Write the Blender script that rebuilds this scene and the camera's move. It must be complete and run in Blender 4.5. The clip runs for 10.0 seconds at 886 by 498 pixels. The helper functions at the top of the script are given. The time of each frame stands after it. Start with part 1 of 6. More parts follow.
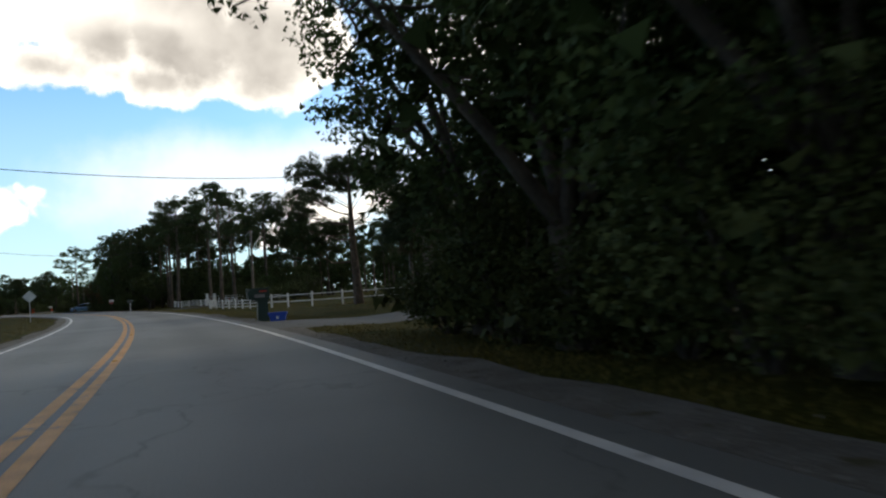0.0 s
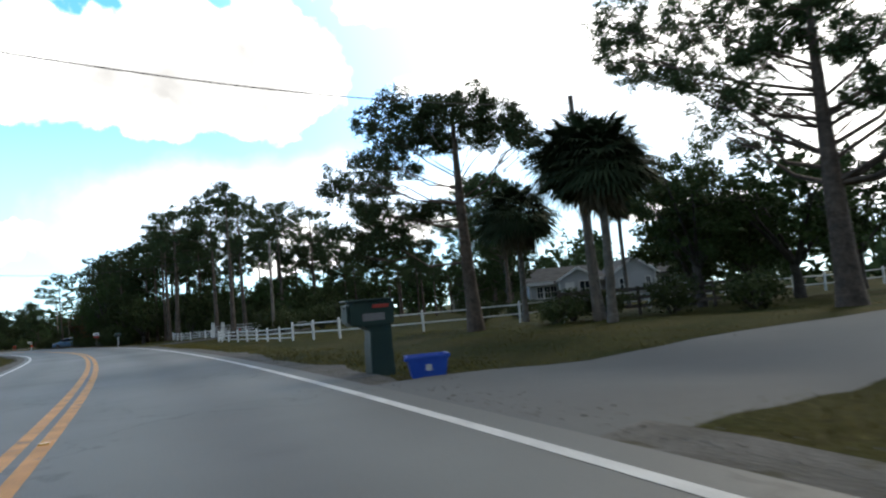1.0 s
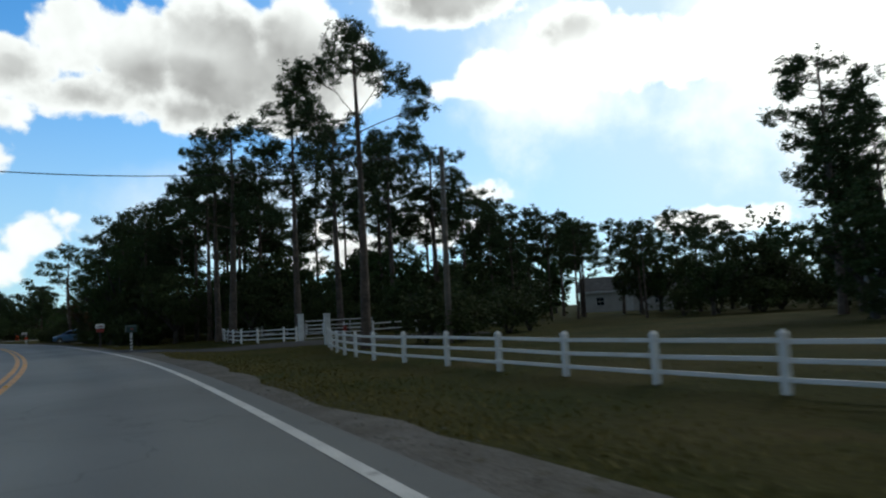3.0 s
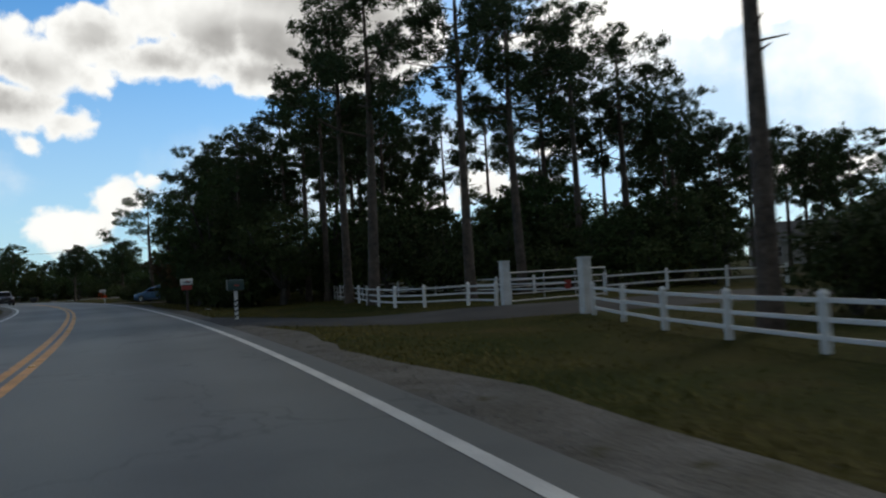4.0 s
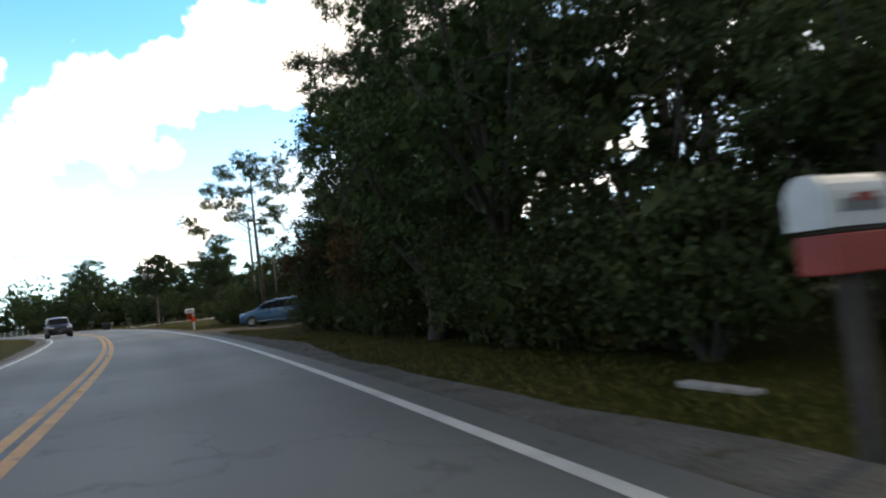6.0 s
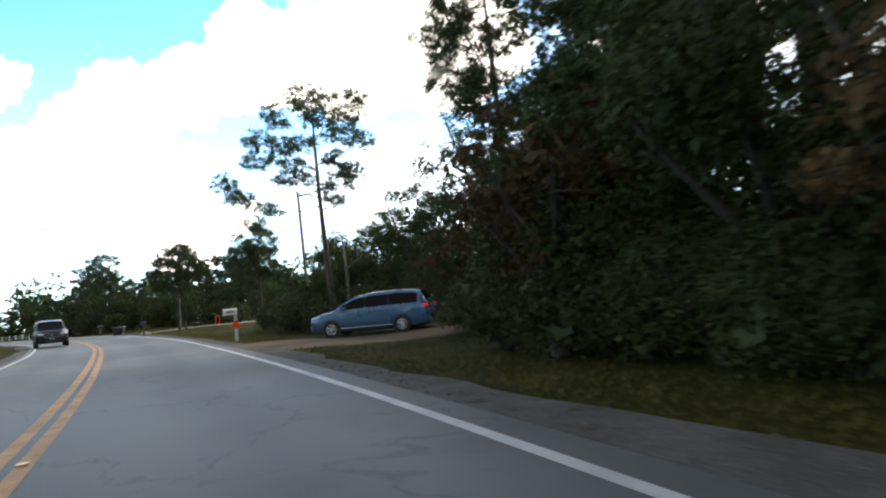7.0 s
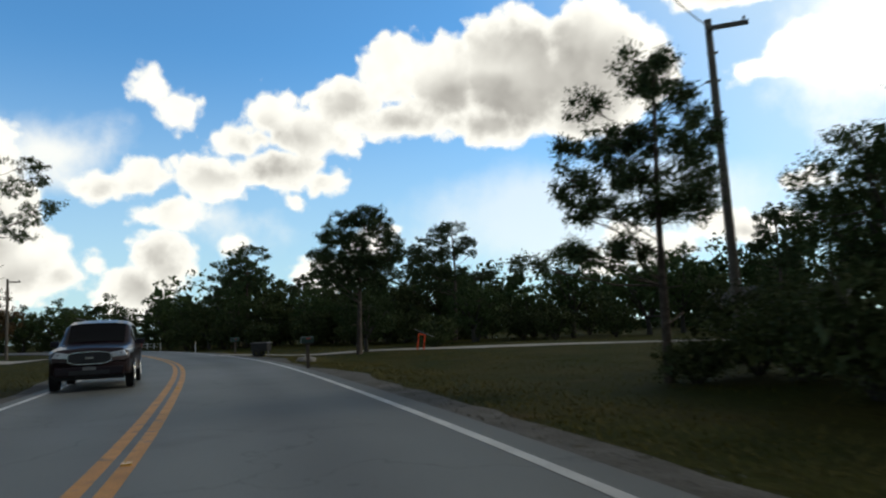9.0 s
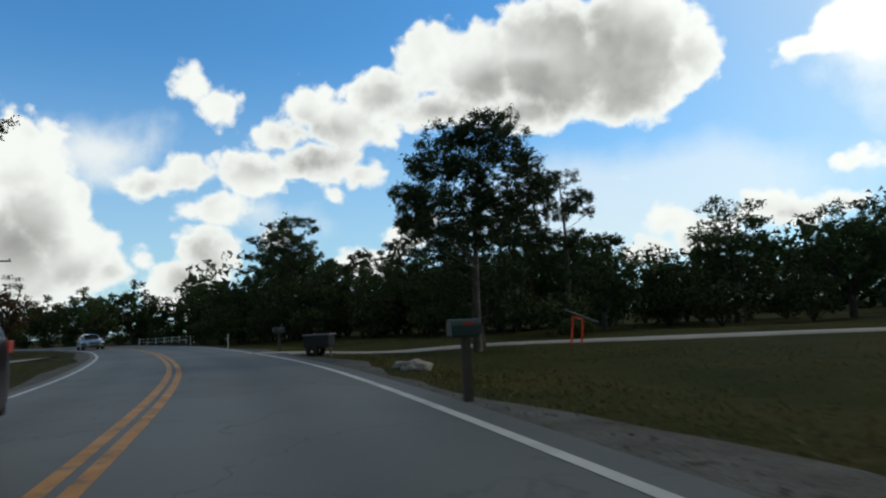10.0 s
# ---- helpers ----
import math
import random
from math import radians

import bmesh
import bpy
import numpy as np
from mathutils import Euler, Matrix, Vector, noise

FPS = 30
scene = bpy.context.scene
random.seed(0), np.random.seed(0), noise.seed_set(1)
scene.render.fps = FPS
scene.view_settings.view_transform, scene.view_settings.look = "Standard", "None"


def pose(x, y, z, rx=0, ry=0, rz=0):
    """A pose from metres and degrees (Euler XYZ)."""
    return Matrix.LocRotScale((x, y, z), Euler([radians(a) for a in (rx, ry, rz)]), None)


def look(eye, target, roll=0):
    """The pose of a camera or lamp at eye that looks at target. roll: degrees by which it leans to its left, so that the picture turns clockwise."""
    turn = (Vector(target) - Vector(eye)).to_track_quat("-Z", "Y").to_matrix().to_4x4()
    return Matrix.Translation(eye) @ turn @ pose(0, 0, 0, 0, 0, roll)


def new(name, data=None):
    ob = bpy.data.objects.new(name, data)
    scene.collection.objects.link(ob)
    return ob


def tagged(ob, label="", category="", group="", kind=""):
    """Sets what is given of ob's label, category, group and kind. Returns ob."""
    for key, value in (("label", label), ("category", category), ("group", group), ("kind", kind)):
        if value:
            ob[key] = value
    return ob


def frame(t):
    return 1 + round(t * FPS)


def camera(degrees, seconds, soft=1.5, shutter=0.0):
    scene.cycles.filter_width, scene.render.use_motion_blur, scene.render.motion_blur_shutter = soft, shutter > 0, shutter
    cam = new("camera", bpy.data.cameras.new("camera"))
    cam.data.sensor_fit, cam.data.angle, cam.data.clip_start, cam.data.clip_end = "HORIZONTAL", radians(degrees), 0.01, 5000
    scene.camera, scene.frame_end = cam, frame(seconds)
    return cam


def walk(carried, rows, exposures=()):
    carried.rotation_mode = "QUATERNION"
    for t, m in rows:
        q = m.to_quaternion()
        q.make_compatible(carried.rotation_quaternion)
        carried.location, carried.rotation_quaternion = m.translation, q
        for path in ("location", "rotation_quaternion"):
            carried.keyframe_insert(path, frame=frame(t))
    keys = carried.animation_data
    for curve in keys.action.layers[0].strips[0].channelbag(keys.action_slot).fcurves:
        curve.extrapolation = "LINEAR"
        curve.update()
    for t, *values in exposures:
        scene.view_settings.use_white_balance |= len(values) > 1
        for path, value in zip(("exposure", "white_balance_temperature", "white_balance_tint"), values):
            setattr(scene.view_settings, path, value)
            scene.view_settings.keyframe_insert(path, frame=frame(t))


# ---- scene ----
cam = camera(66.5, 10.0, soft=2.1, shutter=0.18)
# seconds, x, y, z, yaw, pitch, roll of the camera in the driver's seat of a moving car
ROWS = [
    (0.0, 15.72, -0.82, 1.15, 0.17, 2.58, 4.08),
    (0.5, 12.58, 7.10, 1.13, 0.33, 3.22, 5.35),
    (1.0, 9.35, 14.79, 1.10, 0.01, 4.77, 5.26),
    (1.5, 6.11, 22.47, 1.17, -0.77, 5.08, 4.68),
    (2.0, 2.85, 30.15, 1.20, -3.84, 6.17, 6.16),
    (2.2, 1.50, 33.23, 1.20, -2.68, 5.63, 2.79),
    (3.3, -6.89, 50.21, 1.21, 4.34, 4.98, 3.82),
    (3.5, -8.52, 53.13, 1.22, 5.88, 3.96, 3.72),
    (4.0, -12.72, 60.30, 1.21, 8.05, 1.97, 3.19),
    (4.5, -17.13, 67.24, 1.25, 10.50, 3.23, 4.18),
    (5.0, -21.72, 74.03, 1.10, 10.54, 3.93, 4.34),
    (5.5, -26.43, 80.80, 1.14, 12.70, 2.89, 3.79),
    (5.7, -28.35, 83.52, 1.17, 13.47, 2.50, 4.70),
    (6.8, -39.78, 98.49, 1.24, 16.03, 4.88, 7.23),
    (7.0, -41.88, 101.11, 1.22, 16.04, 3.56, 5.58),
    (7.5, -47.29, 107.53, 1.18, 18.65, 4.36, 5.20),
    (8.0, -52.70, 113.87, 1.22, 22.95, 6.78, 5.28),
    (8.5, -58.10, 120.04, 1.23, 24.06, 6.64, 3.64),
    (9.0, -63.58, 125.97, 1.25, 27.17, 6.60, 2.42),
    (9.5, -69.03, 131.63, 1.14, 29.01, 6.51, 2.82),
    (10.0, -74.51, 137.23, 1.14, 30.57, 5.87, 3.11),
]
EXPOSURES = [
    (0.0, 0.3, 7300, 9), (0.5, 0.6, 7300, 9), (1.0, 1.0, 6550, 7), (1.5, 0.95, 6550, 7), (2.0, 0.5, 6450, 7), (2.2, 0.3, 6450, 7), (3.3, -0.15, 6300, 2), (4.0, -0.15, 6600, 7),
    (4.5, 0.6, 7300, 8), (5.5, 0.98, 7350, 9), (7.0, 1.55, 7350, 10), (7.5, 1.3, 7250, 9), (8.0, 0.82, 7400, 8), (8.5, 0.25, 7250, 8), (9.0, -0.05, 6900, 5), (10.0, -0.25, 6450, 3),
]
walk(cam, [(t, pose(x, y, z, 90 + pitch, roll, yaw)) for t, x, y, z, yaw, pitch, roll in ROWS], EXPOSURES)

# ---- sky, sun ----
SUN_SIDE, SUN_UP = 38.0, 36.0  # degrees clockwise from +y, degrees above the horizon
# cloud lobes: bearing to the left of +y, height, half width, half height, in degrees
BIG_CLOUD = [
    (34.6, 18.9, 3.4, 2.6), (30.6, 21.4, 3.6, 3.2), (26.2, 20.4, 4.4, 3.9), (20.0, 20.6, 6.0, 5.4), (13.4, 20.4, 5.4, 6.0), (8.6, 19.6, 2.6, 2.9),
    (30.0, 17.4, 4.6, 1.7), (22.0, 16.9, 6.0, 1.9), (14.2, 16.8, 4.2, 2.2),
]
MIDDLE_CLOUD = [
    (50.4, 19.5, 1.7, 1.4), (48.4, 17.8, 1.6, 1.9), (41.3, 18.0, 2.3, 2.0), (38.4, 16.2, 3.4, 2.2), (43.4, 15.6, 2.5, 1.9), (35.2, 15.9, 1.5, 1.2), (45.6, 12.6, 3.4, 2.1), (40.8, 13.4, 4.6, 2.1),
    (37.2, 12.4, 2.2, 1.4), (39.3, 10.9, 1.0, 0.8), (53.9, 11.7, 2.5, 1.2), (51.0, 12.4, 2.4, 1.9), (48.8, 9.8, 3.2, 1.7), (44.2, 7.2, 1.6, 0.9), (33.4, 7.0, 1.9, 1.6), (36.6, 4.6, 3.0, 1.6), (31.4, 8.2, 0.8, 0.6),
]
LEFT_TOWER = [
    (62.6, 13.0, 3.0, 3.6), (60.6, 14.4, 1.2, 1.5), (61.0, 9.0, 3.2, 3.8), (59.4, 6.2, 3.4, 3.2), (56.4, 5.0, 2.0, 1.4), (64.0, 5.0, 5.0, 5.0), (70.0, 7.0, 6.0, 6.0),
    (49.7, 6.2, 2.8, 3.0), (54.4, 5.7, 1.7, 1.2), (51.6, 3.8, 3.4, 2.8),
]
RIGHT_CLOUDS = [
    (0.8, 18.4, 2.4, 1.0), (-2.4, 19.6, 2.8, 2.0), (-6.2, 18.8, 3.6, 2.3), (-10.5, 21.5, 4.2, 3.4), (-14.5, 20.0, 4.0, 3.0), (-20.5, 19.5, 5.6, 2.8), (-28.0, 18.6, 7.0, 3.2), (-40.0, 20.0, 9.0, 5.0), (0.5, 25.4, 7.5, 2.4),
    (11.6, 6.8, 2.0, 1.2), (9.2, 5.4, 2.8, 1.5), (13.2, 4.6, 2.4, 1.3), (4.6, 7.2, 1.9, 1.2), (2.2, 6.3, 2.6, 1.3), (-1.0, 6.9, 1.5, 0.9), (14.5, 10.5, 0.7, 0.25), (-1.8, 9.8, 1.2, 0.6), (-20.0, 6.0, 6.0, 1.2), (-34.0, 8.0, 7.0, 3.0),
]
# the dull hearts of the clouds
HEARTS = [
    (22.0, 18.2, 9.0, 3.0), (15.0, 19.4, 6.4, 4.4), (31.0, 17.6, 5.4, 1.8), (34.8, 18.4, 2.4, 2.0), (18.5, 23.0, 5.0, 2.2), (42.4, 13.6, 5.0, 1.6), (40.6, 16.0, 3.0, 1.0), (54.0, 11.0, 2.6, 1.0), (39.0, 11.6, 2.0, 0.8), (62.6, 7.6, 2.4, 3.2), (58.6, 4.6, 2.4, 1.0),
    (50.4, 5.0, 2.6, 2.4), (10.6, 5.2, 2.4, 0.8), (3.0, 6.2, 2.4, 0.7), (0.8, 25.4, 7.0, 2.4), (-9.0, 23.0, 5.0, 1.4),
]
# thin veils
VEILS = [
    (-8.0, 19.0, 8.0, 6.0), (-40.0, 18.0, 22.0, 14.0), (-75.0, 22.0, 30.0, 16.0), (58.0, 14.0, 5.0, 2.0), (46.0, 9.5, 4.0, 1.5), (150.0, 14.0, 40.0, 6.0),
]


def build_world():
    world = bpy.data.worlds.new("sky")
    scene.world = world
    world.use_nodes = True
    nt = world.node_tree
    nt.nodes.clear()

    def node(kind):
        return nt.nodes.new(kind)

    def put(socket, value):
        if isinstance(value, bpy.types.NodeSocket):
            nt.links.new(value, socket)
        else:
            socket.default_value = value

    def m(op, a, b=0.0, c=0.0, clamp=False):
        n = node("ShaderNodeMath")
        n.operation, n.use_clamp = op, clamp
        for k, v in enumerate((a, b, c)):
            put(n.inputs[k], v)
        return n.outputs[0]

    def v(op, a, b=(0, 0, 0)):
        n = node("ShaderNodeVectorMath")
        n.operation = op
        put(n.inputs[0], a)
        put(n.inputs[1], b)
        return n.outputs["Value"] if op in ("LENGTH", "DOT_PRODUCT") else n.outputs["Vector"]

    def smooth(x, lo, hi):
        n = node("ShaderNodeMapRange")
        n.interpolation_type = "SMOOTHSTEP"
        for k, val in enumerate((x, lo, hi, 0.0, 1.0)):
            put(n.inputs[k], val)
        return n.outputs[0]

    def mix(f, a, b):
        n = node("ShaderNodeMix")
        n.data_type = "RGBA"
        put(n.inputs["Factor"], f)
        put(n.inputs[6], a)
        put(n.inputs[7], b)
        return n.outputs[2]

    way = node("ShaderNodeTexCoord").outputs["Generated"]
    parts = node("ShaderNodeSeparateXYZ")
    put(parts.inputs[0], way)
    x, y, z = parts.outputs
    side = m("MULTIPLY", m("ARCTAN2", m("MULTIPLY", x, -1.0), y), 57.2958)
    up = m("MULTIPLY", m("ARCSINE", z), 57.2958)
    flat = node("ShaderNodeCombineXYZ")
    put(flat.inputs[0], side)
    put(flat.inputs[1], up)
    def cloudy(scale, detail, rough, at=None):
        n = node("ShaderNodeTexNoise")
        put(n.inputs["Vector"], at or way)
        n.inputs["Scale"].default_value, n.inputs["Detail"].default_value, n.inputs["Roughness"].default_value = scale, detail, rough
        return m("SUBTRACT", n.outputs[0], 0.5)

    def billows(scale, at):
        n = node("ShaderNodeTexVoronoi")
        n.feature = "SMOOTH_F1"
        n.inputs["Scale"].default_value, n.inputs["Smoothness"].default_value = scale, 0.35
        put(n.inputs["Vector"], at)
        return m("SUBTRACT", 0.60, n.outputs["Distance"])

    wisp = node("ShaderNodeTexNoise")
    put(wisp.inputs["Vector"], way)
    wisp.inputs["Scale"].default_value, wisp.inputs["Detail"].default_value = 18.0, 3.0
    bent = v("ADD", way, v("MULTIPLY", v("SUBTRACT", wisp.outputs["Color"], (0.5, 0.5, 0.5)), (0.035, 0.035, 0.035)))
    fluff = cloudy(9.0, 6.0, 0.55)
    grain = cloudy(70.0, 4.0, 0.6)
    round_big, round_small = billows(20.0, bent), billows(52.0, bent)
    # the cauliflower of the outline, in degrees
    bulge = m("ADD", m("ADD", m("MULTIPLY", fluff, 2.8), m("MULTIPLY", round_big, 1.3)), m("ADD", m("MULTIPLY", round_small, 0.9), m("MULTIPLY", grain, 1.1)))

    def lobes(rows, soft):
        """How many degrees a direction lies inside the nearest lobe."""
        top = None
        for a, e, ra, re in rows:
            n = node("ShaderNodeVectorMath")
            n.operation = "MULTIPLY_ADD"
            put(n.inputs[0], flat.outputs[0])
            n.inputs[1].default_value, n.inputs[2].default_value = (1 / ra, 1 / re, 0), (-a / ra, -e / re, 0)
            r = (ra * re) ** 0.5
            near = m("MULTIPLY_ADD", v("LENGTH", n.outputs[0]), -r, r)
            top = near if top is None else m("SMOOTH_MAX", top, near, soft)
        return top

    heap = m("MAXIMUM", m("MAXIMUM", lobes(BIG_CLOUD, 0.8), lobes(MIDDLE_CLOUD, 0.4)), m("MAXIMUM", lobes(LEFT_TOWER, 0.5), lobes(RIGHT_CLOUDS, 0.4)))
    inside = m("ADD", heap, bulge)
    body = smooth(inside, -0.1, 0.85)
    thin = m("MULTIPLY", smooth(m("ADD", lobes(VEILS, 1.0), m("MULTIPLY", fluff, 14.0)), -2.0, 5.0), 0.85)
    thin = m("MAXIMUM", thin, m("MULTIPLY", smooth(m("ADD", lobes([(14.0, 8.5, 17.0, 5.5)], 1.0), m("MULTIPLY", fluff, 9.0)), -1.0, 5.0), 0.5))
    dull = smooth(m("ADD", lobes(HEARTS, 1.4), m("MULTIPLY", cloudy(5.0, 1.0, 0.3), 1.6)), -2.7, 2.4)
    shade = m("MULTIPLY", m("MULTIPLY", dull, smooth(inside, 0.2, 2.8)), 0.83)
    # billows turned away from the sun, which stands high to the right
    sunward = v("ADD", bent, (0.018, 0.010, 0.018))
    relief = m("MULTIPLY", m("SUBTRACT", cloudy(9.0, 3.0, 0.5, sunward), cloudy(9.0, 3.0, 0.5, bent)), 1.1)
    shade = m("ADD", shade, m("MULTIPLY", m("ADD", relief, m("MULTIPLY", grain, 0.12)), smooth(inside, 0.2, 1.6)), clamp=True)
    sky = node("ShaderNodeTexSky")
    sky.sky_type, sky.sun_disc, sky.sun_elevation, sky.sun_rotation = "NISHITA", False, radians(SUN_UP), radians(SUN_SIDE)
    sky.air_density, sky.dust_density, sky.ozone_density = 1.0, 0.3, 4.0
    haze = m("MULTIPLY", smooth(m("ABSOLUTE", up), 24.0, 0.0), 0.65)
    # the brightness of cloud near the hidden sun
    sun_way = (math.sin(radians(SUN_SIDE)) * math.cos(radians(SUN_UP)), math.cos(radians(SUN_SIDE)) * math.cos(radians(SUN_UP)), math.sin(radians(SUN_UP)))
    toward = m("POWER", m("MAXIMUM", v("DOT_PRODUCT", way, sun_way), 0.0), 6.0)
    white = mix(toward, (7.6, 7.5, 7.4, 1), (11.0, 10.8, 10.5, 1))
    grey = mix(toward, (2.9, 2.8, 2.76, 1), (5.2, 5.05, 4.95, 1))
    cloud = mix(shade, white, grey)
    clear = node("ShaderNodeMix")
    clear.data_type, clear.blend_type = "RGBA", "MULTIPLY"
    clear.inputs["Factor"].default_value = 1.0
    put(clear.inputs[6], sky.outputs[0])
    clear.inputs[7].default_value = (0.58, 1.06, 1.31, 1)
    tone = mix(haze, clear.outputs[2], (4.2, 5.2, 5.9, 1))
    tone = mix(smooth(v("DOT_PRODUCT", way, sun_way), 0.58, 1.0), tone, (5.2, 6.1, 6.8, 1))
    tone = mix(thin, tone, white)
    # unseen dull cloud layer, added overhead and behind to dim the ambient light
    rear = m("MULTIPLY", m("MAXIMUM", m("SUBTRACT", 0.1, y), 0.0), 26.0)
    lid = m("MULTIPLY", smooth(m("ADD", m("ADD", up, rear), m("MULTIPLY", fluff, 14.0)), 28.0, 42.0), 0.9)
    tone = mix(lid, tone, (1.0, 0.98, 0.95, 1))
    tone = mix(body, tone, cloud)
    back = node("ShaderNodeBackground")
    put(back.inputs[0], tone)
    back.inputs[1].default_value = 0.15
    nt.links.new(back.outputs[0], node("ShaderNodeOutputWorld").inputs[0])


build_world()
sun = new("sun", bpy.data.lights.new("sun", "SUN"))
sun.data.energy, sun.data.angle, sun.data.color = 0.75, radians(10), (1.0, 0.90, 0.76)
a, e = radians(SUN_SIDE), radians(SUN_UP)
sun.matrix_world = look((math.sin(a) * math.cos(e) * 90, math.cos(a) * math.cos(e) * 90, math.sin(e) * 90), (0, 0, 0))

# ---- materials ----
def material(name, base, rough=0.7, other=None, size=4.0, fine=60.0, bump=0.3, metal=0.0, vary=0.15, coat=0.0, depth=0.02, stains=None, shine=0.5):
    """A surface with broad patches, fine grain and relief; base and other are the two colours that it wanders between."""
    mat = bpy.data.materials.new(name)
    mat.use_nodes = True
    nt = mat.node_tree
    nodes, links = nt.nodes, nt.links
    p = nodes["Principled BSDF"]
    p.inputs["Metallic"].default_value = metal
    p.inputs["Coat Weight"].default_value = coat
    p.inputs["Specular IOR Level"].default_value = shine
    place = nodes.new("ShaderNodeTexCoord").outputs["Object"]
    broad = nodes.new("ShaderNodeTexNoise")
    broad.inputs["Scale"].default_value, broad.inputs["Detail"].default_value = 1.0 / size, 5.0
    grain = nodes.new("ShaderNodeTexNoise")
    grain.inputs["Scale"].default_value, grain.inputs["Detail"].default_value = fine, 3.0
    for n in (broad, grain):
        links.new(place, n.inputs["Vector"])
    ramp = nodes.new("ShaderNodeMapRange")
    ramp.inputs["From Min"].default_value, ramp.inputs["From Max"].default_value = 0.35, 0.65
    links.new(broad.outputs[0], ramp.inputs[0])
    tint = nodes.new("ShaderNodeMix")
    tint.data_type = "RGBA"
    links.new(ramp.outputs[0], tint.inputs["Factor"])
    tint.inputs[6].default_value = (*base, 1)
    tint.inputs[7].default_value = (*(other or tuple(c * (1 - vary) for c in base)), 1)
    value = nodes.new("ShaderNodeHueSaturation")
    links.new(tint.outputs[2], value.inputs["Color"])
    spread = nodes.new("ShaderNodeMapRange")
    spread.inputs["From Min"].default_value, spread.inputs["From Max"].default_value = 0.25, 0.75
    spread.inputs["To Min"].default_value, spread.inputs["To Max"].default_value = 1 - vary, 1 + vary
    links.new(grain.outputs[0], spread.inputs[0])
    links.new(spread.outputs[0], value.inputs["Value"])
    colour = value.outputs[0]
    if stains:
        spots = nodes.new("ShaderNodeTexNoise")
        spots.inputs["Scale"].default_value, spots.inputs["Detail"].default_value = stains[1], 6.0
        links.new(place, spots.inputs["Vector"])
        cut = nodes.new("ShaderNodeMapRange")
        cut.inputs["From Min"].default_value, cut.inputs["From Max"].default_value = stains[2], stains[2] + 0.12
        links.new(spots.outputs[0], cut.inputs[0])
        over = nodes.new("ShaderNodeMix")
        over.data_type = "RGBA"
        links.new(cut.outputs[0], over.inputs["Factor"])
        links.new(colour, over.inputs[6])
        over.inputs[7].default_value = (*stains[0], 1)
        colour = over.outputs[2]
    links.new(colour, p.inputs["Base Color"])
    worn = nodes.new("ShaderNodeMapRange")
    worn.inputs["To Min"].default_value, worn.inputs["To Max"].default_value = max(rough - 0.12, 0.02), min(rough + 0.12, 1.0)
    links.new(broad.outputs[0], worn.inputs[0])
    links.new(worn.outputs[0], p.inputs["Roughness"])
    if bump:
        b = nodes.new("ShaderNodeBump")
        b.inputs["Strength"].default_value, b.inputs["Distance"].default_value = bump, depth
        links.new(grain.outputs[0], b.inputs["Height"])
        links.new(b.outputs[0], p.inputs["Normal"])
    return mat


def leafage(name, dark, light, rough=0.75):
    """Leaves: each its own shade, in drifts of lighter and darker growth."""
    mat = bpy.data.materials.new(name)
    mat.use_nodes = True
    nodes, links = mat.node_tree.nodes, mat.node_tree.links
    p = nodes["Principled BSDF"]
    p.inputs["Roughness"].default_value = rough
    p.inputs["Specular IOR Level"].default_value = 0.12
    geo = nodes.new("ShaderNodeNewGeometry")
    drift = nodes.new("ShaderNodeTexNoise")
    drift.inputs["Scale"].default_value, drift.inputs["Detail"].default_value = 0.55, 4.0
    links.new(nodes.new("ShaderNodeTexCoord").outputs["Object"], drift.inputs["Vector"])
    both = nodes.new("ShaderNodeMath")
    both.operation = "MULTIPLY_ADD"
    links.new(geo.outputs["Random Per Island"], both.inputs[0])
    both.inputs[1].default_value = 0.5
    links.new(drift.outputs[0], both.inputs[2])
    cut = nodes.new("ShaderNodeMapRange")
    cut.inputs["From Min"].default_value, cut.inputs["From Max"].default_value = 0.35, 1.1
    links.new(both.outputs[0], cut.inputs[0])
    tint = nodes.new("ShaderNodeMix")
    tint.data_type = "RGBA"
    links.new(cut.outputs[0], tint.inputs["Factor"])
    tint.inputs[6].default_value, tint.inputs[7].default_value = (*dark, 1), (*light, 1)
    each = nodes.new("ShaderNodeObjectInfo")
    hue = nodes.new("ShaderNodeHueSaturation")
    span = nodes.new("ShaderNodeMapRange")
    span.inputs["To Min"].default_value, span.inputs["To Max"].default_value = 0.75, 1.25
    links.new(each.outputs["Random"], span.inputs[0])
    links.new(span.outputs[0], hue.inputs["Value"])
    links.new(tint.outputs[2], hue.inputs["Color"])
    links.new(hue.outputs[0], p.inputs["Base Color"])
    return mat


def glass(name, tint=(0.02, 0.025, 0.03), shine=0.35):
    mat = bpy.data.materials.new(name)
    mat.use_nodes = True
    p = mat.node_tree.nodes["Principled BSDF"]
    p.inputs["Base Color"].default_value = (*tint, 1)
    p.inputs["Roughness"].default_value = 0.06
    p.inputs["Specular IOR Level"].default_value = shine
    return mat


def lit(name, colour, strength):
    mat = bpy.data.materials.new(name)
    mat.use_nodes = True
    p = mat.node_tree.nodes["Principled BSDF"]
    p.inputs["Base Color"].default_value = (*colour, 1)
    p.inputs["Emission Color"].default_value = (*colour, 1)
    p.inputs["Emission Strength"].default_value = strength
    p.inputs["Roughness"].default_value = 0.25
    return mat


ASPHALT = material("asphalt", (0.120, 0.130, 0.132), 0.78, (0.093, 0.101, 0.103), size=7.0, fine=55.0, bump=0.35, depth=0.006, vary=0.16, stains=((0.078, 0.081, 0.084), 0.35, 0.62), shine=0.3)


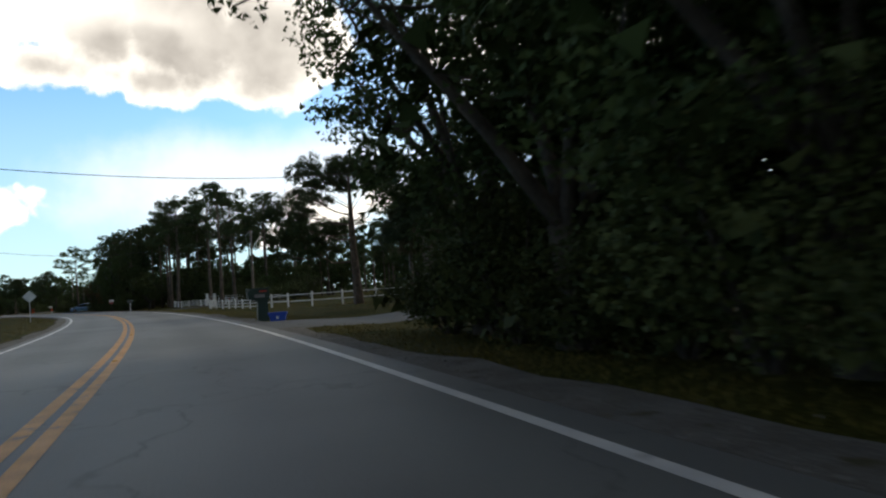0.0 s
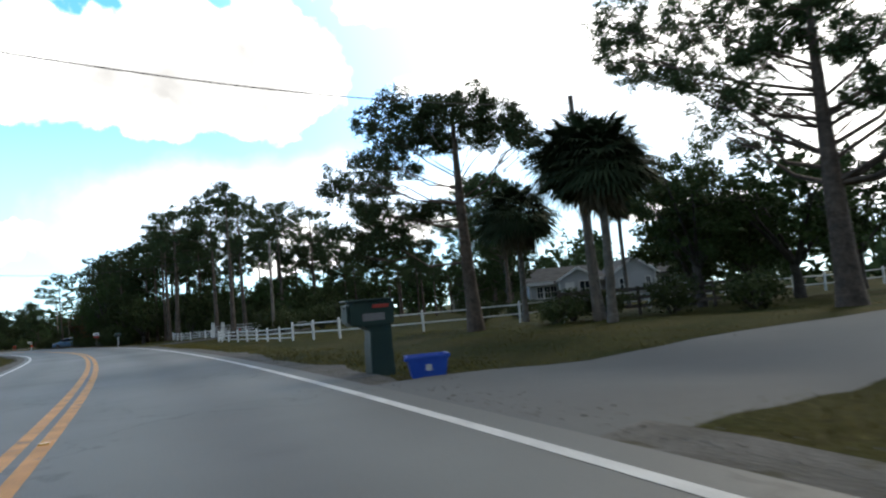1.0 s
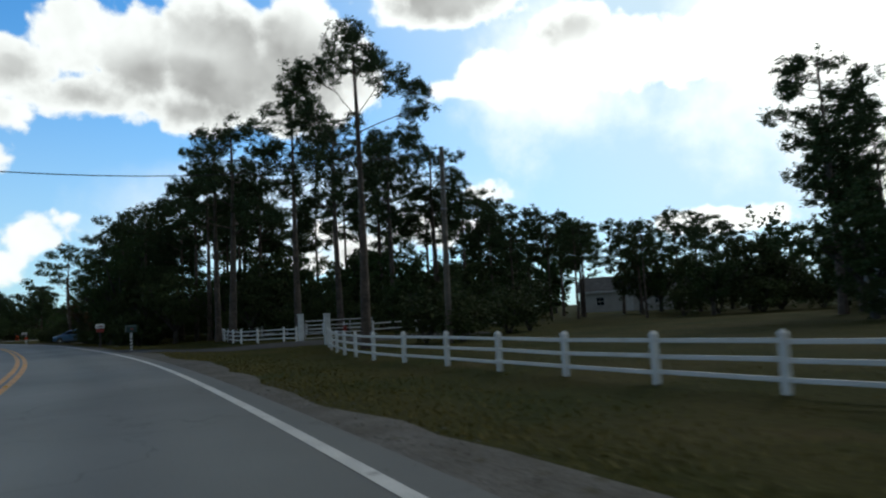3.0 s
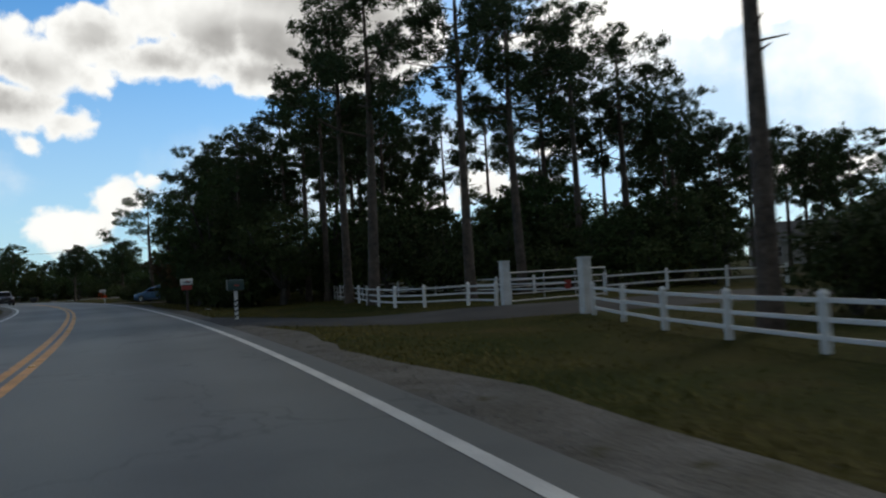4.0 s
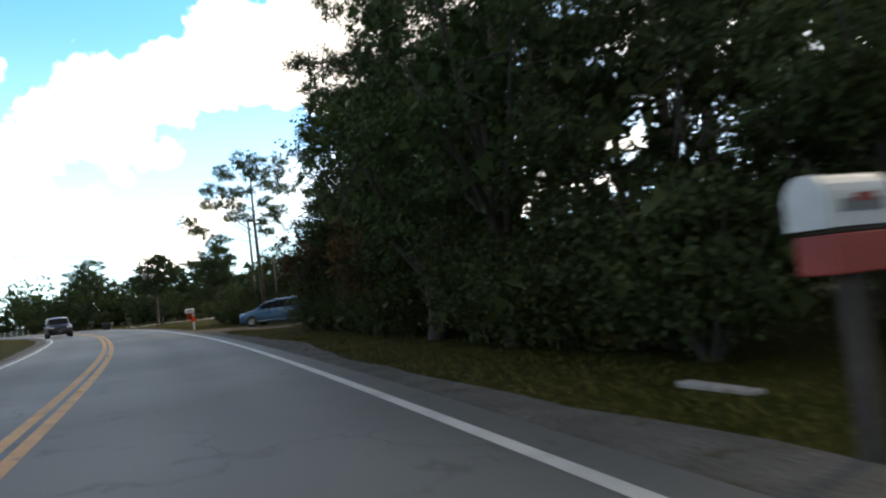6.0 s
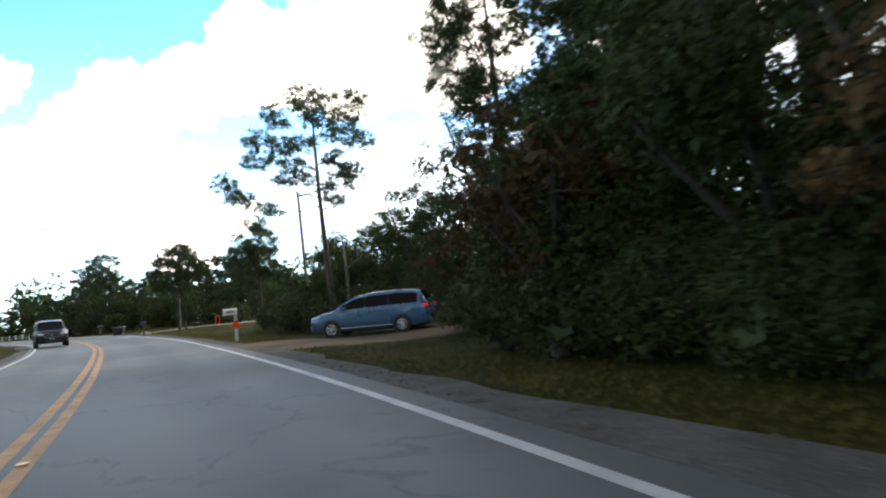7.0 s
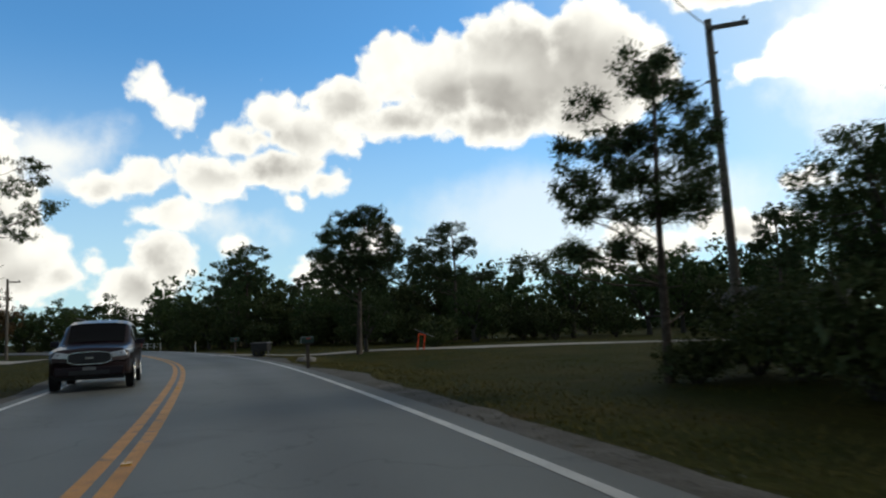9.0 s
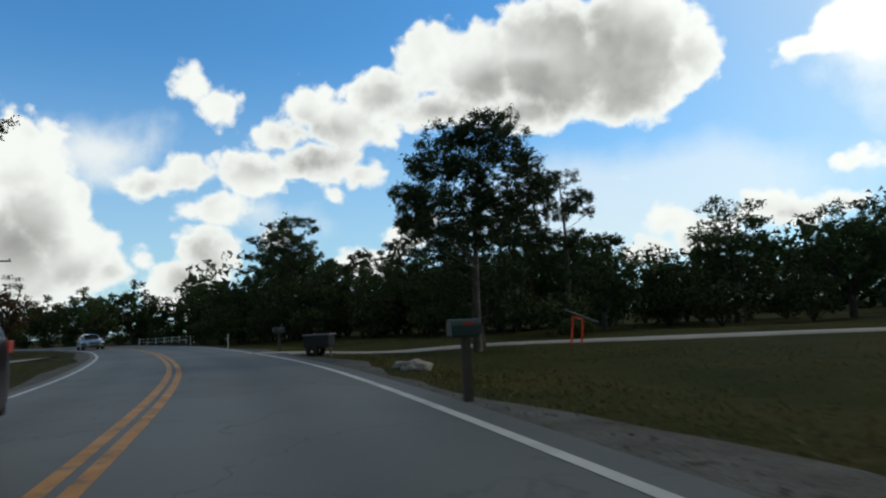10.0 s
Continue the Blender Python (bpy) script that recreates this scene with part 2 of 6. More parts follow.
def worn_asphalt():
    """The road's asphalt: paler polished wheel tracks, a darker oil-stained strip between them, and fine cracks."""
    mat = material("road_asphalt", (0.134, 0.142, 0.138), 0.64, (0.105, 0.113, 0.111), size=7.0, fine=55.0, bump=0.35, depth=0.006, vary=0.16, stains=((0.088, 0.091, 0.092), 0.35, 0.62), shine=0.42)
    nodes, links = mat.node_tree.nodes, mat.node_tree.links
    p = nodes["Principled BSDF"]
    base = p.inputs["Base Color"].links[0].from_socket
    where = nodes.new("ShaderNodeAttribute")
    where.attribute_name = "across"
    place = nodes.new("ShaderNodeTexCoord").outputs["Object"]
    wander = nodes.new("ShaderNodeTexNoise")
    wander.inputs["Scale"].default_value, wander.inputs["Detail"].default_value = 0.25, 3.0
    links.new(place, wander.inputs["Vector"])
    shift = nodes.new("ShaderNodeMath")
    shift.operation = "MULTIPLY_ADD"
    links.new(wander.outputs[0], shift.inputs[0])
    shift.inputs[1].default_value = 0.7
    links.new(where.outputs["Fac"], shift.inputs[2])
    span = nodes.new("ShaderNodeMapRange")
    span.inputs["From Min"].default_value, span.inputs["From Max"].default_value = -3.05, 4.55
    links.new(shift.outputs[0], span.inputs[0])
    bands = nodes.new("ShaderNodeValToRGB")
    ramp = bands.color_ramp
    ramp.interpolation = "B_SPLINE"
    steps = ((0.0, 0.45), (0.10, 0.62), (0.20, 0.38), (0.31, 0.62), (0.45, 0.45), (0.58, 0.64), (0.69, 0.34), (0.80, 0.64), (0.93, 0.44))
    ramp.elements[0].position, ramp.elements[1].position = steps[0][0], steps[-1][0]
    for at_, _ in steps[1:-1]:
        ramp.elements.new(at_)
    for el, (at_, tone) in zip(ramp.elements, steps):
        el.position, el.color = at_, (tone, tone, tone, 1)
    links.new(span.outputs[0], bands.inputs[0])
    cells = nodes.new("ShaderNodeTexVoronoi")
    cells.feature = "DISTANCE_TO_EDGE"
    cells.inputs["Scale"].default_value = 0.28
    warp = nodes.new("ShaderNodeTexNoise")
    warp.inputs["Scale"].default_value, warp.inputs["Detail"].default_value = 0.8, 5.0
    links.new(place, warp.inputs["Vector"])
    bent = nodes.new("ShaderNodeVectorMath")
    bent.operation = "MULTIPLY_ADD"
    links.new(warp.outputs["Color"], bent.inputs[0])
    bent.inputs[1].default_value = (3.0, 3.0, 0.0)
    links.new(place, bent.inputs[2])
    links.new(bent.outputs[0], cells.inputs["Vector"])
    crack = nodes.new("ShaderNodeMapRange")
    for k, val in ((1, 0.0), (2, 0.010), (3, 0.62), (4, 1.0)):
        crack.inputs[k].default_value = val
    links.new(cells.outputs["Distance"], crack.inputs[0])
    value = nodes.new("ShaderNodeMath")
    value.operation = "MULTIPLY"
    links.new(bands.outputs[0], value.inputs[0])
    links.new(crack.outputs[0], value.inputs[1])
    double = nodes.new("ShaderNodeMath")
    double.operation = "MULTIPLY"
    double.inputs[1].default_value = 2.0
    links.new(value.outputs[0], double.inputs[0])
    hue = nodes.new("ShaderNodeHueSaturation")
    links.new(base, hue.inputs["Color"])
    links.new(double.outputs[0], hue.inputs["Value"])
    links.new(hue.outputs[0], p.inputs["Base Color"])
    return mat


ROAD_ASPHALT = worn_asphalt()
DARK_ASPHALT = material("dark_asphalt", (0.055, 0.057, 0.06), 0.8, (0.04, 0.042, 0.045), size=2.0, fine=55.0, bump=0.35, depth=0.006, vary=0.2, shine=0.12)
SHOULDER = material("shoulder_gravel", (0.135, 0.132, 0.126), 0.95, (0.095, 0.092, 0.082), size=0.7, fine=26.0, bump=1.0, depth=0.02, vary=0.45, stains=((0.055, 0.053, 0.026), 2.6, 0.60), shine=0.15)
WHITE_LINE = material("white_road_paint", (0.62, 0.63, 0.62), 0.6, (0.48, 0.49, 0.49), size=0.8, fine=40, bump=0.2, depth=0.004, vary=0.2, stains=((0.25, 0.25, 0.25), 3.0, 0.64))
YELLOW_LINE = material("yellow_road_paint", (0.56, 0.25, 0.025), 0.6, (0.40, 0.19, 0.03), size=0.5, fine=40, bump=0.2, depth=0.004, vary=0.25, stains=((0.17, 0.12, 0.07), 3.5, 0.57))
GRASS_GROUND = material("dry_grass_ground", (0.047, 0.043, 0.010), 0.95, (0.024, 0.033, 0.006), size=3.0, fine=11.0, bump=0.6, depth=0.03, vary=0.4, stains=((0.072, 0.054, 0.022), 0.3, 0.62), shine=0.04)
GRASS = leafage("grass_blades", (0.085, 0.080, 0.020), (0.15, 0.125, 0.034))
STONE_CHIP = leafage("stone_chips", (0.10, 0.097, 0.09), (0.27, 0.26, 0.245), 0.9)
DIRT = material("sandy_drive", (0.20, 0.165, 0.12), 0.95, (0.12, 0.10, 0.07), size=1.8, fine=18, bump=0.6, depth=0.03, vary=0.25, shine=0.08)
CONCRETE = material("concrete", (0.42, 0.40, 0.37), 0.85, (0.32, 0.31, 0.29), size=1.5, fine=35, bump=0.3, depth=0.005, vary=0.15, shine=0.2)
PINE_BARK = material("pine_bark", (0.11, 0.083, 0.064), 0.9, (0.06, 0.047, 0.038), size=0.35, fine=9, bump=1.0, depth=0.05, vary=0.35)
OAK_BARK = material("oak_bark", (0.062, 0.054, 0.045), 0.9, (0.036, 0.032, 0.027), size=0.4, fine=12, bump=1.0, depth=0.04, vary=0.3)
PALM_BARK = material("palm_bark", (0.17, 0.15, 0.125), 0.9, (0.10, 0.09, 0.075), size=0.25, fine=7, bump=1.0, depth=0.05, vary=0.3)
NEEDLES = leafage("pine_needles", (0.026, 0.044, 0.020), (0.07, 0.098, 0.040))
OAK_LEAF = leafage("oak_leaves", (0.026, 0.047, 0.017), (0.070, 0.104, 0.036))
SHRUB_LEAF = leafage("shrub_leaves", (0.027, 0.044, 0.017), (0.082, 0.100, 0.036))
RUST_LEAF = leafage("turning_leaves", (0.045, 0.032, 0.016), (0.12, 0.075, 0.032))
FROND = leafage("palm_fronds", (0.022, 0.036, 0.018), (0.05, 0.07, 0.035))
YELLOW_FROND = leafage("yellowing_fronds", (0.12, 0.12, 0.025), (0.25, 0.20, 0.04))
DEAD_FROND = leafage("dead_fronds", (0.07, 0.055, 0.035), (0.15, 0.12, 0.08))
VINYL = material("white_vinyl", (0.74, 0.75, 0.74), 0.5, (0.66, 0.67, 0.65), size=0.6, fine=20, bump=0.05, vary=0.06, stains=((0.42, 0.43, 0.38), 2.2, 0.66))
GALV = material("galvanised_steel", (0.55, 0.56, 0.57), 0.45, (0.45, 0.46, 0.47), size=0.3, fine=60, bump=0.05, metal=0.6, vary=0.1)
POLE_WOOD = material("weathered_pole_wood", (0.17, 0.145, 0.12), 0.9, (0.11, 0.095, 0.08), size=0.5, fine=14, bump=0.8, depth=0.02, vary=0.25)
DARK_WOOD = material("dark_fence_wood", (0.075, 0.062, 0.05), 0.9, (0.05, 0.04, 0.034), size=0.4, fine=14, bump=0.6, depth=0.015, vary=0.25)
CABLE = material("black_cable", (0.02, 0.02, 0.022), 0.6, size=1.0, fine=30, bump=0.0)
GREEN_PLASTIC = material("dark_green_plastic", (0.012, 0.035, 0.030), 0.45, (0.018, 0.045, 0.038), size=0.4, fine=45, bump=0.15, depth=0.003, vary=0.15)
BLUE_PLASTIC = material("blue_plastic", (0.012, 0.075, 0.52), 0.45, (0.02, 0.10, 0.56), size=0.3, fine=45, bump=0.1, depth=0.003, vary=0.1)
WHITE_METAL = material("white_painted_metal", (0.70, 0.71, 0.71), 0.45, (0.58, 0.59, 0.58), size=0.25, fine=50, bump=0.05, vary=0.08, stains=((0.30, 0.26, 0.20), 5.0, 0.66))
WHITE_PAINT = material("white_painted_wood", (0.68, 0.68, 0.66), 0.65, (0.55, 0.55, 0.52), size=0.3, fine=24, bump=0.3, depth=0.004, vary=0.12, stains=((0.30, 0.28, 0.24), 4.0, 0.64))
RED_PAINT = material("red_paint", (0.36, 0.045, 0.03), 0.5, (0.28, 0.035, 0.025), size=0.3, fine=30, bump=0.1, vary=0.12)
BLACK_MARK = material("black_marking", (0.025, 0.025, 0.027), 0.6, size=0.3, fine=30, bump=0.05)
GREY_MARK = material("grey_marking", (0.20, 0.20, 0.21), 0.6, size=0.3, fine=30, bump=0.05)
ORANGE = material("orange_reflective", (0.95, 0.085, 0.012), 0.35, (0.88, 0.07, 0.010), size=0.2, fine=80, bump=0.05, vary=0.08)
SIDING = material("grey_lap_siding", (0.40, 0.41, 0.42), 0.75, (0.34, 0.35, 0.36), size=1.4, fine=20, bump=0.1, vary=0.08)
CREAM_WALL = material("pale_stucco", (0.52, 0.50, 0.46), 0.9, (0.44, 0.42, 0.38), size=1.2, fine=25, bump=0.3, depth=0.01, vary=0.08)
SHINGLE = material("grey_shingles", (0.10, 0.105, 0.11), 0.9, (0.07, 0.073, 0.078), size=0.6, fine=14, bump=0.5, depth=0.02, vary=0.25, shine=0.1)
WINDOW_GLASS = glass("window_glass")
CAR_GLASS = glass("tinted_car_glass", (0.004, 0.005, 0.007), 0.14)
RUBBER = material("tyre_rubber", (0.022, 0.022, 0.023), 0.85, size=0.2, fine=60, bump=0.2, depth=0.004)
ALLOY = material("alloy_wheel", (0.62, 0.63, 0.65), 0.25, size=0.3, fine=60, bump=0.0, metal=0.9, vary=0.05)
BLACK_TRIM = material("black_trim", (0.018, 0.018, 0.02), 0.55, size=0.4, fine=50, bump=0.05)
VAN_PAINT = material("steel_blue_car_paint", (0.055, 0.15, 0.29), 0.28, (0.05, 0.14, 0.27), size=1.0, fine=300, bump=0.0, metal=0.35, vary=0.05, coat=0.8)
MAROON_PAINT = material("dark_maroon_car_paint", (0.016, 0.007, 0.011), 0.32, (0.014, 0.006, 0.010), size=1.0, fine=300, bump=0.0, metal=0.2, vary=0.05, coat=0.35, shine=0.3)
SILVER_PAINT = material("grey_car_paint", (0.20, 0.21, 0.22), 0.28, (0.18, 0.19, 0.20), size=1.0, fine=300, bump=0.0, metal=0.4, vary=0.05, coat=0.8)
CHROME = material("chrome", (0.75, 0.76, 0.78), 0.15, size=0.3, fine=60, bump=0.0, metal=1.0, vary=0.03)
LAMP_GLASS = material("headlamp_lens", (0.62, 0.65, 0.68), 0.12, (0.5, 0.53, 0.56), size=0.1, fine=90, bump=0.1, metal=0.3, vary=0.1)
TAIL_RED = lit("red_tail_lamp", (0.7, 0.015, 0.02), 0.16)
AMBER = material("amber_reflector", (0.75, 0.42, 0.04), 0.3, size=0.1, fine=60, bump=0.05)
ROCK = material("limestone", (0.33, 0.31, 0.28), 0.9, (0.24, 0.225, 0.20), size=0.3, fine=12, bump=0.8, depth=0.03, vary=0.2)


# ---- helpers for meshes ----
def from_arrays(name, verts, faces, mats, smooth=False, faces_mat=None):
    me = bpy.data.meshes.new(name)
    me.from_pydata([tuple(p) for p in verts], [], [tuple(f) for f in faces])
    for mt in mats:
        me.materials.append(mt)
    if faces_mat is not None:
        me.polygons.foreach_set("material_index", faces_mat)
    if smooth:
        me.polygons.foreach_set("use_smooth", [True] * len(me.polygons))
    me.update()
    return me


def strip_quads(verts, mat, name):
    """A mesh of loose quads or triangles: verts of shape (n, k, 3)."""
    n, k, _ = verts.shape
    me = bpy.data.meshes.new(name)
    me.vertices.add(n * k)
    me.vertices.foreach_set("co", verts.reshape(-1).astype(np.float32))
    me.loops.add(n * k)
    me.loops.foreach_set("vertex_index", np.arange(n * k, dtype=np.int32))
    me.polygons.add(n)
    me.polygons.foreach_set("loop_start", np.arange(0, n * k, k, dtype=np.int32))
    me.polygons.foreach_set("loop_total", np.full(n, k, dtype=np.int32))
    me.materials.append(mat)
    me.update(calc_edges=True)
    return me


def part(name, data, mat, parent, label=""):
    """Links a bmesh or mesh as one object under a thing or part."""
    if isinstance(data, bmesh.types.BMesh):
        me = bpy.data.meshes.new(name)
        data.to_mesh(me)
        data.free()
        me.materials.append(mat)
        data = me
    ob = new(name, data)
    ob.parent = parent
    if label:
        ob["label"] = label
    return ob


def thing(name, label, category, m=None, group="", kind=""):
    ob = new(name)
    ob.empty_display_size = 0.2
    if m is not None:
        ob.matrix_basis = m
    return tagged(ob, label, category, group, kind)


def box(x0, x1, y0, y1, z0, z1, bevel=0.0, bm=None):
    own = bm is None
    bm = bm or bmesh.new()
    made = bmesh.ops.create_cube(bm, size=1.0, matrix=Matrix.LocRotScale(((x0 + x1) / 2, (y0 + y1) / 2, (z0 + z1) / 2), None, (x1 - x0, y1 - y0, z1 - z0)))
    if bevel and own:
        bmesh.ops.bevel(bm, geom=bm.edges[:], offset=bevel, segments=2, affect="EDGES", profile=0.6)
    return bm


def bar(a, b, wide, tall, bevel=0.0):
    """A straight beam from a to b."""
    a, b = Vector(a), Vector(b)
    way = b - a
    bm = box(0, way.length, -wide / 2, wide / 2, -tall / 2, tall / 2, bevel)
    turn = way.to_track_quat("X", "Z").to_matrix().to_4x4()
    bmesh.ops.transform(bm, matrix=Matrix.Translation(a) @ turn, verts=bm.verts)
    return bm


def rod(a, b, r0, r1=None, sides=10, bm=None):
    """A round bar from a to b, tapering from r0 to r1."""
    a, b = Vector(a), Vector(b)
    way = b - a
    bm = bm or bmesh.new()
    m = Matrix.Translation((a + b) / 2) @ way.to_track_quat("Z", "Y").to_matrix().to_4x4()
    bmesh.ops.create_cone(bm, cap_ends=True, segments=sides, radius1=r0, radius2=r0 if r1 is None else r1, depth=way.length, matrix=m)
    return bm


def lathe(profile, sides=24, m=None):
    """Turns a profile of (radius, height) round the z axis."""
    verts, faces = [], []
    for r, h in profile:
        for k in range(sides):
            u = 2 * math.pi * k / sides
            verts.append(Vector((r * math.cos(u), r * math.sin(u), h)))
    for i in range(len(profile) - 1):
        for k in range(sides):
            j = (k + 1) % sides
            faces.append((i * sides + k, i * sides + j, (i + 1) * sides + j, (i + 1) * sides + k))
    bm = bmesh.new()
    vs = [bm.verts.new(m @ p if m else p) for p in verts]
    for f in faces:
        bm.faces.new([vs[i] for i in f]).smooth = True
    bmesh.ops.remove_doubles(bm, verts=bm.verts[:], dist=0.0005)
    bmesh.ops.recalc_face_normals(bm, faces=bm.faces[:])
    return bm


def plate(points, normal, thick):
    """A flat plate with the outline given, grown by thick along normal."""
    bm = bmesh.new()
    f = bm.faces.new([bm.verts.new(p) for p in points])
    out = bmesh.ops.extrude_face_region(bm, geom=[f])
    bmesh.ops.translate(bm, vec=Vector(normal) * thick, verts=[g for g in out["geom"] if isinstance(g, bmesh.types.BMVert)])
    bmesh.ops.recalc_face_normals(bm, faces=bm.faces[:])
    return bm


# ---- the road and the ground ----
CENTRE = [
    (62.3, -129.9), (40.3, -71.9), (26.68, -33.40), (14.68, -1.29), (5.00, 22.10), (-6.07, 44.66), (-18.41, 66.27), (-32.68, 86.97), (-48.01, 106.76), (-64.32, 125.16), (-75.65, 136.56), (-87.41, 147.23), (-98.35, 155.60), (-112.40, 164.97), (-128.91, 174.18), (-148.9, 182.2), (-172.0, 187.2), (-215.0, 190.2), (-300.0, 180.2), (-420.0, 150.2),
]


def curve_through(points, step=1.0):
    """Points every step metres on a smooth line through the given ones."""
    p = np.array(points, float)
    p = np.vstack([2 * p[0] - p[1], p, 2 * p[-1] - p[-2]])
    out = []
    for i in range(1, len(p) - 2):
        a, b, c, d = p[i - 1], p[i], p[i + 1], p[i + 2]
        for u in np.linspace(0, 1, max(int(np.linalg.norm(c - b) / step), 2), endpoint=False):
            out.append(0.5 * (2 * b + (c - a) * u + (2 * a - 5 * b + 4 * c - d) * u * u + (3 * b - a - 3 * c + d) * u ** 3))
    out.append(p[-2])
    return np.array(out)


LINE = curve_through(CENTRE)
AHEAD = np.gradient(LINE, axis=0)
AHEAD /= np.linalg.norm(AHEAD, axis=1)[:, None]
RIGHT = np.c_[AHEAD[:, 1], -AHEAD[:, 0]]
ALONG = np.r_[0, np.cumsum(np.linalg.norm(np.diff(LINE, axis=0), axis=1))]


def beside(x, y):
    """How far a place lies to the right of the road's centre line, and the nearest station."""
    x, y = np.atleast_1d(x).astype(float), np.atleast_1d(y).astype(float)
    off, at = np.zeros(len(x)), np.zeros(len(x), int)
    for lo in range(0, len(x), 4000):
        q = np.c_[x[lo:lo + 4000], y[lo:lo + 4000]]
        d = ((q[:, None, :] - LINE[None]) ** 2).sum(2)
        k = d.argmin(1)
        off[lo:lo + 4000] = np.sign(((q - LINE[k]) * RIGHT[k]).sum(1)) * np.sqrt(d[np.arange(len(q)), k])
        at[lo:lo + 4000] = k
    return off, at


def height(x, y):
    """The ground: level beside the road, with a shallow swale and low swells further off."""
    off, _ = beside(x, y)
    x, y, far = np.atleast_1d(x), np.atleast_1d(y), np.abs(off)
    swale = -0.16 * np.exp(-(((far - 8.5) / 2.2) ** 2))
    swell = 0.07 * np.sin(x * 0.31 + 1.0) * np.sin(y * 0.27) + 0.05 * np.sin(x * 0.11 - y * 0.17)
    return -0.03 + swale + swell * np.clip((far - 6) / 6, 0, 1)


def gz(x, y):
    return float(height(x, y)[0])


def on_road(s, right):
    """A place s metres along the road, right metres to the right of its centre."""
    k = min(int(np.searchsorted(ALONG, s)), len(LINE) - 1)
    return LINE[k] + RIGHT[k] * right


def build_ground():
    def axis(lo, hi, step, reach):
        inner = np.arange(lo, hi + step, step)
        outer = step * 1.5 ** np.arange(1, 60)
        outer = np.cumsum(outer)
        outer = outer[outer < reach]
        return np.r_[lo - outer[::-1], inner, hi + outer]
    xs, ys = axis(-130, 45, 1.75, 4000), axis(-25, 205, 1.75, 4000)
    gx, gy = np.meshgrid(xs, ys)
    z = height(gx.ravel(), gy.ravel())
    far = np.hypot(gx.ravel() + 40, gy.ravel() - 90) > 600
    z[far] = -0.05
    verts = np.c_[gx.ravel(), gy.ravel(), z]
    w = len(xs)
    faces = [(j * w + i, j * w + i + 1, (j + 1) * w + i + 1, (j + 1) * w + i) for j in range(len(ys) - 1) for i in range(w - 1)]
    ob = new("ground", from_arrays("ground", verts, faces, [GRASS_GROUND], smooth=True))
    tagged(ob, "flat ground of dry olive-brown grass with sandy patches", "ground", kind="structure")


def ribbon(name, lo, hi, z, mat, label, category, start=0, stop=None, ragged=0.0, skirt=0.0):
    """A band along the road from lo to hi metres right of the centre."""
    rows = LINE[start:stop]
    n = len(rows)
    rng = np.random.default_rng(5)
    wob = np.convolve(rng.normal(size=n + 8), np.ones(5) / 5, "same")[4:n + 4] * ragged
    a = rows + RIGHT[start:stop] * (lo + (wob if lo < 0 else 0))[:, None] if ragged and lo < 0 else rows + RIGHT[start:stop] * lo
    b = rows + RIGHT[start:stop] * (hi + wob)[:, None] if ragged and hi > 0 else rows + RIGHT[start:stop] * hi
    cols = 39 if name == "road" else 5
    verts, faces = [], []
    for i in range(n):
        for c in range(cols):
            p = a[i] + (b[i] - a[i]) * c / (cols - 1)
            verts.append((p[0], p[1], z))
    for i in range(n - 1):
        for c in range(cols - 1):
            k = i * cols + c
            faces.append((k, k + 1, k + cols + 1, k + cols))
    if skirt:
        base = len(verts)
        for i in range(n):
            verts.append((a[i][0], a[i][1], z - skirt))
            verts.append((b[i][0], b[i][1], z - skirt))
        for i in range(n - 1):
            faces.append((base + 2 * i, i * cols, (i + 1) * cols, base + 2 * i + 2))
            faces.append((i * cols + cols - 1, base + 2 * i + 1, base + 2 * i + 3, (i + 1) * cols + cols - 1))
    me = from_arrays(name, verts, faces, [mat])
    if name == "road":  # how far each place lies from the centre, for the wheel tracks
        across = me.attributes.new("across", "FLOAT", "POINT")
        offs = [lo + (hi - lo) * c / (cols - 1) for c in range(cols)] * n + [lo, hi] * n
        across.data.foreach_set("value", offs[:len(me.vertices)])
    ob = new(name, me)
    return tagged(ob, label, category, kind="structure")


LEFT_EDGE, RIGHT_EDGE = -3.1, 3.62
build_ground()
ribbon("road", LEFT_EDGE - 0.35, RIGHT_EDGE + 0.45, 0.02, ROAD_ASPHALT, "worn grey asphalt two-lane road curving gently", "road", skirt=0.06)
ribbon("road_shoulder", RIGHT_EDGE + 0.43, RIGHT_EDGE + 1.15, 0.006, SHOULDER, "crumbling grey gravel shoulder beside the road", "shoulder", ragged=0.4, skirt=0.05)
ribbon("road_shoulder", LEFT_EDGE - 1.0, LEFT_EDGE - 0.33, 0.006, SHOULDER, "narrow grey gravel shoulder beside the road", "shoulder", ragged=0.25, skirt=0.05)
ribbon("edge_line", RIGHT_EDGE - 0.07, RIGHT_EDGE + 0.07, 0.024, WHITE_LINE, "worn solid white edge line painted on asphalt", "road marking")
ribbon("edge_line", LEFT_EDGE - 0.07, LEFT_EDGE + 0.07, 0.024, WHITE_LINE, "worn solid white edge line painted on asphalt", "road marking")
ribbon("centre_line", -0.32, -0.16, 0.024, YELLOW_LINE, "worn solid yellow centre line, one of a pair", "road marking")
ribbon("centre_line", -0.06, 0.10, 0.024, YELLOW_LINE, "worn solid yellow centre line, one of a pair", "road marking")


def drive_height(x, y, z=0.012):
    """A drive leaves the road level and follows the ground further off."""
    off = abs(float(beside(x, y)[0][0]))
    return max(gz(x, y) + 0.05, z - 0.07 * max(off - 4.6, 0.0))


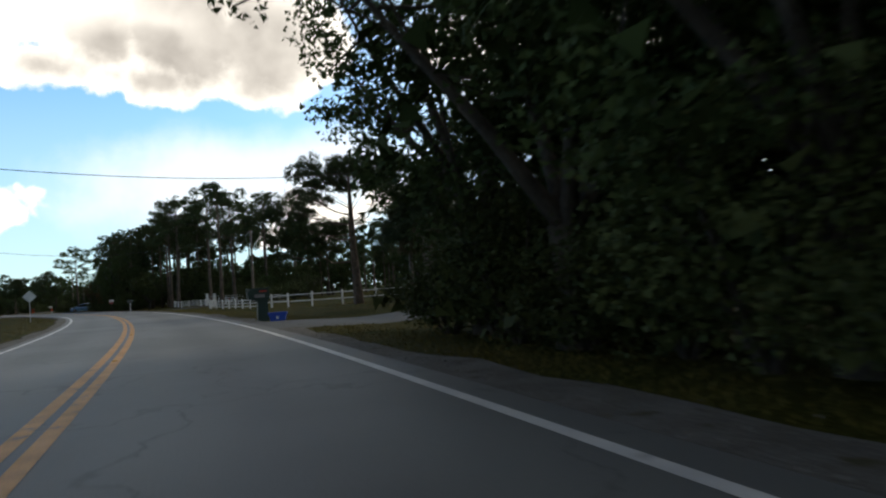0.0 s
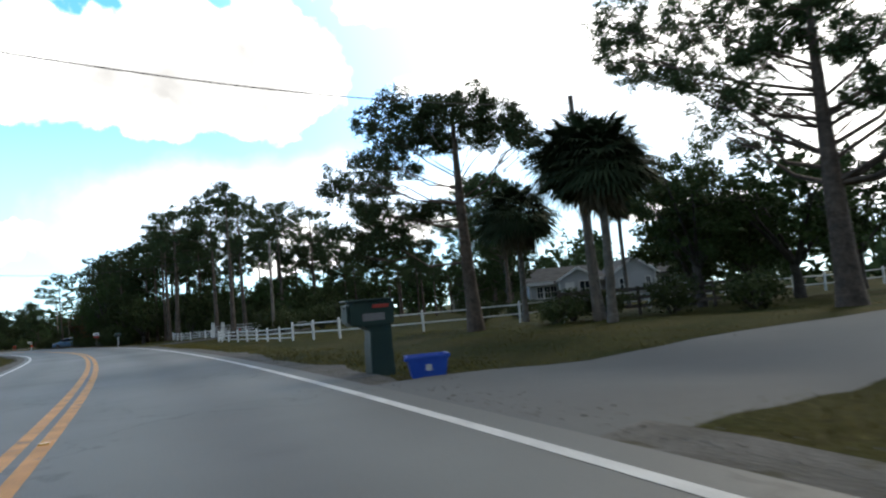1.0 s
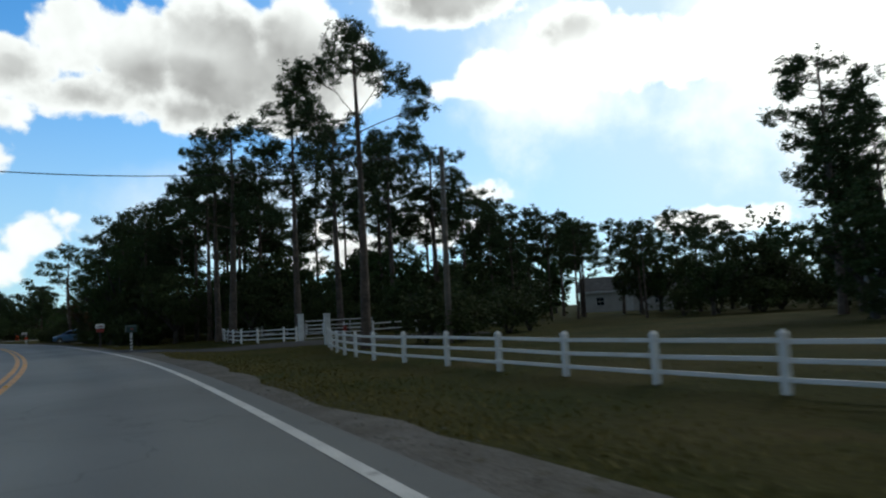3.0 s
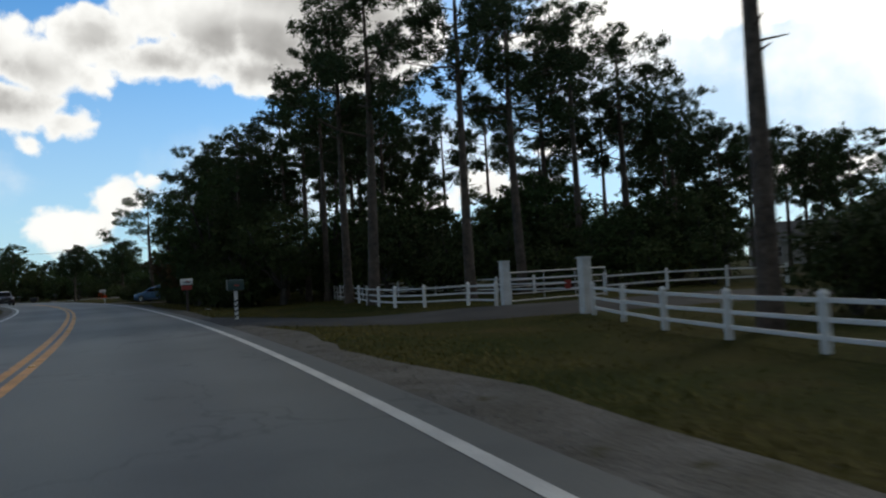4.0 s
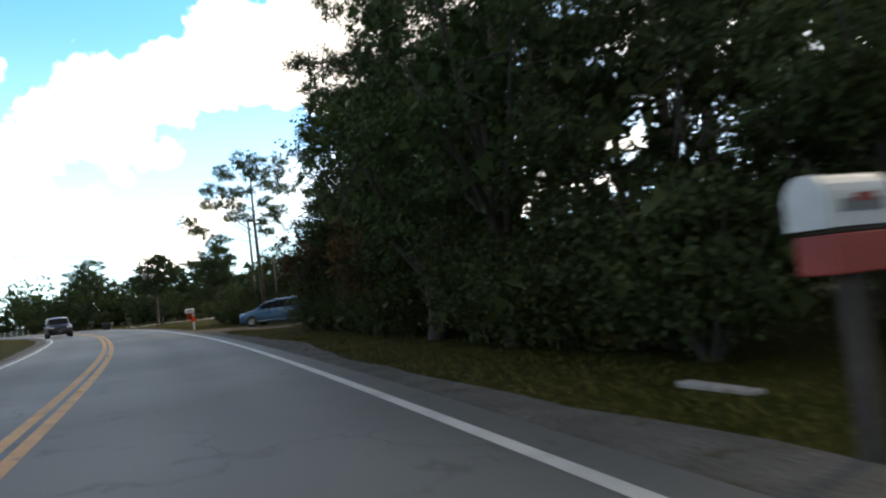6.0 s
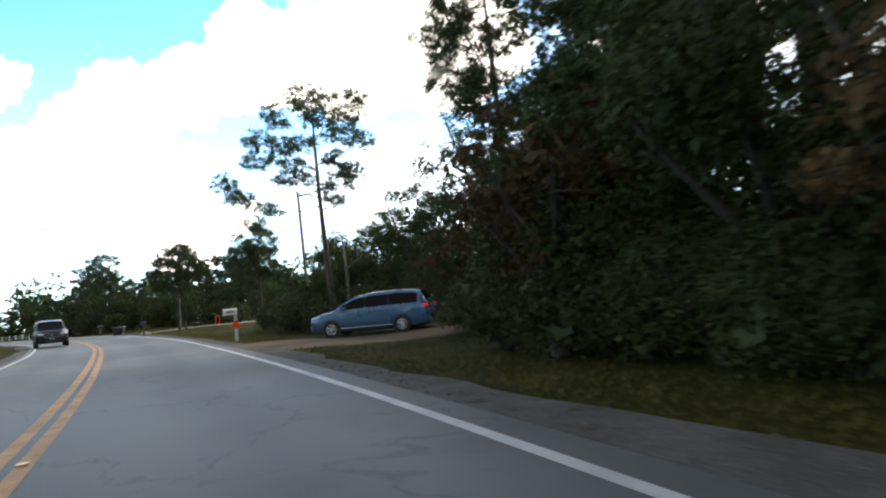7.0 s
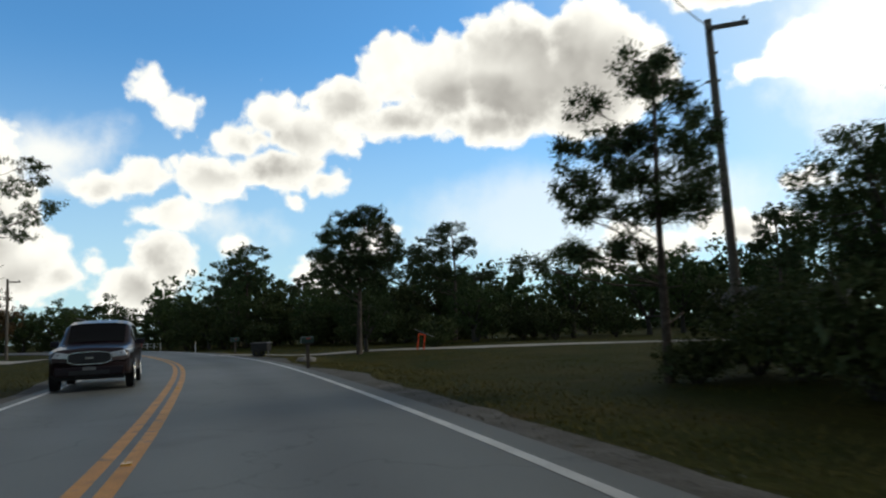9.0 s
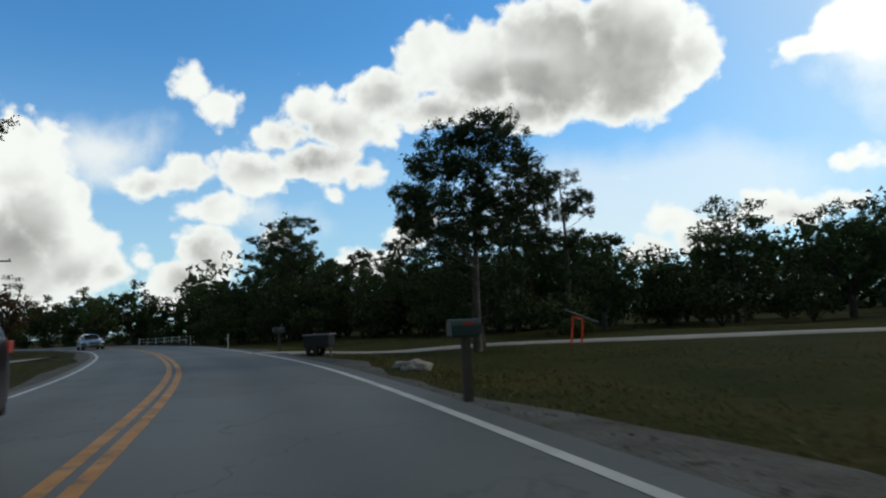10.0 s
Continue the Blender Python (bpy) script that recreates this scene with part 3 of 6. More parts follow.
def paved(name, points, wide, z, mat, label, category):
    """A drive or path of even width along a line, with a lip into the ground."""
    line = curve_through(points, 1.0)
    ahead = np.gradient(line, axis=0)
    ahead /= np.linalg.norm(ahead, axis=1)[:, None]
    side = np.c_[ahead[:, 1], -ahead[:, 0]]
    rng = np.random.default_rng(len(line))
    verts, faces = [], []
    for p, s in zip(line, side):
        w = wide * (1 + 0.05 * rng.normal())
        for c in (-0.62, -0.5, -0.2, 0.2, 0.5, 0.62):
            q = p + s * w * c
            lip = 0.09 if abs(c) > 0.52 else 0.0
            verts.append((q[0], q[1], drive_height(q[0], q[1], z) - lip))
    for i in range(len(line) - 1):
        for c in range(5):
            k = i * 6 + c
            faces.append((k, k + 1, k + 7, k + 6))
    ob = new(name, from_arrays(name, verts, faces, [mat], smooth=True))
    return tagged(ob, label, category, kind="structure")


paved("driveway", [(7.2, 20.8), (12.5, 24.8), (20, 28), (34, 30)], 5.2, 0.012, ASPHALT, "grey asphalt driveway meeting the road beside a mailbox", "driveway")
paved("driveway", [(-25.2, 82.2), (-21.0, 80.6), (-13.0, 81.0), (-4, 84)], 3.6, 0.012, DARK_ASPHALT, "dark asphalt driveway leading to a white gate", "driveway")
paved("driveway", [(-55.2, 120.0), (-51.5, 123.5), (-45, 127.0), (-36, 129.5)], 5.4, 0.012, DIRT, "sandy brown driveway under a parked van", "driveway")
paved("driveway", [(-98.5, 160.2), (-92.5, 160.6), (-82.7, 162.0), (-72, 163.2), (-50, 165)], 1.5, 0.03, CONCRETE, "pale concrete drive crossing the grass", "driveway")
paved("driveway", [(-119.5, 161.0), (-135, 158), (-170, 156)], 4.5, 0.012, CONCRETE, "pale side street across from the bend", "driveway")


def build_grass():
    rng = np.random.default_rng(11)
    tufts = []
    spots = []
    for lo, hi, count in ((4.75, 5.6, 5000), (5.3, 7.5, 9000), (7.5, 14.0, 9000), (-8.5, -4.0, 5000), (14.0, 26.0, 4000)):
        s = rng.uniform(95, 345, count)
        k = np.clip(np.searchsorted(ALONG, s), 0, len(LINE) - 1)
        off = rng.uniform(lo, hi, count)
        spots.append(LINE[k] + RIGHT[k] * off[:, None] + rng.normal(0, 0.3, (count, 2)))
    p = np.vstack(spots)
    keep = np.ones(len(p), bool)
    for (ax, ay), (bx, by), wide in (((7.2, 20.8), (12.5, 24.8), 3.1), ((12.5, 24.8), (34, 30), 3.1), ((-25.2, 82.2), (-13, 81), 2.2), ((-55.2, 120), (-51.5, 123.5), 3.2), ((-51.5, 123.5), (-36, 129.5), 3.2), ((-98.5, 160.2), (-72, 163), 1.0)):
        a, b = np.array((ax, ay)), np.array((bx, by))
        u = np.clip(((p - a) @ (b - a)) / ((b - a) @ (b - a)), 0, 1)
        keep &= np.linalg.norm(p - a - u[:, None] * (b - a), axis=1) > wide
    p = p[keep]
    z = height(p[:, 0], p[:, 1])
    base = np.c_[p, z - 0.01]
    blades = []
    for _ in range(7):
        turn, lean, tall = rng.uniform(0, 2 * np.pi, len(p)), rng.uniform(0.03, 0.12, len(p)), rng.uniform(0.02, 0.085, len(p))
        foot = base + np.c_[rng.normal(0, 0.4, (len(p), 2)), np.zeros(len(p))]
        side = np.c_[-np.sin(turn), np.cos(turn), np.zeros(len(p))] * 0.010
        tip = foot + np.c_[np.cos(turn) * lean, np.sin(turn) * lean, tall]
        blades.append(np.stack([foot - side, foot + side, tip], 1))
    ob = new("grass", strip_quads(np.concatenate(blades), GRASS, "grass"))
    tagged(ob, "short dry olive grass growing along the verge", "grass", kind="stuff")


build_grass()


def build_gravel():
    """Loose stones strewn on the shoulder, as small uneven chips."""
    rng = np.random.default_rng(17)
    count = 5200
    k = np.clip(np.searchsorted(ALONG, rng.uniform(95, 345, count)), 0, len(LINE) - 1)
    p = LINE[k] + RIGHT[k] * (RIGHT_EDGE + 0.5 + np.abs(rng.normal(0, 0.42, count)))[:, None] + rng.normal(0, 0.3, (count, 1)) * AHEAD[k]
    c = np.c_[p, np.full(count, 0.012)]
    r = rng.uniform(0.008, 0.022, (count, 1))
    corner = [np.array(v, float) for v in ((1, 0, 0), (-0.5, 0.87, 0), (-0.5, -0.87, 0))]
    base = [c + (q + rng.normal(0, 0.25, (count, 3)) * (1, 1, 0.2)) * r for q in corner]
    tip = c + np.c_[rng.normal(0, 0.3, (count, 2)), rng.uniform(0.6, 1.1, count)] * r
    sides = [np.stack([base[i], base[(i + 1) % 3], tip], 1) for i in range(3)]
    ob = new("gravel", strip_quads(np.concatenate(sides), STONE_CHIP, "gravel"))
    tagged(ob, "loose grey stone chips strewn along the shoulder", "gravel", kind="stuff")


build_gravel()


# ---- trees ----
def tube(verts, faces, pts, radii, sides=7):
    """Adds a bent, tapering limb to lists of vertices and faces."""
    pts = [Vector(p) for p in pts]
    base = len(verts)
    for i, p in enumerate(pts):
        way = (pts[min(i + 1, len(pts) - 1)] - pts[max(i - 1, 0)]).normalized()
        u = way.orthogonal().normalized()
        w = way.cross(u)
        for k in range(sides):
            an = 2 * math.pi * k / sides
            verts.append(p + (u * math.cos(an) + w * math.sin(an)) * radii[i])
    for i in range(len(pts) - 1):
        for k in range(sides):
            j = (k + 1) % sides
            faces.append((base + i * sides + k, base + i * sides + j, base + (i + 1) * sides + j, base + (i + 1) * sides + k))
    tip = len(verts)
    verts.append(pts[-1])
    for k in range(sides):
        faces.append((base + (len(pts) - 1) * sides + k, base + (len(pts) - 1) * sides + (k + 1) % sides, tip))


def tufts(rng, centres, radius, count, wide, cores=20):
    """Pine needle puffs: a burst of thin needles round each centre, and a few broader sprays in its heart."""
    c = np.repeat(np.array(centres, float), count, 0)
    n = len(c)
    size = radius * np.repeat(rng.uniform(0.75, 1.25, (len(centres), 1)), count, 0)
    way = rng.normal(size=(n, 3))
    way[:, 2] = way[:, 2] * 0.9 + 0.15
    way /= np.linalg.norm(way, axis=1)[:, None]
    foot = c + way * size * rng.uniform(0.15, 0.72, (n, 1))
    bent = way + rng.normal(0, 0.45, (n, 3))
    tip = foot + bent / np.linalg.norm(bent, axis=1)[:, None] * size * rng.uniform(0.35, 0.6, (n, 1))
    side = np.cross(way, rng.normal(size=(n, 3)))
    side /= np.linalg.norm(side, axis=1)[:, None] + 1e-9
    side *= wide * rng.uniform(0.6, 1.3, (n, 1))
    spray = leaves(rng, centres, radius * 0.66, cores, radius * 0.25, simple=True)
    return np.concatenate([np.stack([foot, tip + side, tip - side], 1), spray])


def leaves(rng, centres, reach, count, long, flat=0.75, simple=False):
    """Broad leaves: small folded rhombs, or plain triangles for the distance, scattered through a clump round each centre."""
    c = np.repeat(np.array(centres, float), count, 0)
    n = len(c)
    way = rng.normal(size=(n, 3))
    way /= np.linalg.norm(way, axis=1)[:, None]
    p = c + way * (reach * rng.uniform(0, 1, (n, 1)) ** 0.5) * np.array((1, 1, flat))
    a = rng.normal(size=(n, 3))
    a[:, 2] -= 0.3
    a /= np.linalg.norm(a, axis=1)[:, None]
    b = np.cross(a, rng.normal(size=(n, 3)))
    b /= np.linalg.norm(b, axis=1)[:, None] + 1e-9
    size = long * rng.uniform(0.55, 1.25, (n, 1))
    if simple:
        return np.stack([p - a * size, p + a * size * 0.4 + b * size * 0.75, p + a * size * 0.7 - b * size * 0.6], 1)
    return np.stack([p - a * size, p + b * size * 0.5, p + a * size, p - b * size * 0.5], 1)


def make_pine(seed, tall, first, spread, pads=(), count=18, lean=0.0, girth=0.2, radius=0.25, per=20, needle=0.027, dense=1.0, stubs=4, crest=0.95, fill=1.0):
    """A slash pine: bare trunk, crooked limbs that each carry a flat pad of foliage, and bursts of needles on the pads' twigs.
    pads holds known masses of foliage: sideways, height, half width, half height and, where known, the height at which their limb leaves the trunk; without them the crown is strewn. Returns wood and needle meshes."""
    rng = np.random.default_rng(seed)
    verts, faces, puffs = [], [], []
    bend = rng.normal(0, 0.25, 2)
    low, deep = tall * first, tall * (1 - first)

    def stem(z):
        u = z / tall
        return Vector((lean * (1 - u) + bend[0] * math.sin(u * 3.0) * 0.5, bend[1] * math.sin(u * 2.2) * 0.5, z))
    zs = np.linspace(-0.2, tall * crest, 13)
    tube(verts, faces, [stem(z) for z in zs], [girth * (1.25 - 0.25 * min(max(z, 0) / 0.8, 1)) * (1 - 0.9 * max(z, 0) / tall) + 0.012 for z in zs], 9)
    rows = []
    for x, z, rx, rz, *root in pads:
        out, rx, rz = max(abs(x), 0.5), rx * (1 + fill) / 2, rz * fill
        for far in ((-0.4, 0.45) if rx > 0.5 else (0.1,)):
            rows.append((Vector((x + rng.normal(0, 0.12), far * min(out, spread * 0.6) + rng.normal(0, 0.12 * spread), z + rng.normal(0, 0.08))), rx, rx * 0.9, rz, root))
    turn = rng.uniform(0, 6.28)
    for i in range(count if not pads else 0):
        rise = (i + rng.uniform(0.1, 0.9)) / count
        turn += 2.4 + rng.normal(0, 0.5)
        v = (rise - 0.45) / 0.62
        reach = spread * max(1 - v * v, 0.05) ** 0.5 * rng.uniform(0.35, 1.0)
        z = low + deep * (0.08 + 0.87 * rise)
        rx = spread * rng.uniform(0.26, 0.42)
        rows.append((Vector((math.cos(turn) * reach, math.sin(turn) * reach, z)), rx, rx, rx * rng.uniform(0.40, 0.62), ()))
    before = ()
    for c, rx, ry, rz, root in rows:
        flat = Vector((c.x, c.y, 0))
        reach = flat.length
        foot = stem(min(max(c.z - reach * (rng.uniform(0.4, 0.9) if pads else rng.uniform(0.15, 0.6)), low * 0.97), tall * crest * 0.98))
        if root and root != before:
            foot = stem(root[0] + rng.normal(0, 0.12))
        elif root:
            foot = pts[1].lerp(pts[2], rng.uniform(0.2, 0.9))  # forks from the limb before
        slim = 0.5 if root and root == before else 1.0
        before = root
        side = Vector((-c.y, c.x, 0)) / (reach + 0.01) * rng.normal(0, 0.12) * reach
        pts = [foot, foot.lerp(c, 0.35) + side + Vector((0, 0, -0.05 * reach)), foot.lerp(c, 0.7) + side * 0.6 + Vector(rng.normal(0.02, 0.06, 3).tolist()) * reach, c]
        r = girth * (0.12 + 0.20 * (1 - c.z / tall)) * min(reach / spread + 0.35, 1.1) * slim * (0.7 if root else 1.0)
        tube(verts, faces, pts, [r, r * 0.75, r * 0.5, 0.014], 5)
        hubs = []
        for k in range(4):
            q = pts[1].lerp(pts[3], rng.uniform(0.35, 1.0)) if k else pts[3]
            d = rng.normal(size=3)
            d /= np.linalg.norm(d)
            end = c + Vector((d[0] * rx * 0.75, d[1] * ry * 0.75, d[2] * rz * 0.6))
            tube(verts, faces, [q, q.lerp(end, 0.5) + Vector((0, 0, -0.05 * rx)), end], [r * 0.4 + 0.006, r * 0.25 + 0.005, 0.006], 4)
            hubs.append(end)
        for k in range(int(dense * 62 * rx * rz) + 5):
            if rng.random() < 0.45:
                h = hubs[int(rng.integers(4))]
                puffs.append(h + Vector((rng.normal(0, rx * 0.22), rng.normal(0, ry * 0.22), rng.normal(0, rz * 0.25))))
            else:
                d = rng.normal(size=3)
                d *= rng.uniform(0.35, 1.0) ** 0.5 / np.linalg.norm(d)
                puffs.append(c + Vector((d[0] * rx, d[1] * ry, d[2] * rz)))
    for k in range(5 if crest > 0.9 else 0):
        puffs.append(stem(tall * 0.96) + Vector(rng.normal(0, radius * 1.1, 3).tolist()))
    for k in range(stubs):
        foot, an = stem(low * rng.uniform(0.55, 0.98)), rng.uniform(0, 6.28)
        tube(verts, faces, [foot, foot + Vector((math.cos(an), math.sin(an), rng.uniform(-0.1, 0.5))) * rng.uniform(0.35, 0.8)], [0.03, 0.012], 4)
    wood = from_arrays("trunk", verts, faces, [PINE_BARK], smooth=True)
    return wood, strip_quads(tufts(rng, puffs, radius, per, needle), NEEDLES, "crown")


def make_oak(seed, tall, spread, low, clumps, leaf=0.085, per=42, girth=0.2, mat=None, bark=None, flat=0.72, simple=False):
    """A spreading broadleaf tree: forked limbs and a ragged crown of leaf clumps."""
    rng = np.random.default_rng(seed)
    verts, faces, ends = [], [], []
    fork = tall * low
    tube(verts, faces, [(0, 0, -0.1), (0.05, 0, fork * 0.5), (0.0, 0.08, fork)], [girth * 1.3, girth, girth * 0.85], 9)
    for i in range(7):
        an = i * 2.4 + rng.normal(0, 0.3)
        reach, up = spread * rng.uniform(0.45, 0.85), (tall - fork) * rng.uniform(0.35, 0.9)
        out = Vector((math.cos(an), math.sin(an), 0))
        pts = [Vector((0, 0, fork * 0.92)), out * reach * 0.35 + Vector((0, 0, fork + up * 0.35)), out * reach * 0.75 + Vector((0, 0, fork + up * 0.72)), out * reach + Vector((0, 0, fork + up))]
        tube(verts, faces, pts, [girth * 0.55, girth * 0.38, girth * 0.2, 0.02], 6)
        for k in range(5):
            q = pts[1].lerp(pts[3], rng.uniform(0.1, 1.0))
            end = q + Vector(rng.normal(0, 0.22, 3).tolist()) * spread
            tube(verts, faces, [q, q.lerp(end, 0.5), end], [girth * 0.14, girth * 0.09, 0.012], 4)
            ends.append(end)
    centre = Vector((0, 0, fork + (tall - fork) * 0.48))
    clump, lobe = list(ends), []
    while len(lobe) < 34:  # rounded lobes of foliage with gaps between them
        d = rng.normal(size=3)
        d /= np.linalg.norm(d)
        bulge = 0.80 + 0.24 * noise.noise(Vector((d * 2.3).tolist()) + Vector((seed, 0, 0)))
        r = bulge * rng.uniform(0.45, 1.0) ** 0.4
        lobe.append((centre + Vector((d[0] * spread * r, d[1] * spread * r, d[2] * (tall - fork) * 0.55 * r)), spread * rng.uniform(0.20, 0.33)))
    while len(clump) < clumps:
        c, wide = lobe[int(rng.integers(34))]
        d = rng.normal(size=3)
        d *= rng.uniform(0.4, 1.0) / np.linalg.norm(d)
        clump.append(c + Vector((d[0] * wide, d[1] * wide, d[2] * wide * 0.7)))
    wood = from_arrays("trunk", verts, faces, [bark or OAK_BARK], smooth=True)
    heart = [centre + Vector((q[0] * spread, q[1] * spread, q[2] * (tall - fork) * 0.6)) * 0.27 for q in rng.normal(size=(90, 3))]
    blades = np.concatenate([leaves(rng, clump, 0.085 * spread + 0.10, per, leaf, flat, simple), leaves(rng, heart, 0.3, 3, 0.22, simple=simple), leaves(rng, [c for c, _ in lobe], 0.15 * spread, 14, 0.13, flat, simple)])
    green = strip_quads(blades, mat or OAK_LEAF, "crown")
    return wood, green


def make_bush(seed, tall, spread, clumps, leaf=0.07, per=40, mat=None, simple=True):
    """A leafy shrub down to the ground."""
    rng = np.random.default_rng(seed)
    verts, faces, clump = [], [], []
    for i in range(6):
        an = i * 1.05 + rng.normal(0, 0.3)
        end = Vector((math.cos(an) * spread * 0.55, math.sin(an) * spread * 0.55, tall * rng.uniform(0.5, 0.85)))
        tube(verts, faces, [(0, 0, -0.1), end * 0.45, end], [0.05, 0.035, 0.012], 5)
    while len(clump) < clumps:
        d = rng.normal(size=3)
        d /= np.linalg.norm(d)
        bulge = 0.80 + 0.34 * noise.noise(Vector((d * 2.6).tolist()) + Vector((seed * 1.7, 3, 0)))
        r = bulge * rng.uniform(0.3, 1.0) ** 0.5
        z = tall * 0.48 + d[2] * tall * 0.52 * r
        if z > 0.03:
            clump.append((d[0] * spread * r, d[1] * spread * r, z))
    wood = from_arrays("stem", verts, faces, [OAK_BARK], smooth=True)
    heart = [Vector((q[0] * spread * 0.3, q[1] * spread * 0.3, tall * (0.42 + 0.15 * q[2]))) for q in rng.normal(size=(50, 3))]
    blades = np.concatenate([leaves(rng, clump, 0.16 * spread + 0.08, per, leaf, simple=simple), leaves(rng, heart, 0.2, 3, 0.18, simple=simple)])
    green = strip_quads(blades, mat or SHRUB_LEAF, "foliage")
    return wood, green


def make_palm(seed, tall, crown=1.95, girth=0.155, dead=22, mat=None):
    """A cabbage palm: ringed trunk, a ball of fan fronds and a skirt of dead ones. Returns trunk, fronds, dead fronds."""
    rng = np.random.default_rng(seed)
    verts, faces = [], []
    us = np.linspace(0, 1, 22)
    tube(verts, faces, [(0.12 * math.sin(u * 2.5), 0.08 * math.sin(u * 1.7), tall * u) for u in us], [girth * (1.25 - 0.3 * min(u * 6, 1)) * (1 + 0.07 * (i % 2)) for i, u in enumerate(us)], 10)
    top = np.array((0.12 * math.sin(2.5), 0.08 * math.sin(1.7), tall))

    def fan(way, stalk, long, droop, count):
        way = way / np.linalg.norm(way)
        side = np.cross(way, (0, 0, 1.0))
        side /= np.linalg.norm(side) + 1e-9
        hub = top + way * stalk
        out = [np.array([top - side * 0.02, top + side * 0.02, hub + side * 0.012, hub - side * 0.012])]
        for k in range(count):
            an = (k / (count - 1) - 0.5) * 2.9
            d = way * math.cos(an) + side * math.sin(an)
            mid = hub + d * long * 0.55 + np.array((0, 0, -droop * 0.15 * long))
            end = hub + d * long * (1 - 0.12 * abs(an)) + np.array((0, 0, -droop * long * rng.uniform(0.4, 0.7)))
            w = np.cross(d, (0, 0, 1.0))
            w = w / (np.linalg.norm(w) + 1e-9) * 0.055
            out.append(np.array([hub, mid - w, end, mid + w]))
        return out
    green, brown = [], []
    for i in range(84):
        an, el = i * 2.4, math.asin(-0.5 + 1.45 * (i + 0.5) / 84)
        way = np.array((math.cos(an) * math.cos(el), math.sin(an) * math.cos(el), math.sin(el)))
        green += fan(way, crown * rng.uniform(0.40, 0.6), crown * rng.uniform(0.55, 0.75), 0.7, 19)
    for i in range(dead):
        an = i * 2.4 + 1
        way = np.array((math.cos(an) * 0.45, math.sin(an) * 0.45, -0.9))
        brown += fan(way, crown * 0.35, crown * rng.uniform(0.45, 0.65), 0.5, 11)
    return from_arrays("trunk", verts, faces, [PALM_BARK], smooth=True), strip_quads(np.array(green), mat or FROND, "fronds"), strip_quads(np.array(brown), DEAD_FROND, "dead_fronds")


def plant(name, meshes, names, x, y, turn, size, label, category, group=""):
    ob = thing(name, label, category, pose(x, y, gz(x, y) - 0.03, 0, 0, turn) @ Matrix.Scale(size, 4), group)
    for n, me in zip(names, meshes):
        new(n, me).parent = ob
    return ob


PINE_SHAPES = ((31, 13.2, 0.56, 2.6, 17), (32, 12.4, 0.52, 2.8, 18), (33, 14.0, 0.60, 2.6, 16), (34, 11.0, 0.50, 2.6, 17), (35, 12.6, 0.38, 2.5, 23))
PINES = [make_pine(seed, tall, first, spread, count=n) for seed, tall, first, spread, n in PINE_SHAPES]
PINES += [make_pine(seed, tall, first, spread, count=n, per=10, needle=0.05, radius=0.32) for seed, tall, first, spread, n in PINE_SHAPES]  # the same with coarser needles, for the distance
OAKS = [make_oak(41, 7.0, 3.2, 0.20, 260, 0.13, 20, simple=True), make_oak(42, 8.2, 3.0, 0.24, 260, 0.13, 20, simple=True), make_oak(43, 6.0, 2.8, 0.16, 250, 0.125, 20, mat=SHRUB_LEAF, simple=True)]
OAKS += [make_oak(41, 7.0, 3.2, 0.20, 400, 0.058, 40, simple=True), make_oak(42, 8.2, 3.0, 0.24, 400, 0.058, 40, simple=True), make_oak(43, 6.0, 2.8, 0.16, 370, 0.055, 40, mat=SHRUB_LEAF, simple=True)]  # the same with finer leaves, for the roadside
OAKS += [make_oak(41, 7.0, 3.2, 0.20, 300, 0.085, 28, simple=True), make_oak(42, 8.2, 3.0, 0.24, 300, 0.085, 28, simple=True), make_oak(43, 6.0, 2.8, 0.16, 280, 0.08, 28, mat=SHRUB_LEAF, simple=True)]  # and with leaves between the two
RUST = make_oak(44, 5.6, 2.3, 0.2, 150, 0.05, mat=RUST_LEAF, per=45)
BUSHES = [make_bush(51, 2.6, 1.9, 120, 0.095, 16, simple=True), make_bush(52, 1.8, 1.7, 100, 0.09, 16, simple=True), make_bush(53, 3.4, 2.0, 140, 0.095, 16, simple=True)]
BUSHES += [make_bush(51, 2.6, 1.9, 140, 0.052, 40), make_bush(52, 1.8, 1.7, 120, 0.050, 40), make_bush(53, 3.4, 2.0, 160, 0.054, 40)]  # the same with finer leaves, for the roadside
TREE = ("trunk", "crown")
SHRUB = ("stem", "foliage")
PINE_LABEL = "tall slash pine with bare grey-brown trunk and tufted crown"
OAK_LABEL = "dense dark green broadleaf tree with a ragged crown"
BUSH_LABEL = "dense dark green shrub growing in the grass"


def pine(x, y, k, size=1.0, turn=0.0, label=PINE_LABEL):
    plant("pine_tree", PINES[k], TREE, x, y, turn, size, label, "tree", "pines along the road")


def oak(x, y, k, size=1.0, turn=0.0, label=OAK_LABEL):
    plant("oak_tree", OAKS[k], TREE, x, y, turn, size, label, "tree", "broadleaf trees along the road")


def bush(x, y, k, size=1.0, turn=0.0, label=BUSH_LABEL):
    plant("shrub", BUSHES[k], SHRUB, x, y, turn, size, label, "shrub", "shrubs along the road")


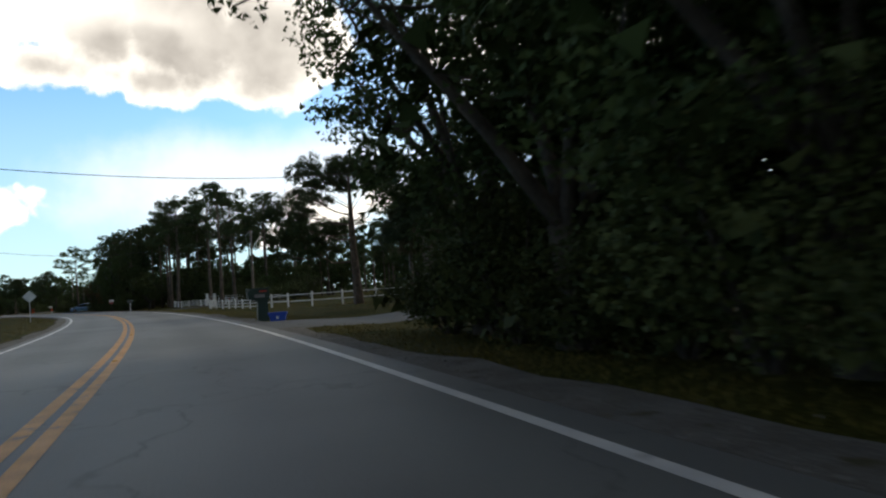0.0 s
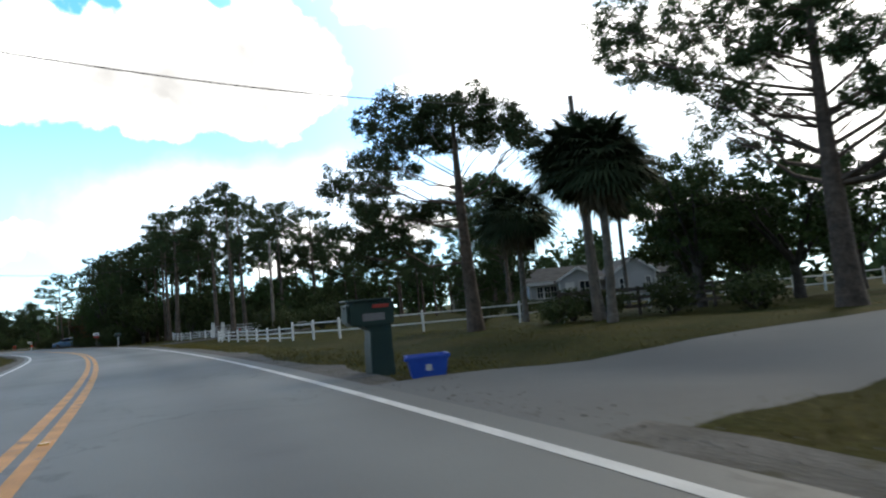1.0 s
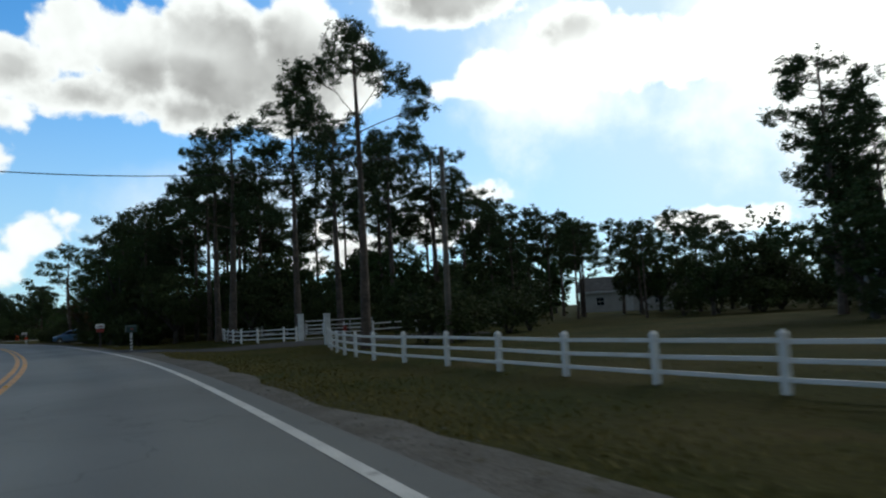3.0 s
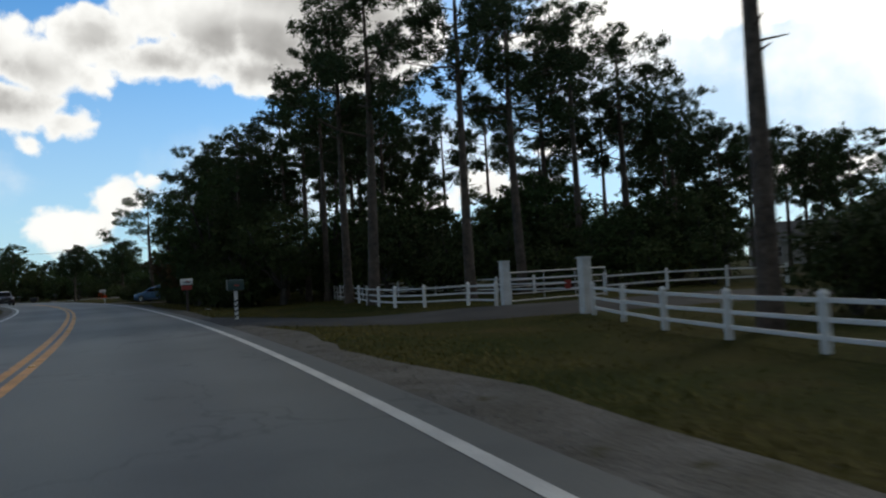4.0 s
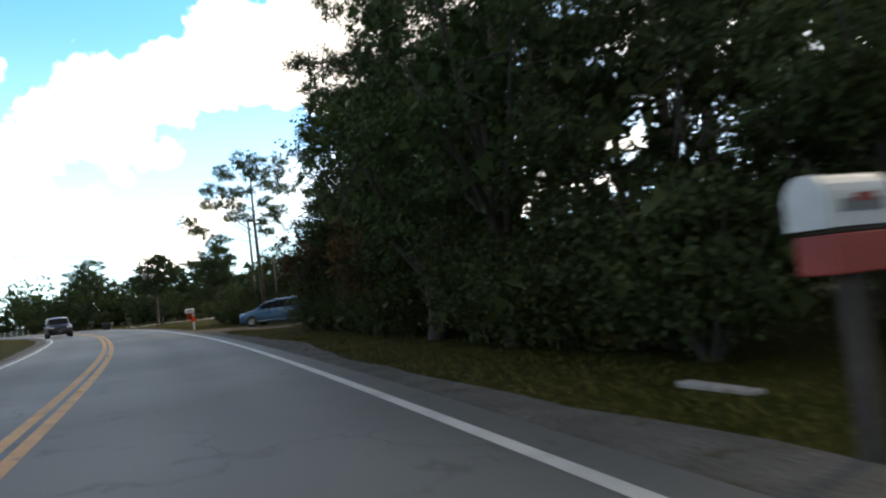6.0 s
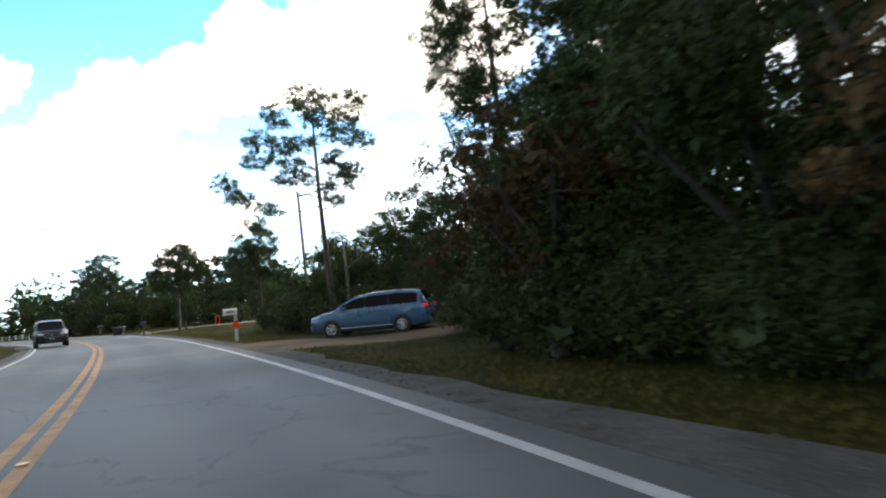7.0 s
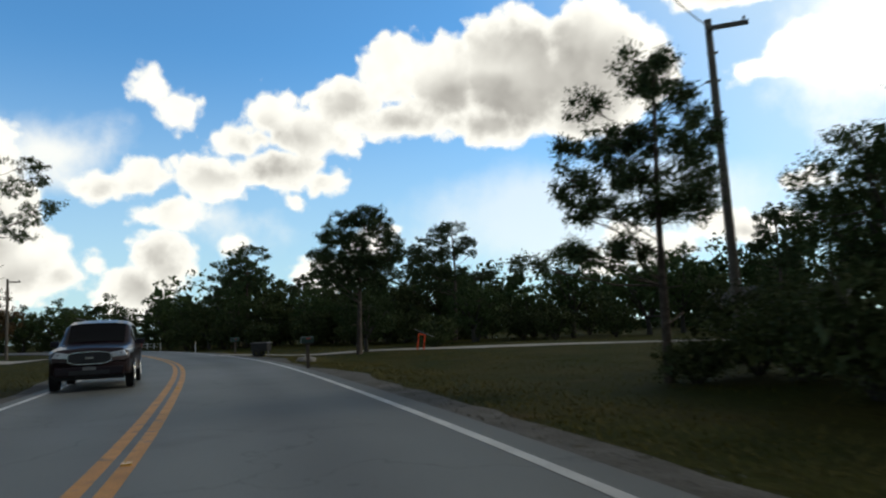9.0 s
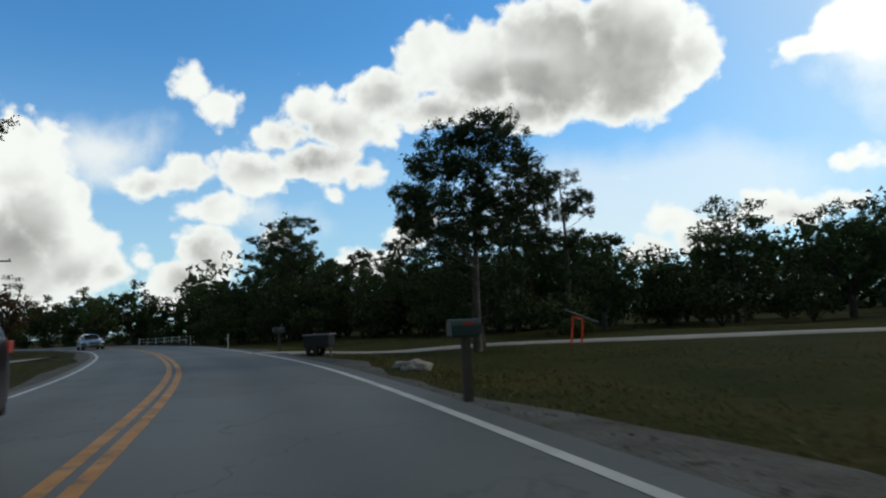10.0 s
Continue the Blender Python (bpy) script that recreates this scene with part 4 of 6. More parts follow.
# ---- trees and shrubs, from the start of the walk onward ----
# wood beside the start, hanging over the verge
for x, y, k, s, r in ((16.6, 14.6, 1, 1.4, 20), (19.0, 19.0, 0, 1.35, 75), (22.5, 20.5, 1, 1.2, 10), (17.8, 10.2, 0, 1.5, 55), (19.9, 6.0, 0, 1.35, 80), (21.9, 1.0, 1, 1.3, 200), (24.0, -4.0, 0, 1.3, 320), (21.3, 13.6, 2, 1.4, 140), (22.6, 9.0, 1, 1.4, 260), (24.2, 4.5, 0, 1.45, 15), (26.2, -1.0, 1, 1.4, 100), (28.4, -7.0, 0, 1.4, 40), (26.0, 12.0, 2, 1.5, 70), (27.5, 6.0, 2, 1.5, 170), (30.0, 0.0, 0, 1.5, 210), (24.6, 16.2, 1, 1.3, 310), (30.5, 13.5, 0, 1.4, 110)):
    oak(x, y, k + 3, s, r)
for i in range(13):
    y = 15.0 - 1.7 * i
    bush(22.0 - 0.412 * y + 0.3 * math.sin(i * 2.0), y, (4, 3, 5)[i % 3], 1.05 + 0.15 * math.sin(i * 1.7), i * 40)
for i in range(11):
    y = 16.0 - 2.4 * i
    bush(24.8 - 0.412 * y + 0.5 * math.sin(i * 2.6), y, (2, 0, 2)[i % 3], 1.4 + 0.15 * math.sin(i * 2.3), i * 70)
for x, y, k, s in ((18.3, 17.4, 5, 1.1), (20.0, 18.6, 3, 1.2), (21.8, 18.4, 5, 1.2)):
    bush(x, y, k, s, x * 61)
# the front yard with palms
WIDE_CROWN = ((-5.2, 10.1, 1.0, 0.7), (-5.6, 8.8, 0.8, 0.6), (-4.2, 8.3, 0.9, 0.6), (-3.1, 9.3, 1.0, 0.7), (-3.2, 7.1, 0.9, 0.5), (-2.9, 5.7, 0.8, 0.3), (-1.9, 8.2, 1.0, 0.7), (-1.8, 6.5, 0.9, 0.5), (-0.7, 8.7, 1.0, 0.8), (0.8, 7.9, 1.0, 0.8), (1.4, 6.3, 1.0, 0.8), (1.9, 4.6, 0.9, 0.7), (-1.6, 9.8, 1.0, 0.6), (0.6, 9.6, 1.1, 0.8), (2.6, 8.2, 1.0, 0.7), (3.6, 7.2, 1.0, 0.7), (3.1, 5.6, 0.9, 0.7), (2.6, 9.8, 1.0, 0.7), (4.2, 8.6, 0.9, 0.6), (3.0, 4.2, 0.8, 0.6))
plant("pine_tree", make_pine(64, 11.0, 0.34, 4.4, WIDE_CROWN, girth=0.38, dense=1.15, crest=0.85), TREE, 21.2, 34.5, -31, 1.0, "wide-limbed tall pine beside a driveway", "tree")
YARD_CROWN = (
    (-4.6, 6.1, 0.6, 0.7, 4.9), (-3.8, 7.0, 0.6, 0.5, 5.4), (-3.3, 5.8, 0.6, 0.3, 4.9), (-3.0, 8.0, 0.6, 0.6, 5.8), (-1.7, 8.4, 0.8, 0.6, 6.3), (-1.5, 7.4, 0.8, 0.5, 5.9), (-0.4, 8.4, 0.9, 0.6, 7.0), (0.7, 8.2, 0.9, 0.6, 6.8),
    (-2.6, 6.6, 0.7, 0.3, 5.2), (1.8, 7.7, 1.0, 0.5, 5.5), (2.5, 6.9, 0.6, 0.3, 5.0), (2.9, 6.4, 0.6, 0.3, 4.6), (-0.5, 7.2, 0.6, 0.3, 6.2), (1.0, 7.0, 0.6, 0.2, 5.7), (-3.7, 4.9, 0.6, 0.3, 4.2),
    (-4.2, 3.1, 0.6, 0.2, 2.7), (-4.5, 4.0, 0.5, 0.3, 2.7), (-3.5, 4.1, 0.8, 0.5, 2.7), (-2.5, 3.5, 0.8, 0.3, 2.7), (-2.3, 4.4, 0.8, 0.5, 3.9), (-1.5, 4.8, 0.7, 0.3, 3.9),
)
plant("pine_tree", make_pine(61, 9.2, 0.27, 3.6, YARD_CROWN, girth=0.29, dense=1.3, fill=1.2, per=26, needle=0.022, lean=0.1, crest=0.88), TREE, 10.4, 39.9, -17, 1.0, "umbrella-shaped pine with spreading bare lower limbs in a yard", "tree")
PALMS = [make_palm(71, 5.3), make_palm(72, 5.2, 2.1), make_palm(73, 6.1), make_palm(75, 6.3, 1.4, 0.12, 26)]
for x, y, k, r in ((14.8, 36.9, 0, 0), (15.1, 39.7, 2, 120), (13.3, 47.8, 1, 40), (20.0, 53.7, 3, 200)):
    plant("palm_tree", PALMS[k], ("trunk", "crown", "skirt"), x, y, r, 1.0, "cabbage palm with ringed trunk and drooping dead fronds", "palm tree", "palms in the yard")
plant("palm_tree", make_palm(74, 1.5, 1.5, 0.13, 8, YELLOW_FROND), ("trunk", "crown", "skirt"), -5.6, 97.6, 0, 1.0, "young palm with yellowing fronds at the edge of a wood", "palm tree", "palms in the yard")
for i in range(6, 18):
    bush(-2 + 2.4 * i, 101 - 0.35 * i + 1.5 * math.sin(i * 2.2), (0, 2)[i % 2], 1.2 + 0.2 * math.sin(i * 1.6), i * 43)
for x, y, k, s in ((15.0, 72.0, 1, 0.78), (12.3, 74.5, 0, 0.85), (21.5, 47.5, 2, 1.2), (25, 44.5, 0, 1.1), (23.5, 52, 1, 0.95), (29, 67, 2, 0.85), (33, 64, 0, 0.8), (36, 60, 1, 0.8), (30, 48, 1, 0.9)):
    oak(x, y, k, s, x * 31)
oak(20.8, 44.8, 4, 0.95, 70)
oak(25.8, 50.8, 3, 0.95, 170)
for x, y, k, s in ((13.4, 38.8, 1, 0.6), (14.2, 40.4, 0, 0.6), (15.5, 40.5, 1, 0.7), (17.8, 40.0, 0, 0.7), (20.2, 38.5, 1, 0.9), (-6.4, 75.0, 2, 0.78), (-4.8, 74.2, 0, 0.95), (-5.4, 76.3, 2, 0.85), (13.4, 70.5, 1, 0.7), (15.6, 69.4, 1, 0.75), (11.4, 72.0, 0, 0.8), (17.2, 70.4, 1, 0.55), (24, 68.6, 1, 0.55)):
    bush(x, y, k, s, x * 33)
for x, y, k, s in ((14.5, 80.9, 4, 1.12), (17.5, 84.4, 4, 1.0), (16.0, 79.5, 4, 0.8), (-2.5, 99, 3, 0.78), (2.5, 104, 0, 0.68), (10.5, 105, 3, 0.72), (6, 108, 1, 0.72), (16, 103, 2, 0.6), (-1.0, 97, 3, 0.66), (4, 99, 1, 0.62), (8.5, 96, 0, 0.55), (6.5, 112, 3, 0.8)):
    pine(x, y, k + 5, s, x * 57)
for x, y, k, s in ((13, 95, 0, 0.75), (17.5, 99, 2, 1.05), (23, 92, 0, 0.9), (27, 95, 1, 0.9), (-4.8, 94.5, 2, 0.85)):
    oak(x, y, k, s, x * 41)
# trees closing the view behind the lawn
for x, y, k, s in ((-3.7, 110.9, 0, 1.07), (-0.4, 118.6, 1, 0.93), (4.5, 149.0, 0, 1.3), (9.0, 152.0, 1, 1.2), (13.1, 115.5, 2, 1.16), (13.8, 111.0, 0, 0.92), (18.7, 117.6, 1, 0.69), (15.7, 105.8, 2, 0.9), (20.9, 112.2, 0, 0.82), (20.7, 107.8, 1, 0.53), (26.6, 113.7, 2, 0.86)):
    oak(x, y, k, s, x * 67)
for x, y, k, s in ((-1.2, 124.8, 1, 1.12), (2.7, 124.2, 3, 1.16), (6.3, 123.6, 0, 0.91), (12.7, 121.9, 4, 0.86), (18.3, 119.9, 1, 0.88), (20.2, 119.2, 3, 0.84), (23.0, 117.8, 0, 0.68)):
    pine(x, y, k + 5, s, x * 71)
for x, y, k, s in ((-2.5, 80.7, 0, 1.1), (-1.2, 83.2, 2, 1.0)):
    bush(x, y, k, s, x * 73)
# the pine wood past the gate
GATE_PINES = ((-15.7, 89.8, 0, 1.22), (-13.5, 93.2, 1, 1.26), (-21.9, 92.2, 0, 1.12), (-20.0, 89.6, 3, 1.32), (-12, 104, 1, 1.3), (-25.1, 98.9, 2, 1.02), (-10.3, 98.4, 0, 1.2), (-7.0, 103.3, 3, 1.42), (-4.7, 101.0, 1, 0.95))
WOOD_PINES = ((-27, 101, 0, 1.02), (-23, 106, 1, 1.15), (-30, 105, 4, 1.05), (-28, 111, 2, 1.0), (-34, 107, 4, 1.05), (-35, 112, 0, 1.0), (-31, 116, 1, 1.1), (-39, 112, 3, 1.2), (-40.5, 117, 4, 1.05), (-37, 120, 2, 0.95), (-41, 121, 3, 1.15), (-43, 125, 4, 0.95), (-41.8, 116.6, 0, 0.95), (-25.0, 107.8, 1, 1.2), (-26.6, 110.8, 0, 1.15), (-45.7, 122.5, 1, 0.98))
BACK_PINES = ((-8, 107, 0, 0.95), (-16, 110, 2, 1.0), (-20, 115, 0, 1.05), (-12, 116, 3, 1.1), (-27, 119, 1, 1.05), (-33, 124, 2, 1.0), (-24, 124, 0, 1.1), (-39, 127, 4, 1.0), (-3, 112, 3, 1.15), (-34.5, 110.5, 1, 0.95), (-37.5, 115.0, 3, 0.95))
for group, coarse in ((GATE_PINES, 0), (WOOD_PINES, 0), (BACK_PINES, 5)):
    for x, y, k, s in group:
        pine(x, y, k + coarse, s, x * 53 + y * 17)
for x, y, k, s in ((-30.5, 99.5, 2, 1.15), (-33.5, 101.5, 1, 1.15), (-36.0, 104.5, 0, 1.15), (-36.4, 108.6, 1, 0.95), (-39.8, 111.2, 2, 1.1), (-41.6, 114.6, 0, 1.0), (-42.0, 119.0, 1, 0.85), (-27.5, 98.0, 2, 1.0), (-26, 103, 0, 1.0), (-43.2, 122.0, 1, 1.05), (-40.0, 118.0, 0, 1.1), (-45.2, 123.3, 1, 0.8)):
    oak(x, y, k + 3, s, x * 29)
for x, y, k, s in ((-20, 106, 0, 1.0), (-15, 101, 2, 1.1), (-9, 94, 0, 0.6), (-28, 115, 1, 0.7), (-22, 119, 2, 0.8), (-42, 121, 1, 0.9), (-34, 128, 0, 1.0), (-12, 108, 0, 1.25), (-6, 104, 1, 0.7), (-1, 107, 0, 0.8), (-11, 99, 2, 0.8), (-22, 111, 1, 1.1), (-15, 117, 1, 1.0), (-24, 107, 0, 1.1), (-21, 103, 2, 1.2), (-29, 112, 1, 0.75), (-7, 115, 0, 0.9), (-30, 121, 1, 0.75), (-21, 96.5, 2, 0.8), (-8, 97, 2, 0.75), (-4, 97.5, 0, 0.65), (-12.5, 101, 1, 0.9)):
    oak(x, y, k, s, x * 37)
for x, y, s in ((-43.3, 113.6, 0.95), (-38.8, 107.8, 0.85), (-41.5, 117.0, 1.1), (-50.3, 132.0, 0.8), (-154.7, 177.4, 1.6)):
    plant("oak_tree", RUST, TREE, x, y, x * 19, s, "small broadleaf tree with rusty brown turning leaves", "tree", "broadleaf trees along the road")
rng = random.Random(8)
for i in range(34):
    u = i / 33
    p = on_road(float(ALONG[int(beside(-31.5, 86.0)[1][0])]) + 8 + u * 21.5, 8.3 + rng.uniform(-0.4, 1.4))
    bush(float(p[0]), float(p[1]), 3 + i % 3, rng.uniform(0.75, 1.25), rng.uniform(0, 360))
for i in range(22):
    p = on_road(float(ALONG[int(beside(-22.0, 72.0)[1][0])]) + 16 + i * 1.9, 17 + rng.uniform(-2, 4))
    bush(float(p[0]), float(p[1]), i % 3, rng.uniform(0.8, 1.3), rng.uniform(0, 360))
for x, y, k, s in ((-17.2, 98.6, 0, 1.1), (-14.6, 96.6, 2, 1.1), (-12.2, 95.4, 0, 1.1), (-9.6, 93.6, 2, 0.9), (-7.6, 93.0, 0, 1.1), (-5.0, 92.0, 2, 0.9), (-17.5, 99, 2, 1.4), (-13.0, 99, 2, 1.3)):
    bush(x, y, k, s, x * 59)
GATE_CROWN = (
    (-2.4, 10.0, 0.9, 0.4, 7.4), (-1.0, 9.0, 0.5, 0.3, 8.2), (-1.2, 7.9, 0.4, 0.2, 8.3), (1.2, 8.0, 0.8, 0.3, 7.6), (2.2, 8.5, 0.6, 0.4, 7.6), (2.6, 9.8, 0.7, 0.3, 8.8), (0.7, 8.7, 0.5, 0.25, 8.1),
    (-1.5, 11.4, 1.2, 0.5, 9.6), (-2.6, 11.0, 0.7, 0.4, 9.6), (0.3, 12.2, 1.3, 0.6, 10.8), (1.6, 11.2, 1.0, 0.5, 9.8), (2.6, 10.7, 0.6, 0.4, 9.8), (-0.3, 13.2, 0.9, 0.5, 12.0),
)
plant("pine_tree", make_pine(69, 13.6, 0.52, 2.6, GATE_CROWN, girth=0.21, lean=0.1), TREE, -8.8, 73.0, 1, 1.0, "tall open-crowned pine with crooked limbs beside a gate", "tree")
LAWN_CROWN = ((-1.0, 10.1, 1.3, 0.6), (-2.6, 9.4, 1.2, 0.7), (-0.2, 9.2, 1.2, 0.9), (-3.9, 8.4, 1.0, 0.7), (-2.2, 7.7, 1.3, 0.8), (-0.2, 7.4, 1.0, 0.9), (-4.4, 6.9, 0.8, 0.7), (-2.7, 5.9, 1.5, 0.9), (-1.0, 5.1, 1.3, 0.9))
plant("pine_tree", make_pine(66, 10.4, 0.36, 3.4, LAWN_CROWN, girth=0.18, per=26, needle=0.026), TREE, 14.2, 64.3, -18, 1.0, "broad dark green pine on a lawn before a house", "tree")
bush(11.6, 55.5, 1, 0.8, 10)
bush(14.0, 56.5, 1, 0.7, 80)
# round the van and the tall lone pine
LONE_CROWN = ((-0.2, 12.4, 1.0, 0.6), (2.1, 11.8, 0.9, 0.5), (-2.1, 11.6, 0.8, 0.4), (0.2, 11.2, 1.0, 0.5), (-2.9, 10.2, 0.9, 0.4), (-1.1, 9.9, 1.0, 0.4), (1.2, 10.5, 0.8, 0.4), (-3.1, 9.3, 0.8, 0.3), (-1.4, 8.9, 1.0, 0.3), (0.9, 9.1, 0.7, 0.3), (-1.2, 7.9, 1.0, 0.3), (0.9, 7.7, 0.9, 0.4), (-4.8, 8.1, 0.5, 0.3, 6.0), (-4.3, 7.2, 0.9, 0.3, 6.0), (-2.9, 6.6, 0.9, 0.2, 6.0), (0.9, 6.8, 0.7, 0.2), (1.8, 8.4, 0.8, 0.3), (2.2, 9.9, 0.8, 0.4))
plant("pine_tree", make_pine(62, 12.8, 0.44, 3.4, LONE_CROWN, girth=0.19, dense=0.72, lean=0.25, fill=1.25), TREE, -57.6, 133.9, 21, 1.0, "tall lone pine with open crown and long low limb", "tree")
YOUNG_CROWN = ((-0.3, 6.8, 0.6, 0.4), (0.4, 6.2, 0.6, 0.4), (-1.4, 6.1, 0.4, 0.3), (-2.1, 5.4, 0.4, 0.3), (-1.1, 5.3, 0.5, 0.4), (-0.2, 5.5, 0.6, 0.4), (0.8, 5.2, 0.5, 0.4), (-1.9, 4.6, 0.5, 0.3), (-0.6, 4.6, 0.6, 0.3), (0.4, 4.4, 0.6, 0.4), (-1.6, 3.8, 0.6, 0.3), (-0.4, 3.8, 0.6, 0.3), (0.6, 3.8, 0.5, 0.3), (-3.0, 3.0, 0.4, 0.3), (-1.7, 2.9, 0.6, 0.2), (-0.9, 2.9, 0.5, 0.2))
plant("pine_tree", make_pine(67, 7.2, 0.30, 1.8, YOUNG_CROWN, girth=0.10, dense=0.75, radius=0.26, per=50, needle=0.015, fill=1.15, lean=-0.2), TREE, -65.8, 141.2, 8, 1.0, "young pine with rounded puffs of dark needles", "tree")
for x, y, k, s in ((-53.5, 137.2, 1, 0.95), (-50.2, 135.5, 0, 1.05), (-48.3, 135.0, 1, 1.35), (-44.6, 131.5, 1, 1.3), (-41.5, 133, 0, 1.0), (-58.8, 139.5, 2, 0.95), (-61.0, 143.2, 0, 0.85), (-56.5, 142, 1, 0.85), (-52, 142, 0, 0.9), (-57, 148, 2, 1.0), (-61, 150, 1, 0.9)):
    oak(x, y, k + 3, s, x * 43)
for x, y, k, s in ((-58.6, 132.6, 0, 0.95), (-60.4, 134.6, 1, 1.1), (-56.6, 131.4, 1, 0.9), (-54.2, 132.0, 0, 1.0), (-51, 131, 2, 0.9), (-47.6, 129.8, 0, 1.0), (-62.5, 138.0, 0, 1.0), (-60.0, 137.0, 2, 0.9), (-63.4, 140.6, 1, 1.1), (-42.8, 126.2, 2, 1.0), (-43.8, 119.4, 2, 0.9), (-43.6, 122.8, 0, 1.1), (-43.9, 117.2, 2, 1.0), (-43.4, 115.2, 2, 1.1), (-65.4, 140.8, 1, 0.6), (-64.3, 142.2, 0, 0.9)):
    bush(x, y, k + 3, s, x * 47)
for x, y, k, s in ((-47.0, 122.6, 3, 0.9), (-45.8, 123.4, 5, 0.8), (-45.2, 121.4, 4, 1.1), (-46.6, 121.0, 4, 0.9), (-44.2, 124.2, 5, 0.95), (-43.4, 130.2, 2, 1.1), (-46.2, 130.8, 2, 1.2), (-48.6, 131.6, 2, 1.1), (-40.8, 129.8, 2, 1.2), (-44.8, 132.8, 2, 1.3)):
    bush(x, y, k, s, x * 83)
# the bend
BROAD_CROWN = ((0.0, 7.9, 0.9, 0.5), (-1.2, 7.6, 0.9, 0.5), (0.9, 7.3, 0.8, 0.5), (-1.9, 6.7, 0.9, 0.6), (-0.3, 6.5, 1.0, 0.6), (1.2, 6.3, 0.8, 0.5), (-2.8, 5.9, 0.7, 0.4), (-1.7, 5.5, 0.9, 0.5), (-0.3, 5.3, 1.0, 0.6), (1.0, 5.4, 0.9, 0.5), (-2.8, 5.0, 0.7, 0.4), (-1.9, 4.4, 1.0, 0.6), (-0.1, 4.2, 1.0, 0.5))
plant("pine_tree", make_pine(65, 8.3, 0.36, 2.6, BROAD_CROWN, girth=0.15, dense=1.1, lean=-0.6, fill=1.15), TREE, -85.2, 158.8, 26, 1.0, "broad dark pine beside a mailbox and a pale drive", "tree")
BEND_CROWN = ((-0.1, 10.0, 1.6, 0.6), (1.5, 8.7, 1.1, 0.6), (-1.7, 9.2, 1.4, 0.7), (0.0, 7.9, 1.5, 0.7), (-2.7, 7.7, 1.6, 0.9), (2.0, 7.7, 0.5, 0.4), (-2.5, 6.2, 1.8, 0.8), (0.0, 6.0, 1.6, 0.7), (2.4, 5.6, 1.4, 0.5), (-1.4, 4.7, 1.3, 0.5))
plant("pine_tree", make_pine(68, 10.4, 0.40, 3.2, BEND_CROWN, girth=0.2, per=22, needle=0.03, dense=0.8), TREE, -90.4, 180.5, 20, 1.0, "open-crowned pine behind a pale drive", "tree")
for x, y, k, s in ((-119.7, 185.8, 1, 0.95), (-114, 189, 3, 0.74), (-108.5, 187, 0, 0.62), (-120.8, 184.1, 3, 0.95), (-103, 186, 3, 0.8), (-97, 190, 1, 0.75), (-125, 190, 2, 0.7), (-64, 172, 3, 0.7)):
    pine(x, y, k + 5, s, x * 61)
for x, y, k, s in ((-118, 182, 0, 0.95), (-112, 182.5, 2, 1.1), (-106.5, 181, 1, 0.8), (-101, 180.5, 0, 0.85), (-96, 181.5, 2, 0.95), (-91, 184, 1, 0.75), (-86.5, 176, 0, 0.8), (-84, 187, 2, 0.72), (-80.2, 182.7, 1, 1.02), (-74, 183.2, 0, 1.0), (-71.5, 184.5, 1, 0.95), (-69, 186, 2, 0.85), (-64, 183, 1, 0.8), (-124, 184, 2, 1.0), (-131, 188, 0, 0.9), (-86.6, 160.6, 0, 0.62)):
    oak(x, y, k + 6, s, x * 23)
for x, y, k, s in ((-87.6, 172, 0, 1.1), (-93, 178, 2, 1.0), (-99, 177.5, 0, 1.1), (-105, 178, 2, 1.0), (-80.5, 178.5, 0, 1.2), (-76, 180, 2, 1.0), (-84.5, 165.5, 1, 0.6), (-111, 178.5, 0, 1.2), (-117, 179.5, 2, 1.1)):
    bush(x, y, k, s, x * 71)
for i in range(16):
    u = i / 15
    x, y = -131 + 46 * u, 189.5 - 3.5 * u + 3 * math.sin(i * 2.1)
    oak(x, y, i % 3, (0.92 if i < 14 else 0.62) + 0.2 * math.sin(i * 1.7), i * 67)
    if i in (1, 3, 7, 9, 11):
        pine(x - 1.5, y + 4, 5 + i % 5, 0.74 + 0.1 * math.sin(i * 2.9), i * 41)
    bush(x + 1.2, y - 6.0, i % 3, 1.15, i * 31)
for i in range(19):
    x, y = -121 + 2.4 * i, 188 - 0.10 * i + 2.2 * math.sin(i * 1.9)
    bush(x, y, (0, 2, 2)[i % 3], 1.2 + 0.2 * math.sin(i * 2.7), i * 37)
for i in range(20):
    oak(-136 - 3.6 * i, 199 + 4 * math.sin(i * 1.9), i % 3, 1.0 + 0.25 * math.sin(i * 2.3), i * 53)
    bush(-137 - 3.6 * i, 196 + 1.5 * math.sin(i * 1.3), i % 3, 1.2, i * 29)
# across the road
for x, y, k, s in ((-102.7, 147.6, 1, 1.0), (-108, 142.0, 3, 1.0), (-113, 138, 0, 0.9), (-48, 60, 3, 1.0), (-56, 76, 1, 1.0)):
    pine(x, y, k, s, x * 67)
for x, y, k, s in ((-104.5, 146.5, 2, 0.8), (-124, 156.5, 2, 1.1), (-131, 155.5, 0, 0.9), (-150, 186, 2, 0.9), (-158, 190, 1, 0.85), (-140, 192, 0, 0.9)):
    oak(x, y, k, s, x * 73)


